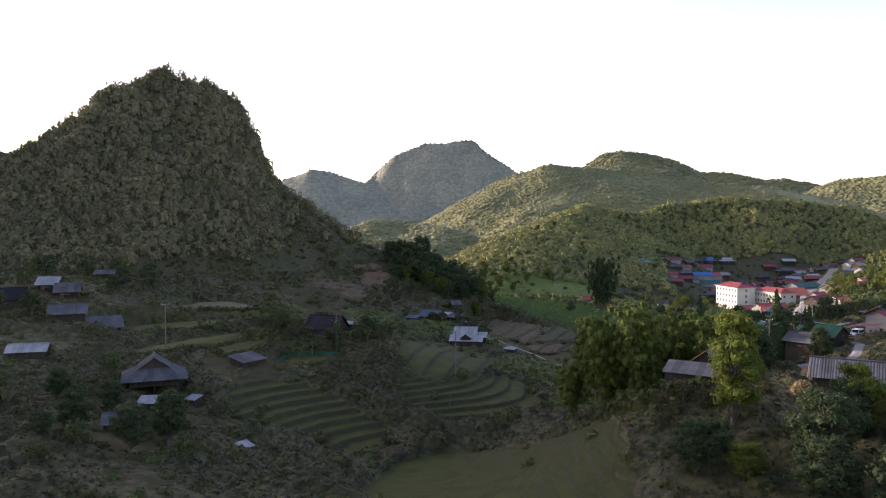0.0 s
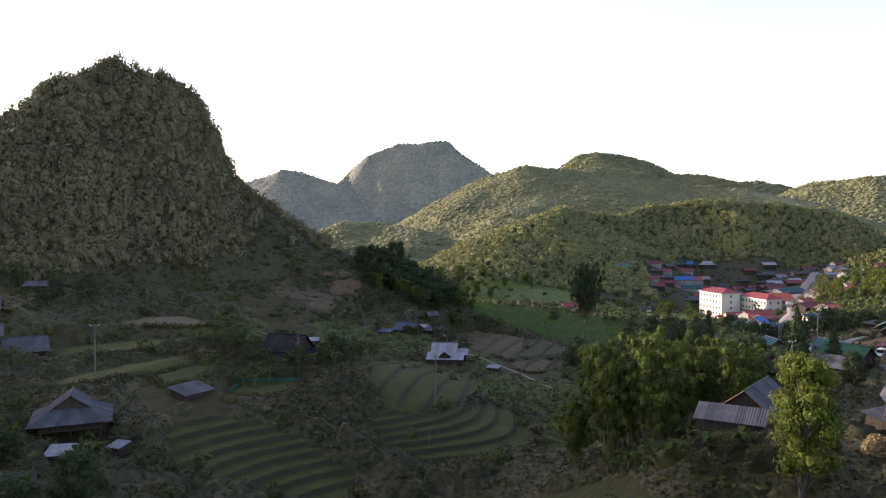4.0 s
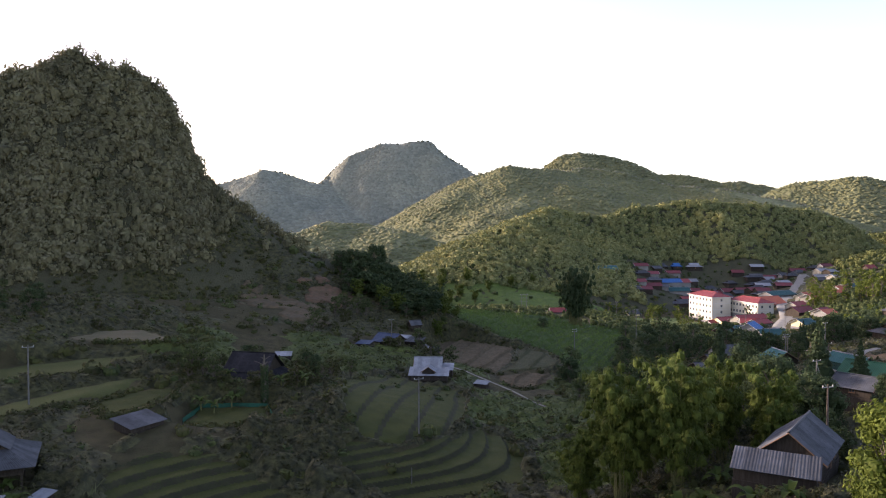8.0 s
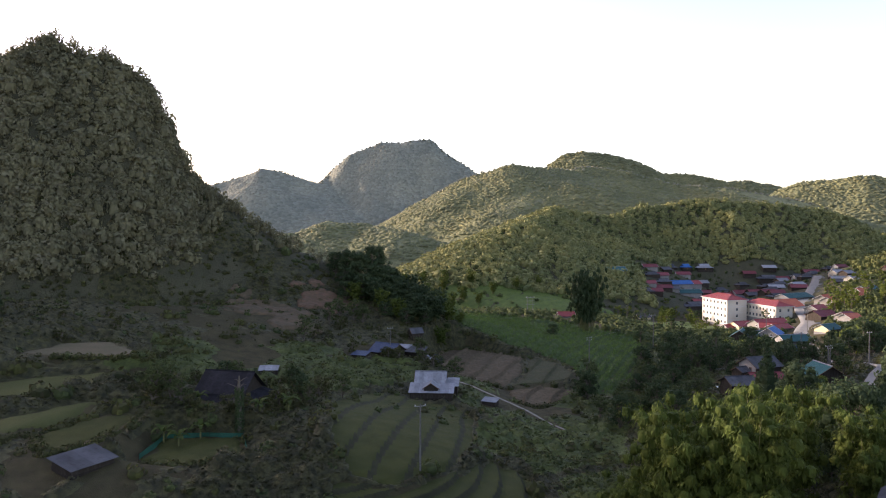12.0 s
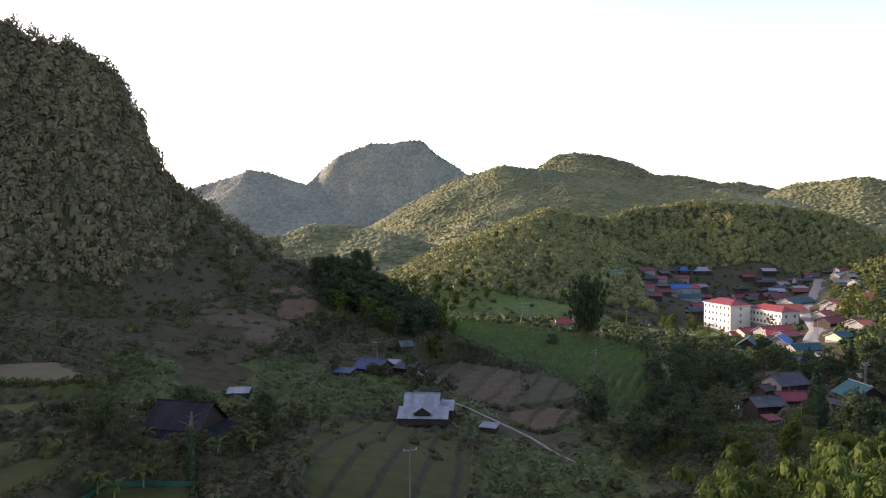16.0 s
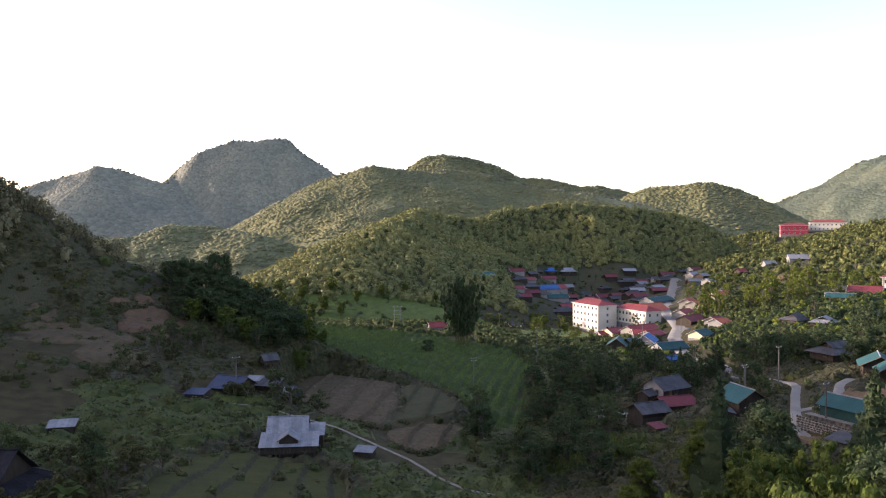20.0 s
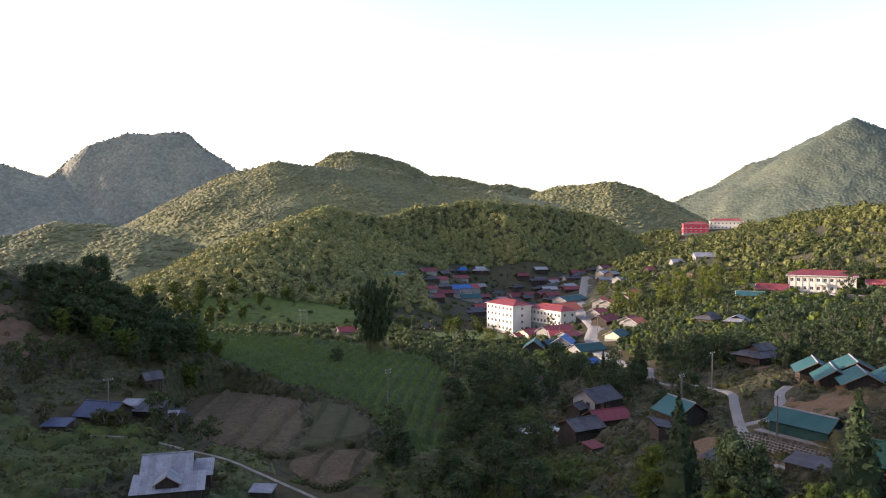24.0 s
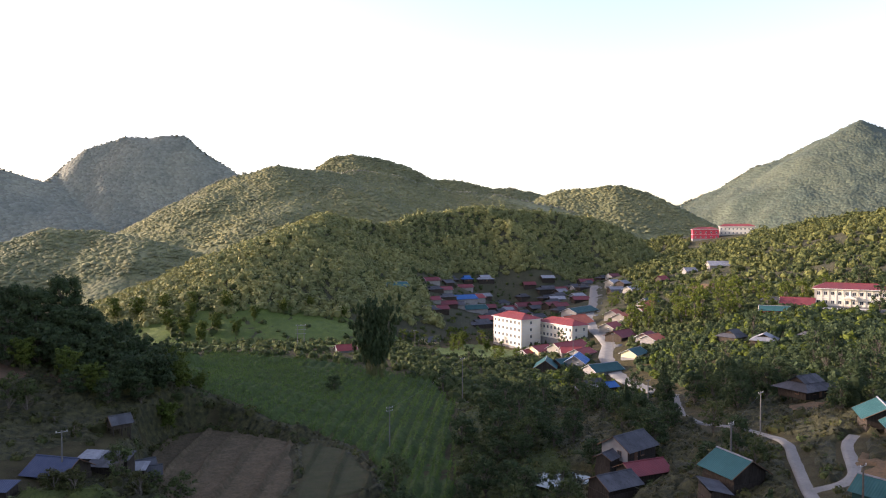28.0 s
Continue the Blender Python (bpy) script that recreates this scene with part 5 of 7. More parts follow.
        if style == "skirt":
            zr, ux = w0 + rise, fx + 0.5
            for sy in (-1, 1):
                slope(e, (-ux, sy * (fy + 0.25), zi + 0.02), (ux, sy * (fy + 0.25), zi + 0.02), (ux, 0, zr), (-ux, 0, zr), roof, max(1, sheets - 2) if sheets > 1 else 1, pitch)
            for sx in (-1, 1):
                v, f = prism([(-fy, zi - 0.1), (fy, zi - 0.1), (0, zr - 0.12)], -0.05, 0.05)
                obj_np("gable_wall", v[:, [1, 0, 2]] + (sx * (fx - 0.06), 0, 0), f, gm, False, e)
            obj_np("ridge_cap", *tube([(-ux, 0, zr + 0.02), (ux, 0, zr + 0.02)], [0.14, 0.14], 6), roof, False, e)
        else:
            obj_np("ridge_cap", *tube([(-fx - 0.2, 0, zi + 0.04), (fx + 0.2, 0, zi + 0.04)], [0.13, 0.13], 6), roof, False, e)
            for sx in (-1, 1):
                for sy in (-1, 1):
                    obj_np("hip_cap", *tube([(sx * ox, sy * oy, oz + 0.05), (sx * fx, 0, zi + 0.05)], [0.1, 0.1], 5), roof, False, e)
    if wall > 2.0 and windows:
        for sy, turn in ((-1, 0), (1, 180)):
            for k in range(windows):
                wx = -L / 2 + L * (k + 0.75) / (windows + 0.5)
                window(e, wx, sy * W / 2, f0 + 1.0, 0.9, 1.1, turn, trim)
        door(e, L * 0.02 - L / 4 * (windows % 2), -W / 2, f0, 0.95, 2.0, 0)
        window(e, L / 2, W * 0.18, f0 + 1.0, 0.8, 1.0, 90, trim)
        window(e, -L / 2, -W * 0.18, f0 + 1.0, 0.8, 1.0, -90, trim)
    return e


def block(name, label, x, y, yaw, L, W, storeys, base, roof, walls, bays, ends=1, sh=3.6, over=0.9, rise=2.6, category="building", balcony=False):
    """A rendered block of several storeys with rows of windows and a hipped sheet roof."""
    e = thing(name, label, category, at=pose(x, y, base, 0, 0, yaw))
    SITES.append((x, y, math.hypot(L, W) / 2 + 1.5))
    H = storeys * sh
    obj_np("foundation", *box(-L / 2 - 0.2, L / 2 + 0.2, -W / 2 - 0.2, W / 2 + 0.2, -5, 0.3), GRAYWASH, False, e)
    t = 0.2
    for sy in (-1, 1):
        obj_np("wall", *box(-L / 2, L / 2, sy * (W / 2 - t / 2) - t / 2, sy * (W / 2 - t / 2) + t / 2, 0.3, H), walls, False, e)
    for sx in (-1, 1):
        obj_np("wall", *box(sx * (L / 2 - t / 2) - t / 2, sx * (L / 2 - t / 2) + t / 2, -W / 2 + t, W / 2 - t, 0.3, H), walls, False, e)
    obj_np("eave", *box(-L / 2 - over, L / 2 + over, -W / 2 - over, W / 2 + over, H, H + 0.25), TRIM, False, e)
    for k in range(1, storeys):
        obj_np("string_course", *box(-L / 2 - 0.06, L / 2 + 0.06, -W / 2 - 0.06, W / 2 + 0.06, k * sh - 0.1, k * sh + 0.08), TRIM, False, e)
    for k in range(storeys):
        for j in range(bays):
            wx = -L / 2 + L * (j + 0.5) / bays
            window(e, wx, -W / 2, k * sh + 1.2, min(1.4, L / bays * 0.45), 1.6, 0)
            window(e, wx, W / 2, k * sh + 1.2, min(1.4, L / bays * 0.45), 1.6, 180)
        for j in range(ends):
            window(e, L / 2, -W / 2 + W * (j + 0.5) / ends, k * sh + 1.2, 1.2, 1.6, 90)
            window(e, -L / 2, -W / 2 + W * (j + 0.5) / ends, k * sh + 1.2, 1.2, 1.6, -90)
    if balcony:
        obj_np("porch_roof", *box(-2.5, 2.5, -W / 2 - 2.6, -W / 2, sh - 0.2, sh + 0.1), TRIM, False, e)
        v, f = prism([(-2.8, sh + 0.1), (2.8, sh + 0.1), (0, sh + 1.4)], -W / 2 - 2.7, -W / 2 + 0.1)
        obj_np("pediment", v, f, WHITEWASH, False, e)
        for sx in (-2.2, 2.2):
            obj_np("column", *tube([(sx, -W / 2 - 2.3, 0.2), (sx, -W / 2 - 2.3, sh - 0.2)], [0.2, 0.2], 8), WHITEWASH, False, e)
        for j in range(bays + 1):
            wx = -L / 2 + L * j / bays
            obj_np("pilaster", *box(wx - 0.15, wx + 0.15, -W / 2 - 0.22, -W / 2, 0.3, H), WHITEWASH, False, e)
    ox, oy, fx, z0, z1 = L / 2 + over, W / 2 + over, L / 2 - W / 2 * 0.8, H + 0.27, H + 0.27 + rise
    for sy in (-1, 1):
        slope(e, (-ox, sy * oy, z0), (ox, sy * oy, z0), (fx, 0, z1), (-fx, 0, z1), roof, 1, 0.6)
    for sx in (-1, 1):
        slope(e, (sx * ox, -oy, z0), (sx * ox, oy, z0), (sx * fx, 0.02, z1), (sx * fx, -0.02, z1), roof, 1, 0.6)
    obj_np("ridge_cap", *tube([(-fx, 0, z1), (fx, 0, z1)], [0.2, 0.2], 6), roof, False, e)
    return e


# ---- the hamlet near the camera ----
house("stilt_house", "weathered gray stilt house with a hipped skirt roof", -61.5, 131.5, 115, 8.6, 8.4, 1.4, 3.4, ROOF_GRAY, PLANK, "skirt", 1.5, 0.5, 8, top=16.2, category="house", windows=0)
house("lean_to", "low lean-to with pale patched roof sheets", -57, 121.5, 10, 4.5, 2.6, 1.6, 0.5, ROOF_PALE, PLANK, "mono", 0.5, sheets=4, windows=0, category="shed")
house("water_hut", "small hut with a pale sheet roof beside the stilt house", -52.5, 127.5, -20, 2.2, 1.8, 1.6, 0.4, ROOF_PALE, PLANK, "mono", 0.3, sheets=2, windows=0, category="shed")
house("field_hut", "tiny dark field hut among bushes", -55.5, 107, 20, 4.2, 3.2, 1.7, 1.0, ROOF_GRAY, PLANK, "gable", 0.6, sheets=3, windows=0, category="shed")
house("tilted_shed", "small shed with shiny sheet roof on the slope", -38, 112, 60, 2.4, 1.5, 1.2, 0.5, ROOF_PALE, PLANK, "mono", 0.3, sheets=3, windows=0, category="shed")
house("long_shed", "open shed under one long gray sheet roof", -51.0, 153.2, 62, 6.4, 4.0, 0.9, 0.9, ROOF_GRAY, PLANK, "mono", 0.5, sheets=6, top=at_z(-51.0, 153.2) + 1.6, windows=0, category="shed")
house("dark_house", "old wooden house with a steep dark shingle roof", -41.2, 186.5, -14, 14, 13, 1.6, 5.8, ROOF_DARK, PLANK, "skirt", 1.6, 0.3, 10, top=17.0, windows=2)
house("poultry_hut", "small hut with a whitish roof behind the dark house", -44, 227, 5, 4.0, 2.4, 1.4, 0.5, ROOF_PALE, PLANK, "mono", 0.4, sheets=3, windows=0, category="shed")
house("white_roof_house", "wooden house with pale sheet roof above the terraces", -6.0, 229.4, -4, 6.8, 6.4, 1.9, 2.2, ROOF_PALE, PLANK, "gable", 0.5, 0.3, 7, top=8.4, windows=2)
house("front_porch", "wide low porch roof of pale patched sheets", -5.8, 224.2, -4, 9.6, 3.9, 1.3, 1.1, ROOF_PALE, PLANK, "mono", 0.5, 0.3, 9, top=6.1, windows=0)
house("porch_gablet", "small pale gable over the porch", -5.8, 224.6, 86, 3.6, 3.0, 0.6, 1.0, ROOF_PALE, PLANK, "gable", 0.45, 0, 4, top=7.0, windows=0)
house("side_wing", "low side wing with pale sheet roof", -1.0, 229.2, -4, 2.8, 5.4, 1.6, 0.7, ROOF_PALE, PLANK, "mono", 0.4, 0.3, 3, top=6.2, windows=0)
house("path_shelter", "little white-roofed shelter beside the footpath", 8.0, 227.6, -25, 3.4, 2.2, 1.3, 0.4, ROOF_PALE, PLANK, "mono", 0.3, sheets=2, top=2.2, windows=0, category="shed")
house("tarp_house", "low house roofed with faded blue tarpaulin", -18.9, 263.5, -32, 7.4, 6.4, 1.4, 1.8, TARP_BLUE, PLANK, "gable", 0.7, windows=1)
house("tarp_shelter", "low shelter under a sagging blue tarpaulin", -25.6, 255.5, -20, 4.2, 3.0, 1.1, 0.5, TARP_BLUE, PLANK, "mono", 0.4, windows=0, category="shed")
house("annex_shed", "gray sheet-roofed annex beside the tarpaulin house", -12.2, 267, -25, 5, 3.0, 1.4, 0.6, ROOF_GRAY, PLANK, "mono", 0.5, sheets=5, windows=0, category="shed")
for x, y, yaw, L, W, roof, lab in ((-10.8, 270.6, -15, 5.0, 3.4, ROOF_GRAY, "patched lean-to with gray and pale sheets"), (-8.0, 273.6, -12, 4.0, 2.6, ROOF_PALE, "low pale sheet roof beside the granaries"), (-14.6, 270.4, -25, 3.6, 2.4, ROOF_PALE, "pale sheet shelter behind the tarpaulin house")):
    house("yard_shed", lab, x, y, yaw, L, W, 1.3, 0.5, roof, PLANK, "mono", 0.4, sheets=5, top=at_z(x, y) + 1.5, windows=0, category="shed", group="sheds by the tarpaulin house")
for x, y, yaw, L, W, lab in ((-11.6, 284, 25, 3.6, 3.0, "tiny granary on posts with a gray roof"), (-6.8, 278, 20, 3.6, 3.0, "small posted granary with sheet roof"), (-5.2, 273.8, 5, 3.2, 2.4, "low open granary beside the ploughed field")):
    house("granary", lab, x, y, yaw, L, W, 1.0, 1.1, ROOF_GRAY, PLANK, "gable", 0.5, 1.6, 3, windows=0, group="granaries by the field", category="granary")
for x, y, yaw, L, W, wall, rise, roof, lab in (
    (-94, 171, 35, 9.5, 6.8, 2.2, 2.1, ROOF_GRAY, "large gray-roofed house under the karst hill"), (-95.5, 161, 30, 7, 5, 2.0, 1.5, ROOF_GRAY, "low gray-roofed house in a shady yard"),
    (-112, 163, 40, 8.5, 6, 2.2, 2.0, ROOF_DARK, "dark-roofed house at the hill foot"), (-106, 179, 25, 5, 4, 2.2, 1.5, ROOF_GRAY, "small gray hut behind the houses"),
    (-112, 181, 10, 4.5, 3.5, 2.2, 1.3, ROOF_PALE, "small pale-roofed hut at the forest edge"), (-113.5, 212, 8, 5, 3.5, 2.2, 0.8, ROOF_GRAY, "lone flat-roofed hut below the forest")):
    house("farmhouse", lab, x, y, yaw, L, W, wall, rise, roof, PLANK, "gable", 0.9, 0, 4, group="houses at the hill foot", windows=1)
house("tarp_shed", "shed roofed with striped pale and dark sheets", -89, 136.5, 20, 6.5, 4.2, 1.5, 1.0, ROOF_PALE, PLANK, "gable", 0.6, sheets=7, windows=0, category="shed")

# right bank
house("gable_house", "big wooden house with gray ribbed sheet roof", 37.4, 118.2, 53, 10.5, 6.2, 2.4, 2.4, ROOF_GRAY, PLANK, "gable", 0.6, 0, 9, top=20.9, gable_mat=PLANK, windows=2)
house("front_lean_to", "ribbed gray lean-to roof before the gable house", 31.2, 110.6, -30, 7.6, 2.8, 1.5, 1.0, ROOF_GRAY, PLANK, "mono", 0.45, sheets=7, top=19.2, windows=0, category="shed")
house("ribbed_house", "house with a pale ribbed sheet roof and straw", 47.5, 97.5, -28, 8, 5.6, 2.0, 1.7, ROOF_GRAY, PLANK, "gable", 0.7, sheets=7, top=22.6, windows=1)
house("wood_store", "open wood store with patched sheet roof", 49, 107.5, 30, 6, 3.2, 1.8, 0.6, ROOF_GRAY, PLANK, "mono", 0.5, sheets=5, windows=0, category="shed")
house("green_house", "long house with a dark green sheet roof", 79.5, 175.5, 125, 8.5, 5.6, 2.4, 1.8, ROOF_GREEN, PLANK, "gable", 0.8, sheets=6, top=17.0, windows=2)
house("gray_gable_house", "open-fronted house with dark gray sheet roof", 71.5, 166, 128, 6.5, 5.0, 2.2, 1.5, ROOF_GRAY, PLANK, "gable", 0.8, sheets=6, top=16.4, windows=1)
house("long_hall", "long hall with teal roof and dark green walls", 90.0, 201.2, -74.5, 9.5, 4.6, 2.6, 1.5, ROOF_TEAL, TEAL_WALL, "gable", 0.6, sheets=1, top=14.0, pitch=0.35, windows=0)
house("corrugated_shed", "low shed with a gray corrugated roof", 80.5, 190.5, -70, 6, 3.5, 1.8, 0.6, ROOF_GRAY, PLANK, "mono", 0.4, sheets=5, windows=0, category="shed")
for x, y, yaw, L, W, top, lab in ((122, 231, 52, 8, 6.5, 15.6, "teal-roofed wooden house in the upper yard"), (127, 226, 52, 9, 7, 16.4, "large teal-roofed wooden house"), (117, 215, 52, 8.5, 6.5, 16.6, "teal-roofed house with open gable"), (124, 213, 52, 8.5, 6.5, 17.0, "teal-roofed house behind the yard"), (118, 222.5, 52, 7.5, 5.5, 15.8, "small teal-roofed house with board walls")):
    house("teal_house", lab, x, y, yaw, L, W, 2.2, 1.8, ROOF_TEAL, PLANK, "gable", 1.0, sheets=1, top=top, group="teal-roofed houses", windows=2, pitch=0.35)
house("gray_slope_house", "wide wooden house with gray-blue hipped roof", 144, 271, 10, 10.5, 7.5, 2.2, 2.6, ROOF_GRAY, PLANK, "skirt", 1.2, 0.4, 6, top=11.8, windows=2)
house("blue_gray_house", "gray-roofed house with a pale plaster gable", 82.3, 252.5, 20, 8.4, 6.4, 2.6, 1.9, ROOF_GRAY, PLANK, "gable", 0.7, sheets=6, top=7.8, gable_mat=GRAYWASH, windows=1)
house("brick_annex", "low boarded annex with gray roof", 76.6, 250.5, 30, 3.8, 3.0, 1.7, 0.8, ROOF_GRAY, PLANK, "gable", 0.5, sheets=4, top=5.4, windows=0)
house("red_roof_house", "house with a bright red sheet roof below the road", 80.0, 244, 5, 8.2, 5.0, 1.9, 1.3, ROOF_MAROON, PLANK, "gable", 0.6, top=5.2, windows=1)
house("gray_shack", "crooked shack with weathered gray sheets", 71.8, 240.6, 10, 6.8, 5.2, 1.6, 1.3, ROOF_GRAY, PLANK, "gable", 0.8, sheets=6, top=4.9, windows=0)
house("teal_gable_house", "wooden house with a teal gabled roof", 86.2, 227.6, 92, 7.0, 6.4, 1.9, 2.0, ROOF_TEAL, PLANK, "gable", 0.9, top=10.6, windows=1, pitch=0.35)
house("side_shed", "dark side shed against the teal-roofed house", 79.5, 224, 70, 6, 3, 1.8, 0.6, ROOF_GRAY, PLANK, "mono", 0.4, sheets=4, top=7.6, windows=0, category="shed")
house("tiny_red_hut", "tiny hut with a rusty red roof in the bushes", 68, 229, 15, 3, 2.4, 1.4, 0.5, ROOF_MAROON, PLANK, "mono", 0.3, windows=0, category="shed")
house("roadside_shack", "roadside shack with weathered patched roof sheets", 75, 203, 30, 5.0, 3.2, 1.5, 0.7, ROOF_GRAY, PLANK, "mono", 0.4, sheets=5, windows=0, category="shed")
house("white_storey_house", "two-storey cream house with a maroon roof", 100.5, 188, 30, 7, 6, 5.0, 1.3, ROOF_MAROON, GRAYWASH, "gable", 0.6, top=19.0, windows=2)

# dry-laid stone wall that carries the long hall
wall = thing("retaining_wall", "rough stone retaining wall under the teal hall", "wall", at=pose(90, 201.2, 0, 0, 0, -74.5))
obj_np("core", *box(-6.6, 6.2, -3.3, -2.3, 4.5, 10.1), STONE, False, wall)
obj_np("coping", *box(-6.7, 6.3, -3.6, -2.0, 10.1, 10.22), CONCRETE, False, wall)
masonry = np.random.default_rng(44)
for r in range(5, 10):
    u = -6.6 + masonry.uniform(0, 0.4)
    while u < 6.0:
        w = masonry.uniform(0.4, 0.95)
        v, f = box(u, min(u + w - 0.05, 6.2), -3.42 - masonry.uniform(0, 0.16), -3.28, 5.6 + r * 0.45, 6.0 + r * 0.45)
        obj_np("stone", v + masonry.normal(size=v.shape) * 0.06, f, STONE, False, wall)
        u += w

# ---- the town ----
block("office_building", "white four-storey building with a red hipped roof", 167.5, 496.7, 102.7 + 180, 25.5, 13, 4, -15.0, ROOF_RED, WHITEWASH, 7, 1, 3.7)
block("two_storey_school", "white two-storey building with red roof", 186, 478, 105 + 180, 26, 11, 2, -10, ROOF_RED, WHITEWASH, 9, 2, 4.0)
block("hill_school", "long cream two-storey school with a red roof", 287.5, 389.5, -48.5, 29, 10, 2, 12.4, ROOF_MAROON, WHITEWASH, 10, 1, 4.0, 1.2, 2.4, balcony=True)
TOWN = [
    ("annex", "yellow annex with a red roof beside the office", 157, 446, 20, 10, 8, 4.2, 1.8, ROOF_RED, YELLOWWASH), ("annex", "small white annex with a red roof", 151, 446, 10, 6, 5, 3.2, 1.0, ROOF_RED, CREAMWASH),
    ("market_hall", "large orange-red roofed market hall", 208, 506, 25, 20, 14, 4.5, 4.0, ROOF_ORANGE, CREAMWASH), ("warehouse", "long pale teal-roofed warehouse by the street", 233, 545, 30, 26, 11, 5, 2.2, ROOF_TEAL, GRAYWASH),
    ("row_house", "long red-roofed row house on the street", 169, 440, 22, 20, 9, 3.4, 2.4, ROOF_RED, CREAMWASH), ("shop_house", "red-roofed shop house by the street", 166, 421, 25, 10, 7, 2.8, 1.5, ROOF_RED, GRAYWASH),
    ("shop_house", "small house with a pinkish-red roof", 164, 428, -20, 9, 7, 3.0, 1.8, ROOF_RED, CREAMWASH), ("town_house", "house with a bright blue gabled roof", 155.5, 407, 50, 10, 8, 3.6, 2.6, ROOF_BLUE, GRAYWASH),
    ("town_house", "house with a teal lean-to roof", 151, 409, 15, 10, 6, 3.0, 1.4, ROOF_TEAL, PLANK), ("town_house", "wooden house with a dark teal roof", 141, 407, 60, 11, 8, 3.0, 2.8, ROOF_TEAL, PLANK),
    ("town_house", "long teal-roofed house at the grove edge", 157, 388, 10, 14, 8, 3.0, 2.0, ROOF_TEAL, GRAYWASH),
]
TOWN += [
    ("boarded_tower", "tall boarded shed with a small blue roof", 139.5, 355, 10, 5, 4, 6.0, 1.0, ROOF_BLUE, PLANK), ("shack", "gray patched shack below the town", 140.5, 368, 20, 9, 7, 3.0, 1.8, ROOF_GRAY, PLANK),
    ("shack", "low gray shack with pale sheets", 134, 361, -10, 8, 6, 2.4, 1.4, ROOF_PALE, PLANK), ("street_house", "red-roofed house across the street", 207.5, 465, 30, 11, 8, 3.4, 2.0, ROOF_RED, CREAMWASH),
    ("street_house", "maroon-roofed house across the street", 194, 434, 25, 13, 9, 3.2, 2.2, ROOF_MAROON, PLANK), ("street_house", "maroon roof house lower on the street", 197, 417, 35, 9, 7, 3.0, 1.8, ROOF_MAROON, CREAMWASH),
    ("villa", "small villa with an orange tiled roof", 228, 496, 40, 10, 8, 5.0, 2.2, ROOF_ORANGE, CREAMWASH), ("villa", "white villa with an orange roof and porch", 221, 476, 35, 9, 8, 5.4, 2.0, ROOF_ORANGE, CREAMWASH),
    ("street_house", "tan house with a teal roof", 178, 398, 30, 10, 7, 3.2, 1.8, ROOF_TEAL, YELLOWWASH), ("street_house", "low brown-roofed house under trees", 196, 411, 25, 9, 7, 3.0, 1.6, ROOF_ORANGE, GRAYWASH),
]
TOWN += [
    ("hillfoot_house", "gray hipped house at the hill foot", 192, 682, 8, 11, 8, 3.6, 2.6, ROOF_GRAY, PLANK), ("hillfoot_house", "blue-roofed house at the hill foot", 206, 682, 5, 8, 7, 3.6, 2.4, ROOF_BLUE, PLANK),
    ("hillfoot_house", "wide pale-roofed house at the hill foot", 222, 683, 0, 13, 9, 3.6, 2.8, ROOF_PALE, PLANK), ("far_house", "blue-roofed house in the far row", 178, 610, 10, 16, 9, 3, 2.2, ROOF_BLUE, GRAYWASH),
    ("far_house", "red-roofed house in the far row", 192, 628, 15, 14, 9, 3, 2.2, ROOF_RED, GRAYWASH), ("far_house", "pale green roofed house in the far row", 178, 590, 5, 16, 8, 3, 2.2, ROOF_TEAL, GRAYWASH),
    ("far_house", "rusty red roof among gray ones", 182, 575, 10, 14, 8, 3, 2, ROOF_RED, PLANK), ("far_house", "gray-roofed house behind the office", 172, 562, 12, 16, 9, 3, 2.4, ROOF_GRAY, PLANK),
    ("far_house", "maroon-roofed house under the wooded hill", 240, 645, 8, 16, 9, 3, 2.2, ROOF_MAROON, GRAYWASH), ("far_house", "hipped gray roof under the wooded hill", 268, 662, 3, 18, 9, 3, 2.4, ROOF_GRAY, PLANK),
    
]
TOWN += [
    ("far_house", "teal-roofed house at the wood edge", 124, 592, 5, 14, 8, 3, 2.2, ROOF_TEAL, GRAYWASH),
    ("far_house", "gray-roofed house at the grove", 137, 562, 10, 12, 8, 3, 2, ROOF_GRAY, PLANK), ("far_house", "small tan house with a gray roof", 122, 512, 20, 8, 7, 3, 1.8, ROOF_GRAY, YELLOWWASH),
    ("far_house", "white house at the end of the street", 300, 615, 20, 9, 8, 5, 2, ROOF_PALE, CREAMWASH), ("field_house", "small house with a red roof beside the maize", 62, 440, 5, 8, 6, 2.6, 1.6, ROOF_RED, GRAYWASH),
    ("school_hall", "single-storey school hall with maroon roof", 268, 401, -48, 14, 9, 3.8, 2.4, ROOF_MAROON, CREAMWASH), ("street_house", "red-walled house with teal roof", 250, 396, -40, 12, 7, 3.2, 1.6, ROOF_TEAL, REDWASH),
    ("cottage", "gray-roofed cottage under the school", 212, 378, 20, 10, 8, 2.8, 2.4, ROOF_GRAY, PLANK), ("cottage", "pale-roofed cottage in the trees", 213, 361, 40, 11, 8, 2.8, 2.0, ROOF_PALE, PLANK),
    ("shed", "gray shed behind the school hall", 277, 425, -45, 12, 7, 3, 1.2, ROOF_GRAY, GRAYWASH),
]
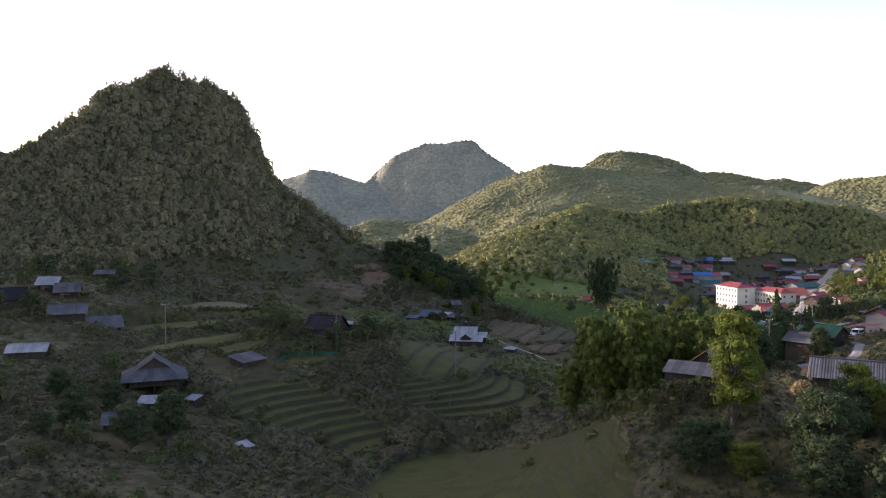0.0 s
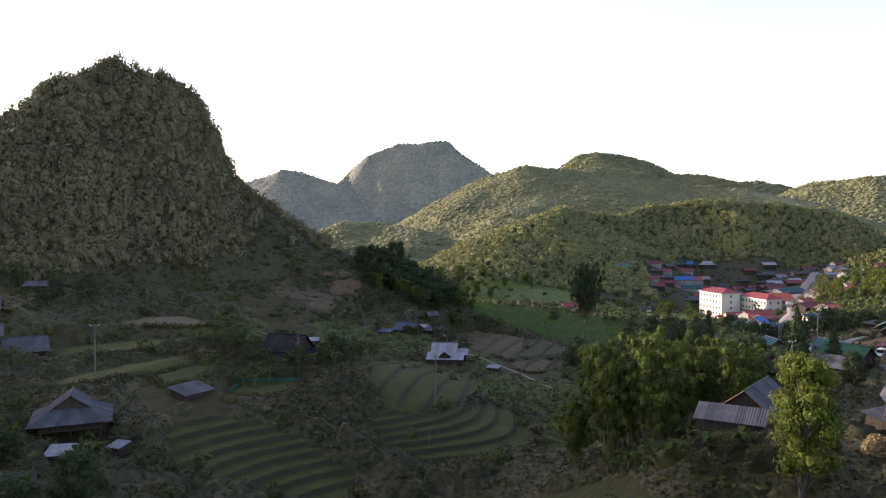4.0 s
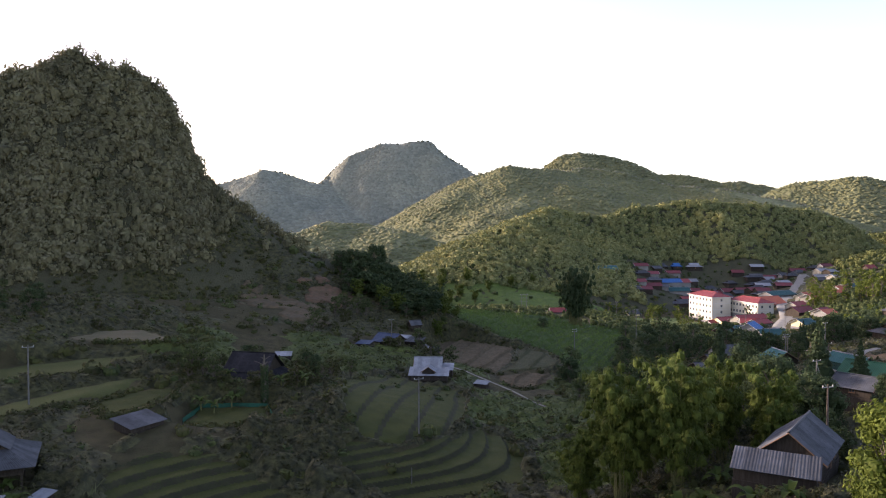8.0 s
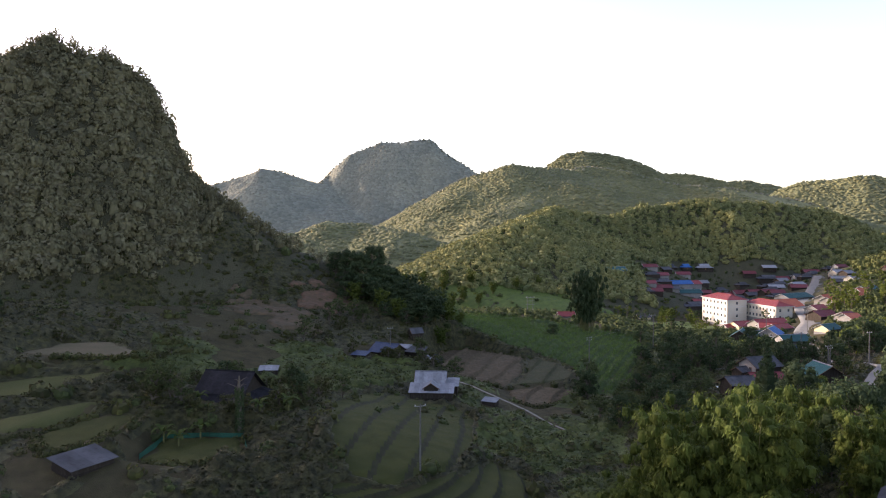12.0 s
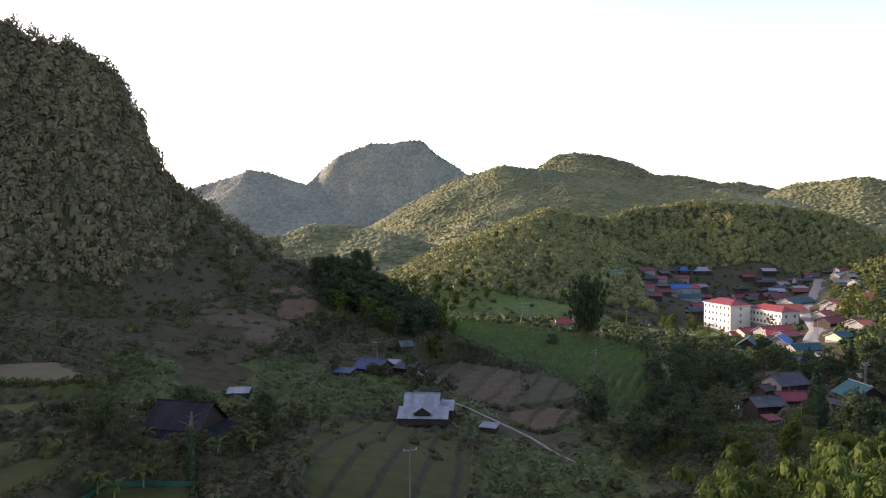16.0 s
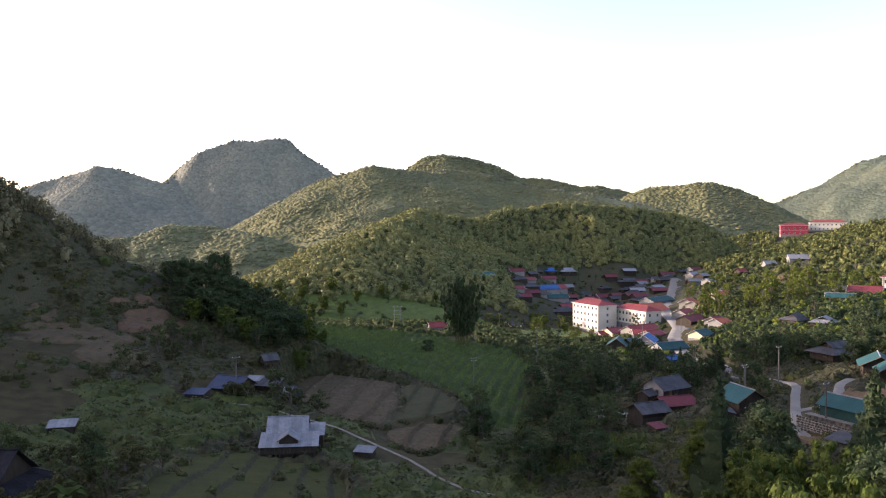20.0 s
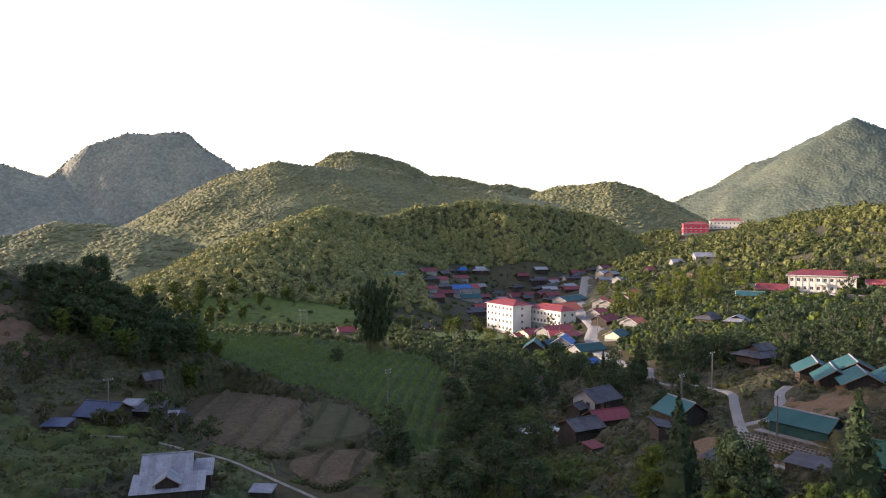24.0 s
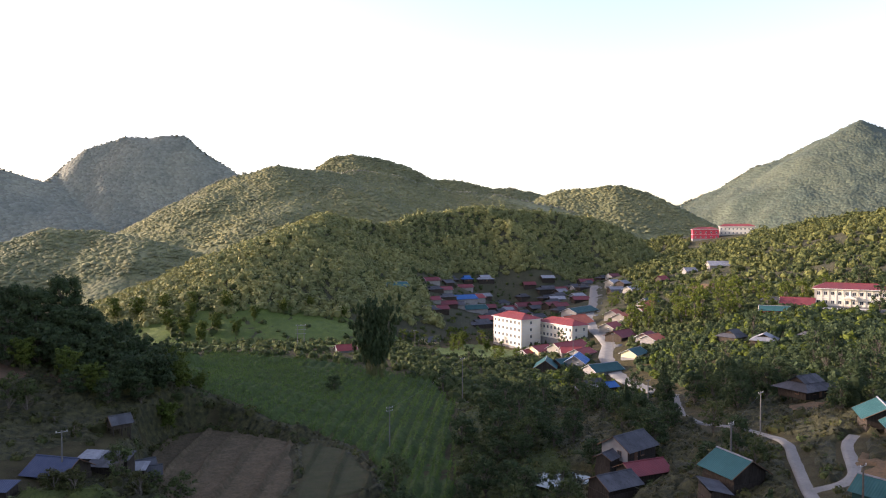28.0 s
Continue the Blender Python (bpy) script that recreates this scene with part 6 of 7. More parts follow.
TOWN += [
    ("slope_house", "pale-roofed house on the wooded slope", 352, 560, -20, 15, 9, 3, 2.6, ROOF_PALE, CREAMWASH), ("slope_house", "small pale-roofed house on the slope", 335, 570, -10, 8, 7, 3, 2, ROOF_PALE, GRAYWASH),
    ("slope_house", "red-roofed hut on the slope", 312, 570, 10, 7, 6, 3, 2, ROOF_RED, PLANK), ("slope_house", "white-roofed house below the wood", 288, 570, 20, 11, 8, 3, 2, ROOF_PALE, CREAMWASH),
    ("slope_house", "teal-roofed house by the earth cut", 268, 520, 25, 13, 8, 3.2, 2, ROOF_TEAL, GRAYWASH),
    ("slope_house", "orange-roofed house by the earth cut", 257, 506, 20, 12, 8, 3.2, 2, ROOF_ORANGE, CREAMWASH), ("slope_house", "low orange roofs by the street", 243, 490, 20, 9, 7, 3.0, 1.8, ROOF_ORANGE, CREAMWASH),
    ("bungalow", "cream bungalow beside the school", 303, 372, -45, 9, 7, 3.4, 1.6, ROOF_RED, CREAMWASH), ("cottage", "low dark-roofed cottage by the road", 228, 352, 30, 10, 7, 2.6, 2, ROOF_GRAY, PLANK),
]
infill = random.Random(12)
for k in range(120):      # low houses packed behind the office and along the street
    x, y = (infill.uniform(138, 222), infill.uniform(548, 655)) if k < 60 else (infill.uniform(225, 325), infill.uniform(575, 676))
    if not inside(TOWN_FLOOR, np.array([x]), np.array([y]))[0]:
        continue
    if min(math.hypot(x - q[2], y - q[3]) for q in TOWN) > 9.5 and edge_dist(ROADS["town_street"][1], np.array([x]), np.array([y]))[0] > 9:
        roof, word = infill.choice(((ROOF_GRAY, "gray"), (ROOF_GRAY, "gray"), (ROOF_GRAY, "gray"), (ROOF_PALE, "pale"), (ROOF_MAROON, "maroon"), (ROOF_MAROON, "maroon")))
        TOWN.append(("town_house", "low " + word + "-roofed house packed among others", x, y, infill.uniform(-10, 25), infill.uniform(8, 13), infill.uniform(6, 8), 2.6, 1.7, roof, infill.choice((PLANK, PLANK, GRAYWASH))))
for name, lab, x, y, yaw, L, W, wall, rise, roof, walls in TOWN:
    house(name, lab, x, y, yaw, L, W, max(1.8, wall * 0.62), rise, roof, walls, "skirt" if name in ("cottage", "hillfoot_house") or roof is ROOF_GRAY and L > 9 else "gable", 0.9, top=11.5 if name == "hillfoot_house" else None, windows=(1 if name == "town_house" else 2) if L < 15 else 4, pitch=0.5, trim=TRIM if walls is not PLANK else WOOD_TRIM)
block("red_hall", "far bright red hall on the ridge", 528, 800, -30, 27, 15, 2, at_z(528, 800) - 0.5, ROOF_RED, REDWASH, 5, 1, 5)
block("ridge_school", "far white building with red roof on the ridge", 562, 790, -36, 36, 12, 2, at_z(562, 790) - 0.5, ROOF_RED, WHITEWASH, 9, 1, 4.5)
patch("cut_earth_bank", 304, 520, 16, 4.5, -62, ORANGE_SOIL, "bare orange earth cut above the town", lift=1.2)
patch("cut_earth_hilltop", 500, 470, 40, 14, -60, ORANGE_SOIL, "bare orange clearing high on the slope", lift=5)
patch("school_yard", 277, 383, 22, 7, -48, CONCRETE, "pale paved school yard", lift=0.4)



def bank_groves(x, y, z):        # open before the houses on the slope
    d = np.min([np.hypot((x - q[2] + 6) / 13, (y - q[3] + 12) / 17) for q in TOWN if q[2] > 225], axis=0)
    d = np.minimum(d, np.hypot((x - 282) / 34, (y - 374) / 24))
    d = np.minimum(d, np.minimum(edge_dist([(528, 800), (455, 715)], x, y) / 17, edge_dist([(562, 790), (490, 705)], x, y) / 17))
    d = np.minimum(d, edge_dist([(310, 525), (290, 480)], x, y) / 12)
    d = np.minimum(d, edge_dist([(500, 470), (455, 430)], x, y) / 15)
    return ~inside(TOWN_FLOOR, x, y) * smoothstep(0.8, 1.1, d) * (0.25 + 1.1 * smoothstep(-0.35, 0.2, fbm(x, y, 60, 2, 71)))


forest("bank_woodland", "hill_bank", (225, 600, 240, 880), 22000, (1.9, 3.8), HILL_CLUMPS, LEAF_BANK, "sunlit wood on the slope above the school", 6, ahead=1e9, over=2, thin=bank_groves)

# low retaining wall along the school yard
yard = thing("yard_wall", "pale low retaining wall along the school yard", "wall", at=pose(277, 380.2, 9.4, 0, 0, -48.5))
obj_np("core", *box(-22, 22, -0.4, 0.4, -2.0, 2.9), CONCRETE, False, yard)
obj_np("coping", *box(-22.15, 22.15, -0.5, 0.5, 2.9, 3.08), TRIM, False, yard)
for k in range(12):
    obj_np("buttress", *box(-21 + k * 3.8, -20.5 + k * 3.8, -0.75, -0.4, -2.0, 2.6), CONCRETE, False, yard)

# ---- undergrowth, hedges, crops ----
SITES += [(78, 211, 8), (102, 209, 11), (118, 217, 7), (134, 262, 8), (-41, 309, 9), (277, 382, 12), (304, 520, 10)]      # bare earth
def clear_of(x, y, margin=0.0):
    ok = np.ones(len(x), bool)
    for sx, sy, r in SITES:
        ok &= np.hypot(x - sx, y - sy) > r * 0.8 + margin
    for w, line in ROADS.values():
        ok &= edge_dist(line, x, y) > w / 2 + (2.6 if w > 7 else 0.9) + margin
    for z, poly in FIELDS.values():
        ok &= ~inside(poly, x, y)
    pxx, pyy, rx_, ry_, _ = POND_AT
    ok &= np.hypot(x - 90.5, y - 182) > 4
    ok &= edge_dist([(128, 292), (116, 274), (106, 256)], x, y) > 3.2      # open verge below the bend
    return ok & (np.hypot((x - pxx) / rx_, (y - pyy) / ry_) > 1.3)


LAWN = [(104, 446), (134, 436), (158, 446), (160, 478), (156, 505), (140, 512), (116, 486)]      # mown slope below the office
MAIZE = [(4, 447), (32, 422), (57, 398), (80, 372), (74, 330), (60, 292), (47, 251), (37.5, 249), (36.5, 285), (24, 300), (8, 314), (-4, 330)]
rng = np.random.default_rng(77)


def open_ground(x, y):
    """0 on grassy open slopes and terraces, 1 in thickets."""
    d = 0.55 + 0.75 * fbm(x, y, 26, 3, 21)
    d = np.where((x > 12) & (y < 125), d + 0.5, d)                                    # wooded near slope
    for poly, _ in TERRACES:
        d = np.where(inside(poly, x, y), 0.015, d)
    d = np.where((x > -45) & (x < 60) & (y > 195) & (y < 300), d + 0.15, d)          # weeds round the white-roofed house
    d = d * (1 - 0.6 * smoothstep(-30, -48, x) * smoothstep(226, 244, y))             # grazed slope under the karst hill
    d = np.where((x > 30) & (x < 150) & (y > 140) & (y < 340), d + 0.35, d)           # thicket below the road
    d = np.where((x < -25) & (y < 130), d + 0.35, d)                                  # thicket on the near left
    return np.where(inside(MAIZE, x, y), 0, d)


BELTS = [([(-36, 161), (-33, 156), (-25, 149.5), (-15, 142.5), (-4, 139.5), (6, 142), (15, 148)], 2.6), ([(4.5, 214), (3.8, 196), (2.5, 181), (-0.5, 169)], 1.2), ([(-24, 160), (-21.5, 167), (-25, 180), (-27, 196)], 1.8),
         ([(-51, 146), (-49, 158)], 1.5), ([(14, 172), (14, 160), (16, 150)], 2.0), ([(-33, 112), (-44, 122), (-52, 136)], 2.0), ([(-13, 84), (-20, 104), (-17, 127), (-7, 135.5), (6, 133), (16, 124)], 1.6)]


def thicket(x, y):
    """Height of the low tangle of weeds and bushes over the ground."""
    d = open_ground(x, y)
    t = smoothstep(0.05, 0.75, d)
    for line, w in BELTS:
        t = np.maximum(t, 1.3 * (1 - smoothstep(0.4, 1.0, edge_dist(line, x, y) / w)))
    billow = 0.15 + 1.25 * np.abs(vnoise(x, y, 3.1, 61)) ** 0.8 + 0.4 * np.abs(vnoise(x, y, 1.5, 62))
    return t * billow * (0.7 + 0.7 * (fbm(x, y, 11, 2, 63) > 0.1)) * clear_of(x, y, 0.2)


def thicket_sheet(x0, x1, y0, y1, step):
    xs, ys = np.arange(x0, x1, step), np.arange(y0, y1, step)
    A, B = np.meshgrid(xs, ys)
    h = thicket(A.ravel(), B.ravel())
    f = grid_faces(len(xs), len(ys))
    f = f[(h[f] > 0.12).any(1)]
    v = np.stack([A.ravel(), B.ravel(), terrain(A.ravel(), B.ravel()) - 0.12 + h], 1)
    used = np.unique(f)
    remap = np.zeros(len(v), int)
    remap[used] = np.arange(len(used))
    return v[used], remap[f]


def loose_leaves(n, x0, x1, y0, y1, size, seed):
    r3 = np.random.default_rng(seed)
    ax, ay = r3.uniform(x0, x1, n), r3.uniform(y0, y1, n)
    h = thicket(ax, ay)
    k = r3.random(n) < h * 1.3
    ax, ay, h = ax[k], ay[k], h[k]
    c = np.stack([ax, ay, terrain(ax, ay) - 0.08 + h * r3.uniform(0.85, 1.25, len(h))], 1)
    return leaf_faces(c, unit(r3.normal(size=c.shape) * 0.55 + (0, 0, 1)), size * r3.uniform(0.5, 1.5, len(c)), r3, 0.55)


LUSH_GROUND = [[(5, 213), (3, 182), (12, 174), (28, 188), (40, 211), (26, 204)], [(-72, 200), (-72, 240), (-52, 254), (-28, 264), (-12, 254), (-8, 240), (-14, 226), (-26, 214), (-30, 198), (-50, 194)], [(2, 222), (0, 248), (14, 251), (36, 247), (48, 234), (42, 212), (26, 203), (10, 212)],
               [(36, 246), (56, 236), (92, 296), (84, 336), (74, 330), (60, 292)], [(12, 150), (16, 176), (30, 186), (42, 176), (34, 156), (22, 146)]]


def growth(name, v, f, label):
    """Weeds on the ground, fresher green on the watered plots."""
    c = v[f[:, 0]]
    jx, jy = c[:, 0] + 4 * vnoise(c[:, 0], c[:, 1], 9, 81), c[:, 1] + 4 * vnoise(c[:, 0], c[:, 1], 9, 82)
    lush = np.any([inside(q, jx, jy) for q in LUSH_GROUND], axis=0)
    for sel, mat, word in ((~lush, WEEDS, ""), (lush, LUSH, "lush_")):
        used = np.unique(f[sel])
        remap = np.zeros(len(v), int)
        remap[used] = np.arange(len(used))
        tagged(obj_np(word + name, v[used], remap[f[sel]], mat, True), ("fresh green " if word else "") + label, "undergrowth", kind="stuff")


growth("low_growth", *join([thicket_sheet(-110, 140, 50, 215, 0.85), loose_leaves(150000, -85, 75, 60, 190, 0.27, 71), loose_leaves(130000, -110, 140, 150, 330, 0.34, 72)]), "tangled weeds and low bushes over the valley")
growth("far_low_growth", *thicket_sheet(-110, 150, 215, 335, 1.0), "low scrub on the farther valley floor")
x, y = rng.uniform(-150, 170, 26000), rng.uniform(42, 335, 26000)
ok = clear_of(x, y) & (rng.random(len(x)) < open_ground(x, y) * 0.5)
x, y = x[ok], y[ok]
rad = rng.uniform(0.6, 1.6, len(x)) * (1 + 0.5 * (rng.random(len(x)) > 0.85))
half = rng.random(len(x)) < 0.7
zz = terrain(x, y) - 0.15
stuff("undergrowth", np.stack([x, y, zz], 1)[half], rad[half], SHRUBS, LEAF_SHRUB, "tangled shrubs and tall weeds over the valley", "undergrowth", 31)
stuff("bright_undergrowth", np.stack([x, y, zz], 1)[~half], rad[~half] * 0.9, SHRUBS, LEAF, "fresh green bushes among the scrub", "undergrowth", 32)
GARDEN_CROWNS = [clump(2, 14, 0.34, 700 + k, 0.32, 0.85, 0.4) for k in range(10)]
# the wider valley floor and the gardens of the town
x, y = rng.uniform(-70, 420, 12500), rng.uniform(330, 760, 12500)
ok = clear_of(x, y, 0.5) & ~inside(MAIZE, x, y) & (rng.random(len(x)) < 0.55 + 0.5 * fbm(x, y, 50, 2, 8))
x, y = np.concatenate([x[ok], rng.uniform(140, 330, 2600), rng.uniform(80, 265, 3600)]), np.concatenate([y[ok], rng.uniform(235, 420, 2600), rng.uniform(325, 475, 3600)])
ok = clear_of(x, y, 0.5) & ~inside(LAWN, x, y) & ~inside(MAIZE, x, y)
x, y = x[ok], y[ok]
thin = inside(TOWN_FLOOR, x, y) & (rng.random(len(x)) < 0.15)
x, y = x[~thin], y[~thin]
low = inside(TOWN_FLOOR, x, y) | (np.hypot((x - 165) / 70, (y - 440) / 100) < 1)                                          # gardens kept low before the town
gp, gr = np.stack([x, y, terrain(x, y) - 0.4], 1), np.where(low, rng.uniform(0.8, 1.9, len(x)), rng.uniform(1.0, 2.6, len(x)))
# Shade and sun on this slope put into the colour: darker and yellow-green crowns.
grove = (y < 408 + 12 * fbm(x, y, 20, 2, 14)) & (x > 125)
stuff("town_gardens", gp[~grove], gr[~grove], GARDEN_CROWNS, LEAF, "garden trees and bushes between the houses", "undergrowth", 33)
sunny = grove & (rng.random(len(gp)) < 0.22)
stuff("sunlit_grove", gp[sunny], gr[sunny], GARDEN_CROWNS, LEAF_YELLOW, "yellow-green trees below the school, sun put into the leaf colour", "undergrowth", 37, (0.9, 1.4))
grove &= ~sunny
stuff("slope_grove", gp[grove], gr[grove] * 0.95, GARDEN_CROWNS, LEAF_DARK, "leafy trees on the slope below the school, shade put into darker leaves", "undergrowth", 36, (0.9, 1.4))
# hedges on the banks of the paddies and terraces
hp, hr = [], []
for key, keep in (("paddy_upper", (4, 5, 6, 7, 8)), ("paddy_middle", (3, 4, 5)), ("paddy_lower", (3, 4, 5, 6)), ("stubble_top", (3, 4, 5)), ("ploughed_large", (0, 1, 2, 3)), ("net_garden", (3, 4)), ("ploughed_small", (3, 4, 5))):
    fz, poly = FIELDS[key]
    for i in keep:
        a, b = poly[i], poly[(i + 1) % len(poly)]
        for s in np.arange(0, 1, 0.75 / math.dist(a, b)):
            hp.append((a[0] + (b[0] - a[0]) * s + rng.normal() * 0.35 + 0.9, a[1] + (b[1] - a[1]) * s + rng.normal() * 0.35 - 0.5, 0))
            hr.append(rng.uniform(0.6, 1.25))
hp = np.array(hp)
hp[:, 2] = terrain(hp[:, 0], hp[:, 1]) - 0.2
stuff("hedges", hp, hr, SHRUBS, LEAF_SHRUB, "dark overgrown hedges on the paddy banks", "hedge", 34)

# maize in rows
def blades(seed, n=4, h=1.9):
    r2 = np.random.default_rng(seed)
    vs, fs = [], []
    for k in range(n):
        a, l, z0 = r2.uniform(0, 6.28), r2.uniform(0.5, 0.9), h * r2.uniform(0.15, 0.75)
        d, s = np.array([math.cos(a), math.sin(a), 0]), np.array([-math.sin(a), math.cos(a), 0])
        pts = [np.array([0, 0, z0]), d * l * 0.5 + (0, 0, z0 + 0.35), d * l + (0, 0, z0 + 0.05)]
        for (p0, p1, w0, w1) in ((pts[0], pts[1], 0.03, 0.07), (pts[1], pts[2], 0.07, 0.01)):
            o = len(vs)
            vs += [p0 - s * w0, p0 + s * w0, p1 + s * w1, p1 - s * w1]
            fs.append((o, o + 1, o + 2, o + 3))
    o = len(vs)
    vs += [np.array(q) for q in ((-0.03, 0, 0), (0.03, 0, 0), (0.02, 0, h), (-0.02, 0, h))]
    fs.append((o, o + 1, o + 2, o + 3))
    return np.array(vs), np.array(fs)


def rows_in(poly, turn, gap, step, jitter, seed):
    r2 = np.random.default_rng(seed)
    u, v = np.meshgrid(np.arange(-120, 120, step), np.arange(-120, 120, gap))
    u = u + r2.normal(size=u.shape) * jitter
    v = v + r2.normal(size=u.shape) * jitter
    cx, cy = np.mean([p[0] for p in poly]), np.mean([p[1] for p in poly])
    c, s = math.cos(radians(turn)), math.sin(radians(turn))
    x, y = (cx + u * c - v * s).ravel(), (cy + u * s + v * c).ravel()
    k = inside(poly, x, y)
    return x[k], y[k]


x, y = rows_in(MAIZE, 68, 1.15, 0.8, 0.12, 1)
k = (np.abs(np.sin((y * math.cos(radians(68)) - x * math.sin(radians(68)) + 0.3 * vnoise(x, y, 9, 3)) * math.pi / 3.4)) > 0.5) & clear_of(x, y) & (fbm(x, y, 22, 2, 14) > -0.75)
x, y = x[k], y[k]
stuff("maize_field", np.stack([x, y, terrain(x, y)], 1), np.random.default_rng(2).uniform(0.7, 1.15, len(x)), [blades(k) for k in range(6)], LEAF_CORN, "rows of green maize on the gentle slope", "crop", 35)
for poly, turn, n, lab in (([(38, 212), (62, 214), (60, 232), (40, 230)], 20, 3, "pale green maize plot among the bushes"),):
    x, y = rows_in(poly, turn, 1.2, 0.7, 0.12, n)
    stuff("maize_plot", np.stack([x, y, terrain(x, y)], 1), np.random.default_rng(n).uniform(0.8, 1.2, len(x)), [blades(k + 9) for k in range(4)], LEAF_YELLOW, lab, "crop", 36)
def cover(name, poly, mat, label, category, step, relief=0.0, gap=1.7, turn=62, lift=0.08):
    """A sheet of growth over a stretch of ground, with a ragged edge and rows where it is sown."""
    xs, ys = np.arange(min(p[0] for p in poly) - 2, max(p[0] for p in poly) + 2, step), np.arange(min(p[1] for p in poly) - 2, max(p[1] for p in poly) + 2, step)
    A, B = np.meshgrid(xs, ys)
    A1, B1 = A.ravel(), B.ravel()
    ins = inside(poly, A1 + 1.5 * vnoise(A1, B1, 5, 2), B1 + 1.5 * vnoise(A1, B1, 5, 9)) & clear_of(A1, B1, -0.8)
    c, s_ = math.cos(radians(turn)), math.sin(radians(turn))
    rows_at = np.abs(np.sin((B1 * c - A1 * s_ + 0.3 * vnoise(A1, B1, 9, 3)) * math.pi / gap))
    rim = smoothstep(0.2, 2.0, edge_dist(poly, A1 + 1.5 * vnoise(A1, B1, 5, 2), B1 + 1.5 * vnoise(A1, B1, 5, 9), True))
    z = terrain(A1, B1) + (lift + relief * rows_at * (0.75 + 0.5 * fbm(A1, B1, 7, 2, 12)) + (0.1 + 0.3 * relief) * fbm(A1, B1, 2.5, 3, 8)) * rim - 0.35 * (1 - rim)
    f = grid_faces(len(xs), len(ys))
    f = f[ins[f].all(1)]
    v = np.stack([A1, B1, z], 1)
    used = np.unique(f)
    remap = np.zeros(len(v), int)
    remap[used] = np.arange(len(used))
    return tagged(obj_np(name, v[used], remap[f], mat, True), label, category, kind="stuff")


cover("maize_bed", MAIZE, CORN_ROWS, "green weedy ground between the maize rows", "crop", 0.6, 1.15, 3.4, 68)
cover("office_lawn", LAWN, MEADOW, "sunlit yellow-green slope below the office building", "grass", 1.4, 0.3, 4.0)
cover("hillfoot_grass", [(-44, 545), (-30, 500), (0, 470), (50, 462), (104, 470), (112, 520), (70, 548), (10, 552)], MEADOW, "sunlit grass at the foot of the wooded hill", "grass", 1.6, 0.3, 4.0)
cover("verge_grass", [(1, 226), (6, 237), (-6, 249), (-12, 247), (-10, 238), (-2, 236)], MEADOW, "fresh grass beside the footpath", "grass", 0.8, 0.1, 2.0)
# glades before the houses, where no tall tree stands
GLADES = [[(90, 215), (108, 236)], [(106, 236), (122, 300)], [(96, 205), (124, 262)], [(100, 420), (160, 500)], [(130, 330), (170, 430)], [(170, 322), (206, 363)], [(178, 318), (216, 350)], [(106, 233), (138, 265)], [(84, 192), (116, 218)], [(98, 206), (122, 228)], [(240, 340), (280, 382)], [(228, 346), (266, 390)], [(252, 336), (296, 372)], [(60, 214), (78, 242)], [(48, 108), (66, 138)], [(62, 120), (88, 178)], [(64, 205), (82, 228)]]


def open_view(x, y):
    return np.min([edge_dist(g, x, y) for g in GLADES], axis=0) > 6.5


# scattered single trees of the valley
spots = random.Random(9)
zones = (  # x0, x1, y0, y1, number, models, size range
    (30, 80, 205, 300, 42, DARK + BROAD, (0.6, 1.0)), (80, 135, 205, 300, 24, DARK + BROAD, (0.55, 0.9)), (98, 165, 165, 260, 20, DARK + CONES, (0.7, 1.05)),
    (-78, -36, 78, 128, 26, NEARDARK + SAPLING + BROAD, (0.45, 0.8)), (-60, -15, 150, 205, 14, SAPLING, (0.5, 0.9)), (-125, -97, 150, 235, 16, BROAD + DARK, (0.5, 0.85)), (-95, -60, 208, 240, 6, SAPLING, (0.5, 0.85)), (-56, -28, 176, 204, 12, SAPLING + BROAD, (0.5, 0.8)), (-30, -14, 254, 268, 7, SAPLING, (0.7, 1.1)),
    (-45, 15, 255, 300, 16, SAPLING + BROAD, (0.6, 0.85)), (23, 60, 62, 104, 26, NEARDARK + SAPLING, (0.45, 0.75)), (22, 34, 94, 106, 6, SAPLING, (0.6, 0.9)), (44, 66, 108, 135, 8, SAPLING + BROAD, (0.5, 0.8)),
    (60, 130, 110, 165, 14, NEARDARK + BROAD, (0.6, 0.95)), (110, 160, 235, 330, 20, DARK + CONES, (0.8, 1.2)), (-90, -30, 240, 320, 12, SAPLING, (0.5, 0.9)))
for x0, x1, y0, y1, n, models, sz in zones:
    done = 0
    for _ in range(n * 12):
        if done >= n:
            break
        ax, ay = spots.uniform(x0, x1), spots.uniform(y0, y1)
        xa, ya = np.array([ax]), np.array([ay])
        if clear_of(xa, ya, 1.0)[0] and open_view(xa, ya)[0] and open_ground(xa, ya)[0] > 0.3 and not (72 < ax < 98 and 186 < ay < 222):
            plant(models, ax, ay, spots.uniform(*sz), spots.uniform(0.85, 1.1), spots)
            done += 1
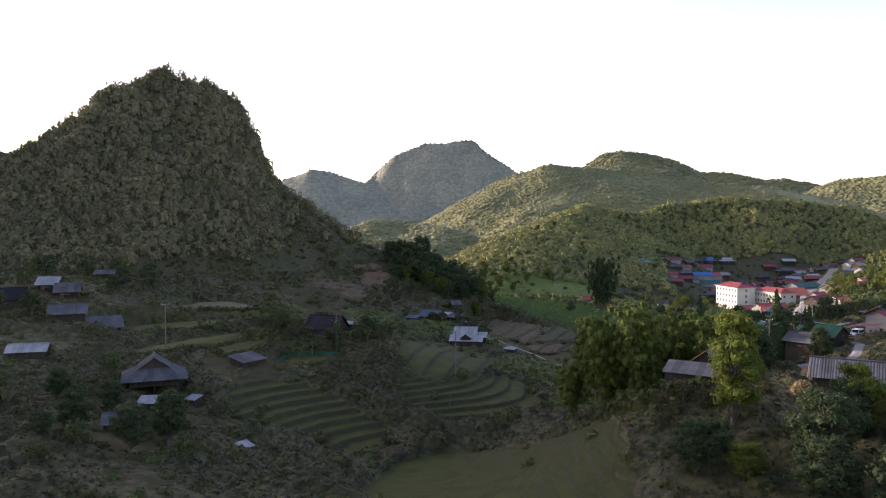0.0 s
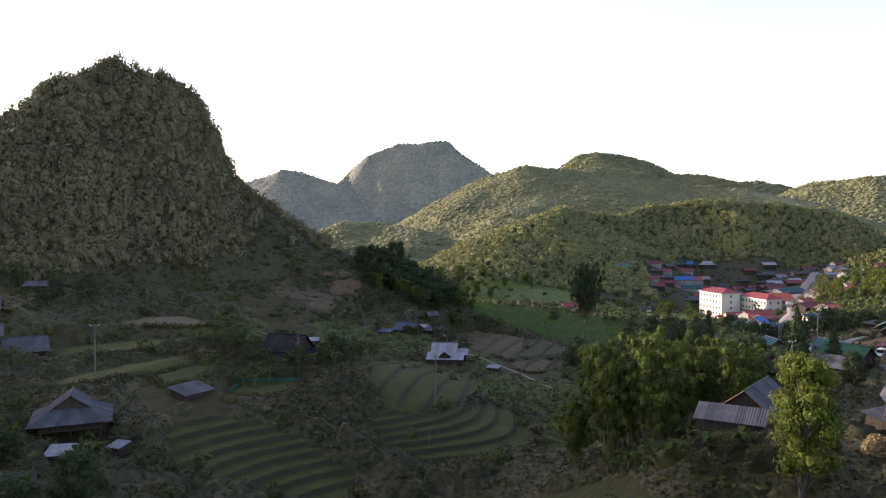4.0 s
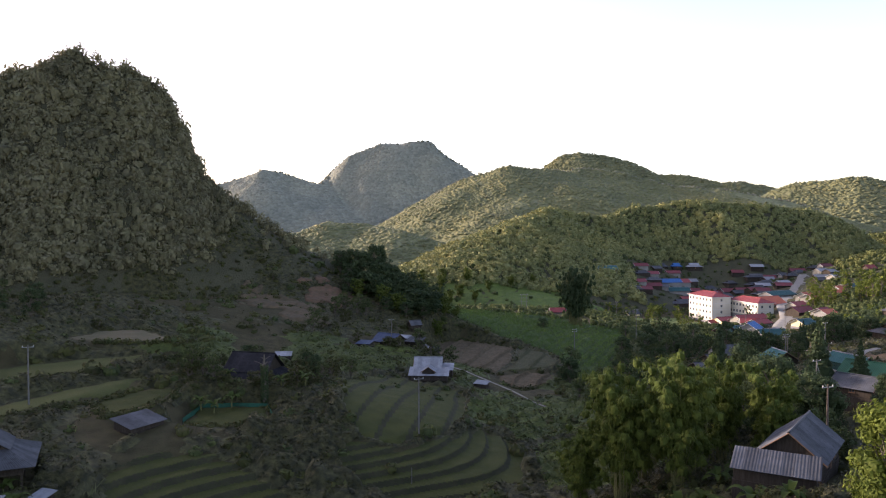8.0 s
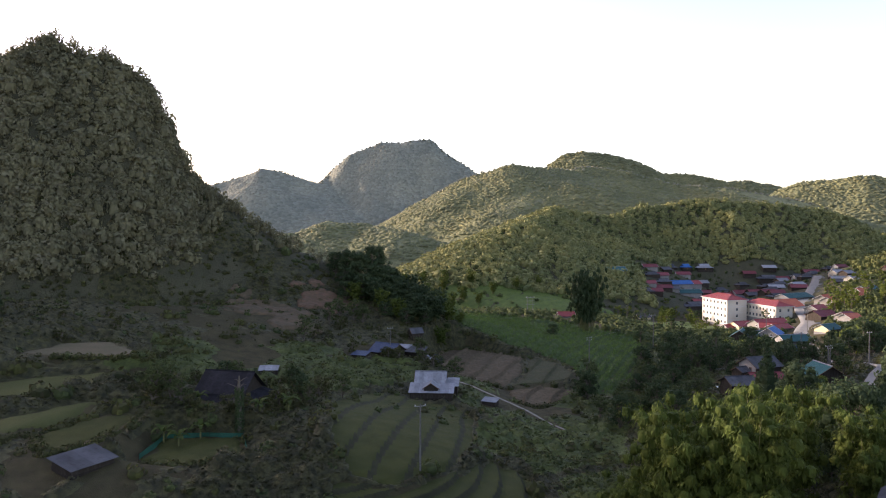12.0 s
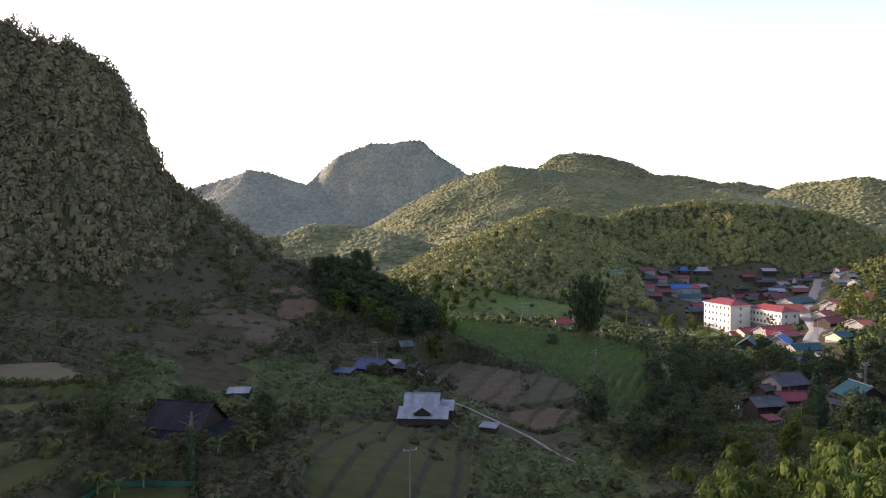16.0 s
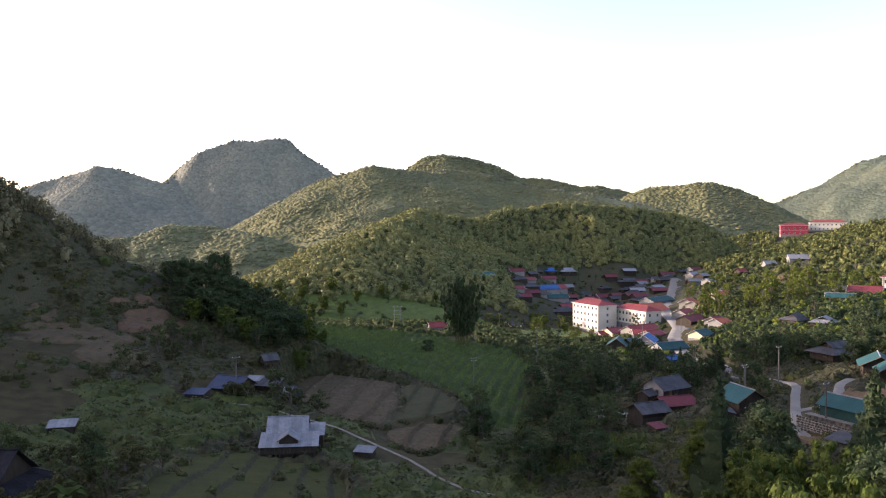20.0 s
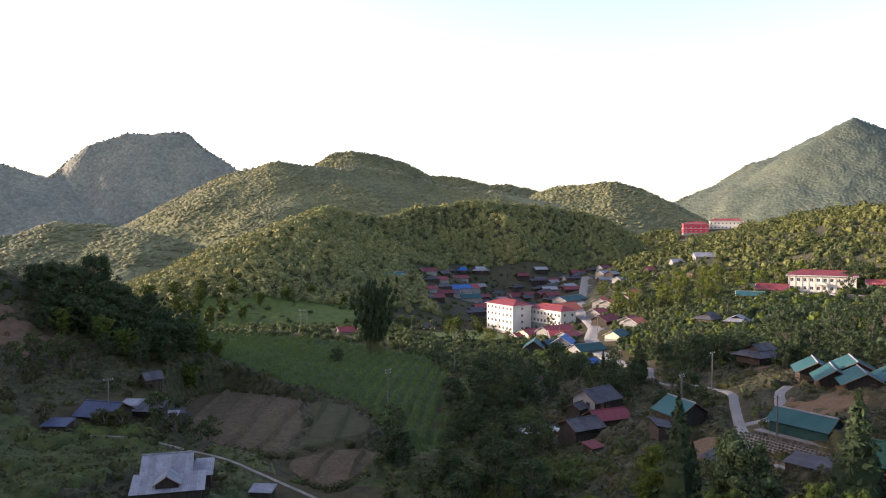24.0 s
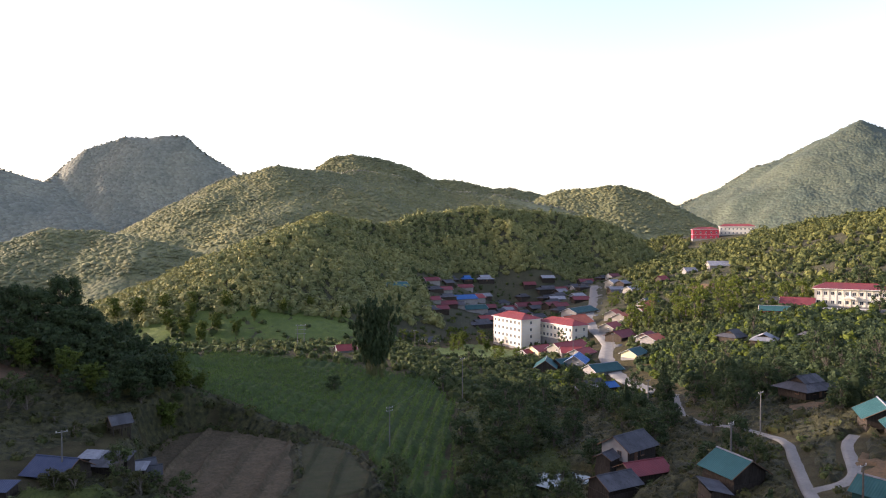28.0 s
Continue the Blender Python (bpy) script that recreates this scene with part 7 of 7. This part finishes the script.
# trees in and before the town, too many to tell apart
far_tree = [broadleaf(700 + k, None, 9.5, 3.8, 22, 300, 0.42, 0.15) for k in range(5)]
# Shaded trees get darker leaves, sunlit ones yellow-green: light put into the colour.
for name, mat, zone_list, label, seed in (
        ("town_trees", LEAF_DARK, ((70, 150, 290, 360, 34, 0.6, 0.95), (150, 300, 275, 372, 90, 0.75, 1.2), (110, 260, 380, 520, 14, 0.5, 0.75), (300, 340, 340, 420, 12, 0.8, 1.2)), "trees crowding round the town, shade put into darker green leaves", 81),
        ("sunlit_town_trees", LEAF_YELLOW, ((225, 300, 400, 500, 34, 0.8, 1.3), (100, 152, 430, 560, 16, 0.5, 0.9), (240, 300, 520, 560, 8, 0.6, 1.0), (190, 240, 400, 470, 12, 0.8, 1.2)), "yellow-green sunlit trees among the houses", 82)):
    r5 = np.random.default_rng(seed)
    pts, rad = [], []
    for x0, x1, y0, y1, n, a, b in zone_list:
        tx, ty = r5.uniform(x0, x1, n * 3), r5.uniform(y0, y1, n * 3)
        k = np.flatnonzero(clear_of(tx, ty, 0.5) & open_view(tx, ty) & ~inside(MAIZE, tx, ty))[:n]
        pts.append(np.stack([tx[k], ty[k], terrain(tx[k], ty[k]) - 0.3], 1))
        rad.append(r5.uniform(a, b, len(k)))
    pts, rad = np.concatenate(pts), np.concatenate(rad)
    v1, f1 = strew(pts, rad, [t[0] for t in far_tree], seed)
    tagged(obj_np(name + "_trunks", v1, f1, BARK, True), "trunks and limbs of the trees round the town", "trees", kind="stuff")
    v1, f1 = strew(pts, rad, [t[1] for t in far_tree], seed)
    tagged(obj_np(name, v1, f1, mat, True), label, "trees", kind="stuff")
# yellow-green bamboo at the foot of the wooded hill
for ax, ay, s in ((-6, 520, 1.0), (3, 512, 1.1), (10, 522, 0.9), (-14, 530, 1.0), (20, 515, 0.8), (-2, 535, 1.0), (30, 530, 0.8), (-30, 556, 1.1), (-16, 549, 1.0), (-1, 550, 0.9), (16, 543, 1.0), (46, 540, 0.8), (-42, 562, 1.2), (62, 548, 0.7), (80, 540, 0.6), (125, 480, 0.8), (132, 486, 0.9), (140, 472, 0.7)):
    plant(BAMBOO, ax, ay, s, 0.9, spots, "sunlit bamboo at the hill foot")


# banana plants
def banana_model(seed):
    r2 = np.random.default_rng(seed)
    e = thing("banana_plant", "banana plant with broad arching leaves", "plant", at=pose(0, 0, HIDE))
    obj_np("stem", *tube([(0, 0, -0.3), (0.05, 0, 1.0), (0, 0.05, 2.1)], [0.16, 0.14, 0.08]), CULM, True, e)
    for k in range(8):
        a, l = k * 2.4 + r2.normal() * 0.2, r2.uniform(1.5, 2.4)
        d, s = np.array([math.cos(a), math.sin(a), 0]), np.array([-math.sin(a), math.cos(a), 0])
        t = np.linspace(0, 1, 7)
        rise = r2.uniform(0.6, 1.5)
        mid = d * l * t[:, None] + np.array([0, 0, 1]) * (2.0 + rise * np.sin(t * 2.4) - 0.5 * t)[:, None]
        w = (0.08 + 0.34 * np.sin(np.pi * np.clip(t * 0.95 + 0.05, 0, 1)))[:, None]
        v = np.concatenate([mid - s * w + (0, 0, 0.10), mid, mid + s * w + (0, 0, 0.10)])
        f = np.concatenate([grid_faces(7, 3)])
        obj_np("leaf", v, f, LEAF_BANANA, True, e)
    return e


BANANA = [banana_model(k) for k in range(3)]
for ax, ay, s in ((22, 112, 1.1), (24, 108.5, 1.0), (27, 106, 1.1), (20, 116, 0.9), (30, 105, 1.0), (18, 119, 0.9), (25, 113.5, 0.8), (-31, 181, 1.0), (-29, 178, 1.1), (-33, 175, 0.9), (-44, 178, 0.9), (-46, 168, 1.0), (-43, 166, 0.9), (-41, 170, 1.0), (-57, 127, 0.9), (-54, 124, 1.0), (-66, 124, 0.9), (32, 122, 1.0), (29, 120, 0.9), (56, 213, 1.1), (53, 216, 1.0), (58, 220, 1.0), (70, 222, 1.0), (-97, 154, 1.0), (-90, 176, 1.0)):
    plant(BANANA, ax, ay, s, 1.0, spots, "banana plants")


# ---- poles, wires, van and small things ----
def pole(x, y, top, mat, label, arms=1, r=0.12, category="utility pole"):
    z = at_z(x, y)
    h = top - z
    e = thing("utility_pole", label, category, "utility poles", at=pose(x, y, z, 0, 0, 20))
    obj_np("shaft", *tube([(0, 0, -0.5), (0, 0, h * 0.5), (0, 0, h)], [r * 1.3, r * 1.1, r * 0.8], 8), mat, True, e)
    for k in range(arms):
        za = h - 0.35 - 0.7 * k
        arm = obj_np("crossarm", *box(-0.9, 0.9, -0.05, 0.05, za - 0.05, za + 0.05), STEEL, False, e)
        for sx in (-0.8, 0, 0.8):
            obj_np("insulator", *tube([(sx, 0, za + 0.05), (sx, 0, za + 0.16), (sx, 0, za + 0.28)], [0.05, 0.08, 0.04], 6), PORCELAIN, True, arm)
    return e


for x, y, top, mat, arms, lab in ((-6.6, 164.5, 16.4, POLE_MAT, 1, "slim concrete power pole on the terrace"), (-71, 157.5, 23.2, POLE_MAT, 1, "concrete power pole beside the paddies"), (43.5, 288, 7.8, POLE_MAT, 2, "concrete power pole in the maize"),
                             (77, 333, 9.5, POLE_MAT, 1, "thin concrete pole in the thicket"), (90.9, 234, 13.9, POLE_MAT, 1, "concrete pole of a pair by the road"), (92.0, 235.2, 13.2, POLE_MAT, 1, "second concrete pole of the roadside pair"),
                             (44.4, 125.5, 23.5, POLE_WOOD, 1, "dark wooden pole behind the gable house"), (62, 162, 20.0, POLE_MAT, 1, "pale concrete pole at the road bend"), (108, 246, 15.5, POLE_MAT, 1, "concrete pole along the road"),
                             (112, 290, 9.0, POLE_MAT, 1, "concrete pole under the trees"), (86, 203, 16.5, POLE_WOOD, 1, "dark leaning pole beside the road"), (150, 400, 2.0, POLE_MAT, 1, "concrete pole at the edge of town"), (172, 405, 3.0, POLE_MAT, 1, "concrete pole on the town street"),
                             (-18, 262, 14.5, POLE_MAT, 1, "concrete pole beside the tarpaulin house"), (104, 478, -2, POLE_MAT, 1, "concrete pole in the gardens")):
    pole(x, y, top, mat, lab, arms)
hz = at_z(49, 488)
hf = thing("transformer_frame", "double-pole electric frame on the far slope", "utility pole", at=pose(49, 488, hz, 0, 0, 5))
for sx in (-1.6, 1.6):
    obj_np("shaft", *tube([(sx, 0, -0.5), (sx, 0, 9.5)], [0.2, 0.15], 8), POLE_MAT, True, hf)
for za in (8.8, 6.8, 4.8):
    obj_np("crossarm", *box(-2.6, 2.6, -0.08, 0.08, za - 0.08, za + 0.08), STEEL, False, hf)
for sx in (-2.3, 0, 2.3):
    obj_np("insulator", *tube([(sx, 0, 8.9), (sx, 0, 9.1), (sx, 0, 9.4)], [0.07, 0.12, 0.05], 6), PORCELAIN, True, hf)
stake = thing("field_stake", "short pale marker stake on the terrace", "stake", at=pose(-7.3, 150, at_z(-7.3, 150)))
obj_np("shaft", *tube([(0, 0, -0.3), (0.03, 0, 2.6)], [0.07, 0.05], 6), POLE_MAT, True, stake)


def wire(a, b, sag, label):
    p0, p1 = np.array(a, float), np.array(b, float)
    t = np.linspace(0, 1, 17)[:, None]
    return tagged(obj_np("power_line", *tube(p0 + (p1 - p0) * t - np.array([0, 0, 1]) * sag * 4 * t * (1 - t), [0.012] * 17, 4), STEEL, True), label, "wire")


wire((49, 488, hz + 9.3), (104, 478, -2.3), 2.0, "thin sagging power line over the gardens")
wire((44.4, 125.5, 23.2), (62, 162, 19.7), 1.0, "thin sagging power line behind the house")
wire((90.9, 234, 13.6), (108, 246, 15.2), 0.5, "thin power line along the road")
wire((43.5, 288, 7.5), (77, 333, 9.2), 1.2, "thin power line across the maize")


def van(x, y, yaw):
    z = at_z(x, y) + 0.1
    e = thing("van", "white minivan parked by the road", "van", at=pose(x, y, z, 0, 0, yaw))
    prof = [(-2.2, 0.35), (2.2, 0.35), (2.25, 0.85), (2.1, 1.05), (1.55, 1.25), (0.95, 1.92), (-2.0, 1.95), (-2.25, 1.2)]
    v, f = prism(prof, -0.85, 0.85)
    obj_np("body", v, f, CAR_WHITE, False, e)
    v, f = prism([(1.58, 1.28), (1.62, 1.30), (1.02, 1.88), (0.98, 1.86)], -0.72, 0.72)
    obj_np("windscreen", v, f, CAR_GLASS, False, e)
    for sy in (-1, 1):
        for x0, x1 in ((-1.9, -0.9), (-0.8, 0.1), (0.2, 1.0)):
            obj_np("side_window", *box(x0, x1, sy * 0.86 - 0.012, sy * 0.86 + 0.012, 1.2, 1.75), CAR_GLASS, False, e)
        obj_np("headlight", *box(2.2, 2.27, sy * 0.62 - 0.18, sy * 0.62 + 0.18, 0.72, 0.92), LAMP_GLASS, False, e)
        for wx in (-1.35, 1.4):
            w = obj_np("wheel", *tube([(wx, sy * 0.72, 0.33), (wx, sy * 0.78, 0.33), (wx, sy * 0.88, 0.33), (wx, sy * 0.9, 0.33)], [0.2, 0.33, 0.33, 0.24], 14), RUBBER, True, e)
            obj_np("rim", *tube([(wx, sy * 0.86, 0.33), (wx, sy * 0.905, 0.33), (wx, sy * 0.91, 0.33)], [0.2, 0.2, 0.01], 12), STEEL, True, w)
    obj_np("bumper", *box(2.18, 2.3, -0.8, 0.8, 0.35, 0.6), STEEL, False, e)


van(90.5, 182, 225)
cz = at_z(92, 181)
port = thing("carport", "red sheet-roofed carport over the white minivan", "carport", at=pose(92, 181, cz, 0, 0, 225))
for sx in (-2.6, 2.6):
    for sy in (-2.2, 2.2):
        obj_np("post", *box(sx - 0.06, sx + 0.06, sy - 0.06, sy + 0.06, -0.6, 2.75), STEEL, False, port)
obj_np("roof_sheet", *corrugated((-3.1, -2.7, 2.7), (3.1, -2.7, 2.7), (3.1, 2.7, 3.2), (-3.1, 2.7, 3.2), 0.4), ROOF_MAROON, False, port)


# stone retaining wall under the long hall
def stones(name, label, a, b, height, seed, z0):
    e = thing(name, label, "wall", at=pose(a[0], a[1], z0, 0, 0, math.degrees(math.atan2(b[1] - a[1], b[0] - a[0]))))
    length = math.dist(a, b)
    obj_np("core", *box(0, length, 0.05, 0.8, -1.5, height - 0.05), GRAYWASH, False, e)
    r2 = random.Random(seed)
    meshes = []
    for k in range(5):
        bm = bmesh.new()
        bmesh.ops.create_icosphere(bm, subdivisions=1, radius=0.5)
        for vt in bm.verts:
            vt.co = Vector((vt.co.x * 1.1, vt.co.y * 0.5, vt.co.z * 0.8)) * r2.uniform(0.85, 1.1)
        me = bpy.data.meshes.new("stone")
        bm.to_mesh(me)
        bm.free()
        me.materials.append(STONE)
        meshes.append(me)
    zc = 0.1
    while zc < height:
        h, xx = r2.uniform(0.35, 0.5), r2.uniform(0, 0.3)
        while xx < length:
            w = r2.uniform(0.45, 0.85)
            ob = new("stone", r2.choice(meshes))
            ob.parent = e
            ob.matrix_local = pose(xx + w / 2, 0.05 + r2.uniform(-0.05, 0.05), zc + h / 2, 0, r2.uniform(-15, 15), 0) @ Matrix.Diagonal((w * 1.0, 0.8, h * 1.25, 1))
            xx += w
        zc += h


stones("retaining_wall", "rough stone retaining wall under the long hall", (83.5, 207.5), (87.3, 191.5), 2.4, 4, 9.4 - 2.2)


def heap(name, label, category, x, y, n, length, mat, seed, spread=1.6, r=0.06):
    """A loose pile of poles or planks."""
    z = at_z(x, y)
    e = thing(name, label, category, at=pose(x, y, z, 0, 0, seed * 37 % 180))
    r2 = random.Random(seed)
    for k in range(n):
        a, o, zz2 = r2.uniform(-0.25, 0.25), r2.uniform(-spread, spread), 0.08 + 0.09 * (k % 6)
        dx, dy = math.cos(a) * length / 2 * r2.uniform(0.7, 1.1), math.sin(a) * length / 2
        obj_np("pole", *tube([(-dx, o - dy, zz2 + r2.uniform(0, 0.15)), (dx, o + dy, zz2 + r2.uniform(0, 0.15))], [r, r * 0.8], 5), mat, True, e)


heap("pole_pile", "pile of pale bamboo poles beside the stilt house", "pile", -50, 133, 22, 7.0, CULM, 3)
heap("timber_pile", "untidy stack of weathered timber behind the gable house", "pile", 34, 127, 24, 6.5, PLANK, 5, 2.2, 0.09)
heap("firewood_pile", "stack of split firewood beside the ribbed house", "pile", 46, 104, 26, 3.0, PLANK, 7, 1.6, 0.09)
heap("plank_pile", "grey planks lying beside the road", "pile", 52, 118, 16, 5.0, PLANK, 11, 2.0, 0.08)
e = thing("straw_stack", "pale straw stack against the ribbed house", "straw", at=pose(42.5, 99.5, at_z(42.5, 99.5)))
r2 = np.random.default_rng(3)
d = unit(r2.normal(size=(900, 3)) * (1, 1, 0.8))
c = d * (1.5, 1.3, 1.5) * r2.uniform(0.7, 1.0, (900, 1)) + (0, 0, 0.9)
c[:, 2] = np.maximum(c[:, 2], 0.02)
obj_np("straw", *leaf_faces(c, unit(d + r2.normal(size=d.shape) * 0.6), np.full(900, 0.28), r2, 0.2), STRAW, False, e)
net = thing("shade_net", "green shade net fence round the garden", "fence", at=pose(0, 0, 0))
line = [(-46.5, 160), (-46.5, 170.5), (-40, 171), (-34.5, 170.5), (-32, 163.5)]
for a, b in zip(line[:-1], line[1:]):
    za, zb = at_z(*a), at_z(*b)
    t = np.linspace(0, 1, 9)[:, None]
    pts = np.array([*a, za]) + (np.array([*b, zb]) - np.array([*a, za])) * t
    side = unit(np.array([[-(b[1] - a[1]), b[0] - a[0], 0]], float))
    wob = side * 0.12 * np.sin(t * 9)
    obj_np("net", np.concatenate([pts + wob, pts + wob * 0.5 + (0, 0, 0.45), pts + (0, 0, 0.85)]), grid_faces(9, 3), NET_GREEN, True, net)
    obj_np("post", *tube([(a[0], a[1], za - 0.3), (a[0], a[1], za + 1.1)], [0.05, 0.04], 5), PLANK, True, net)
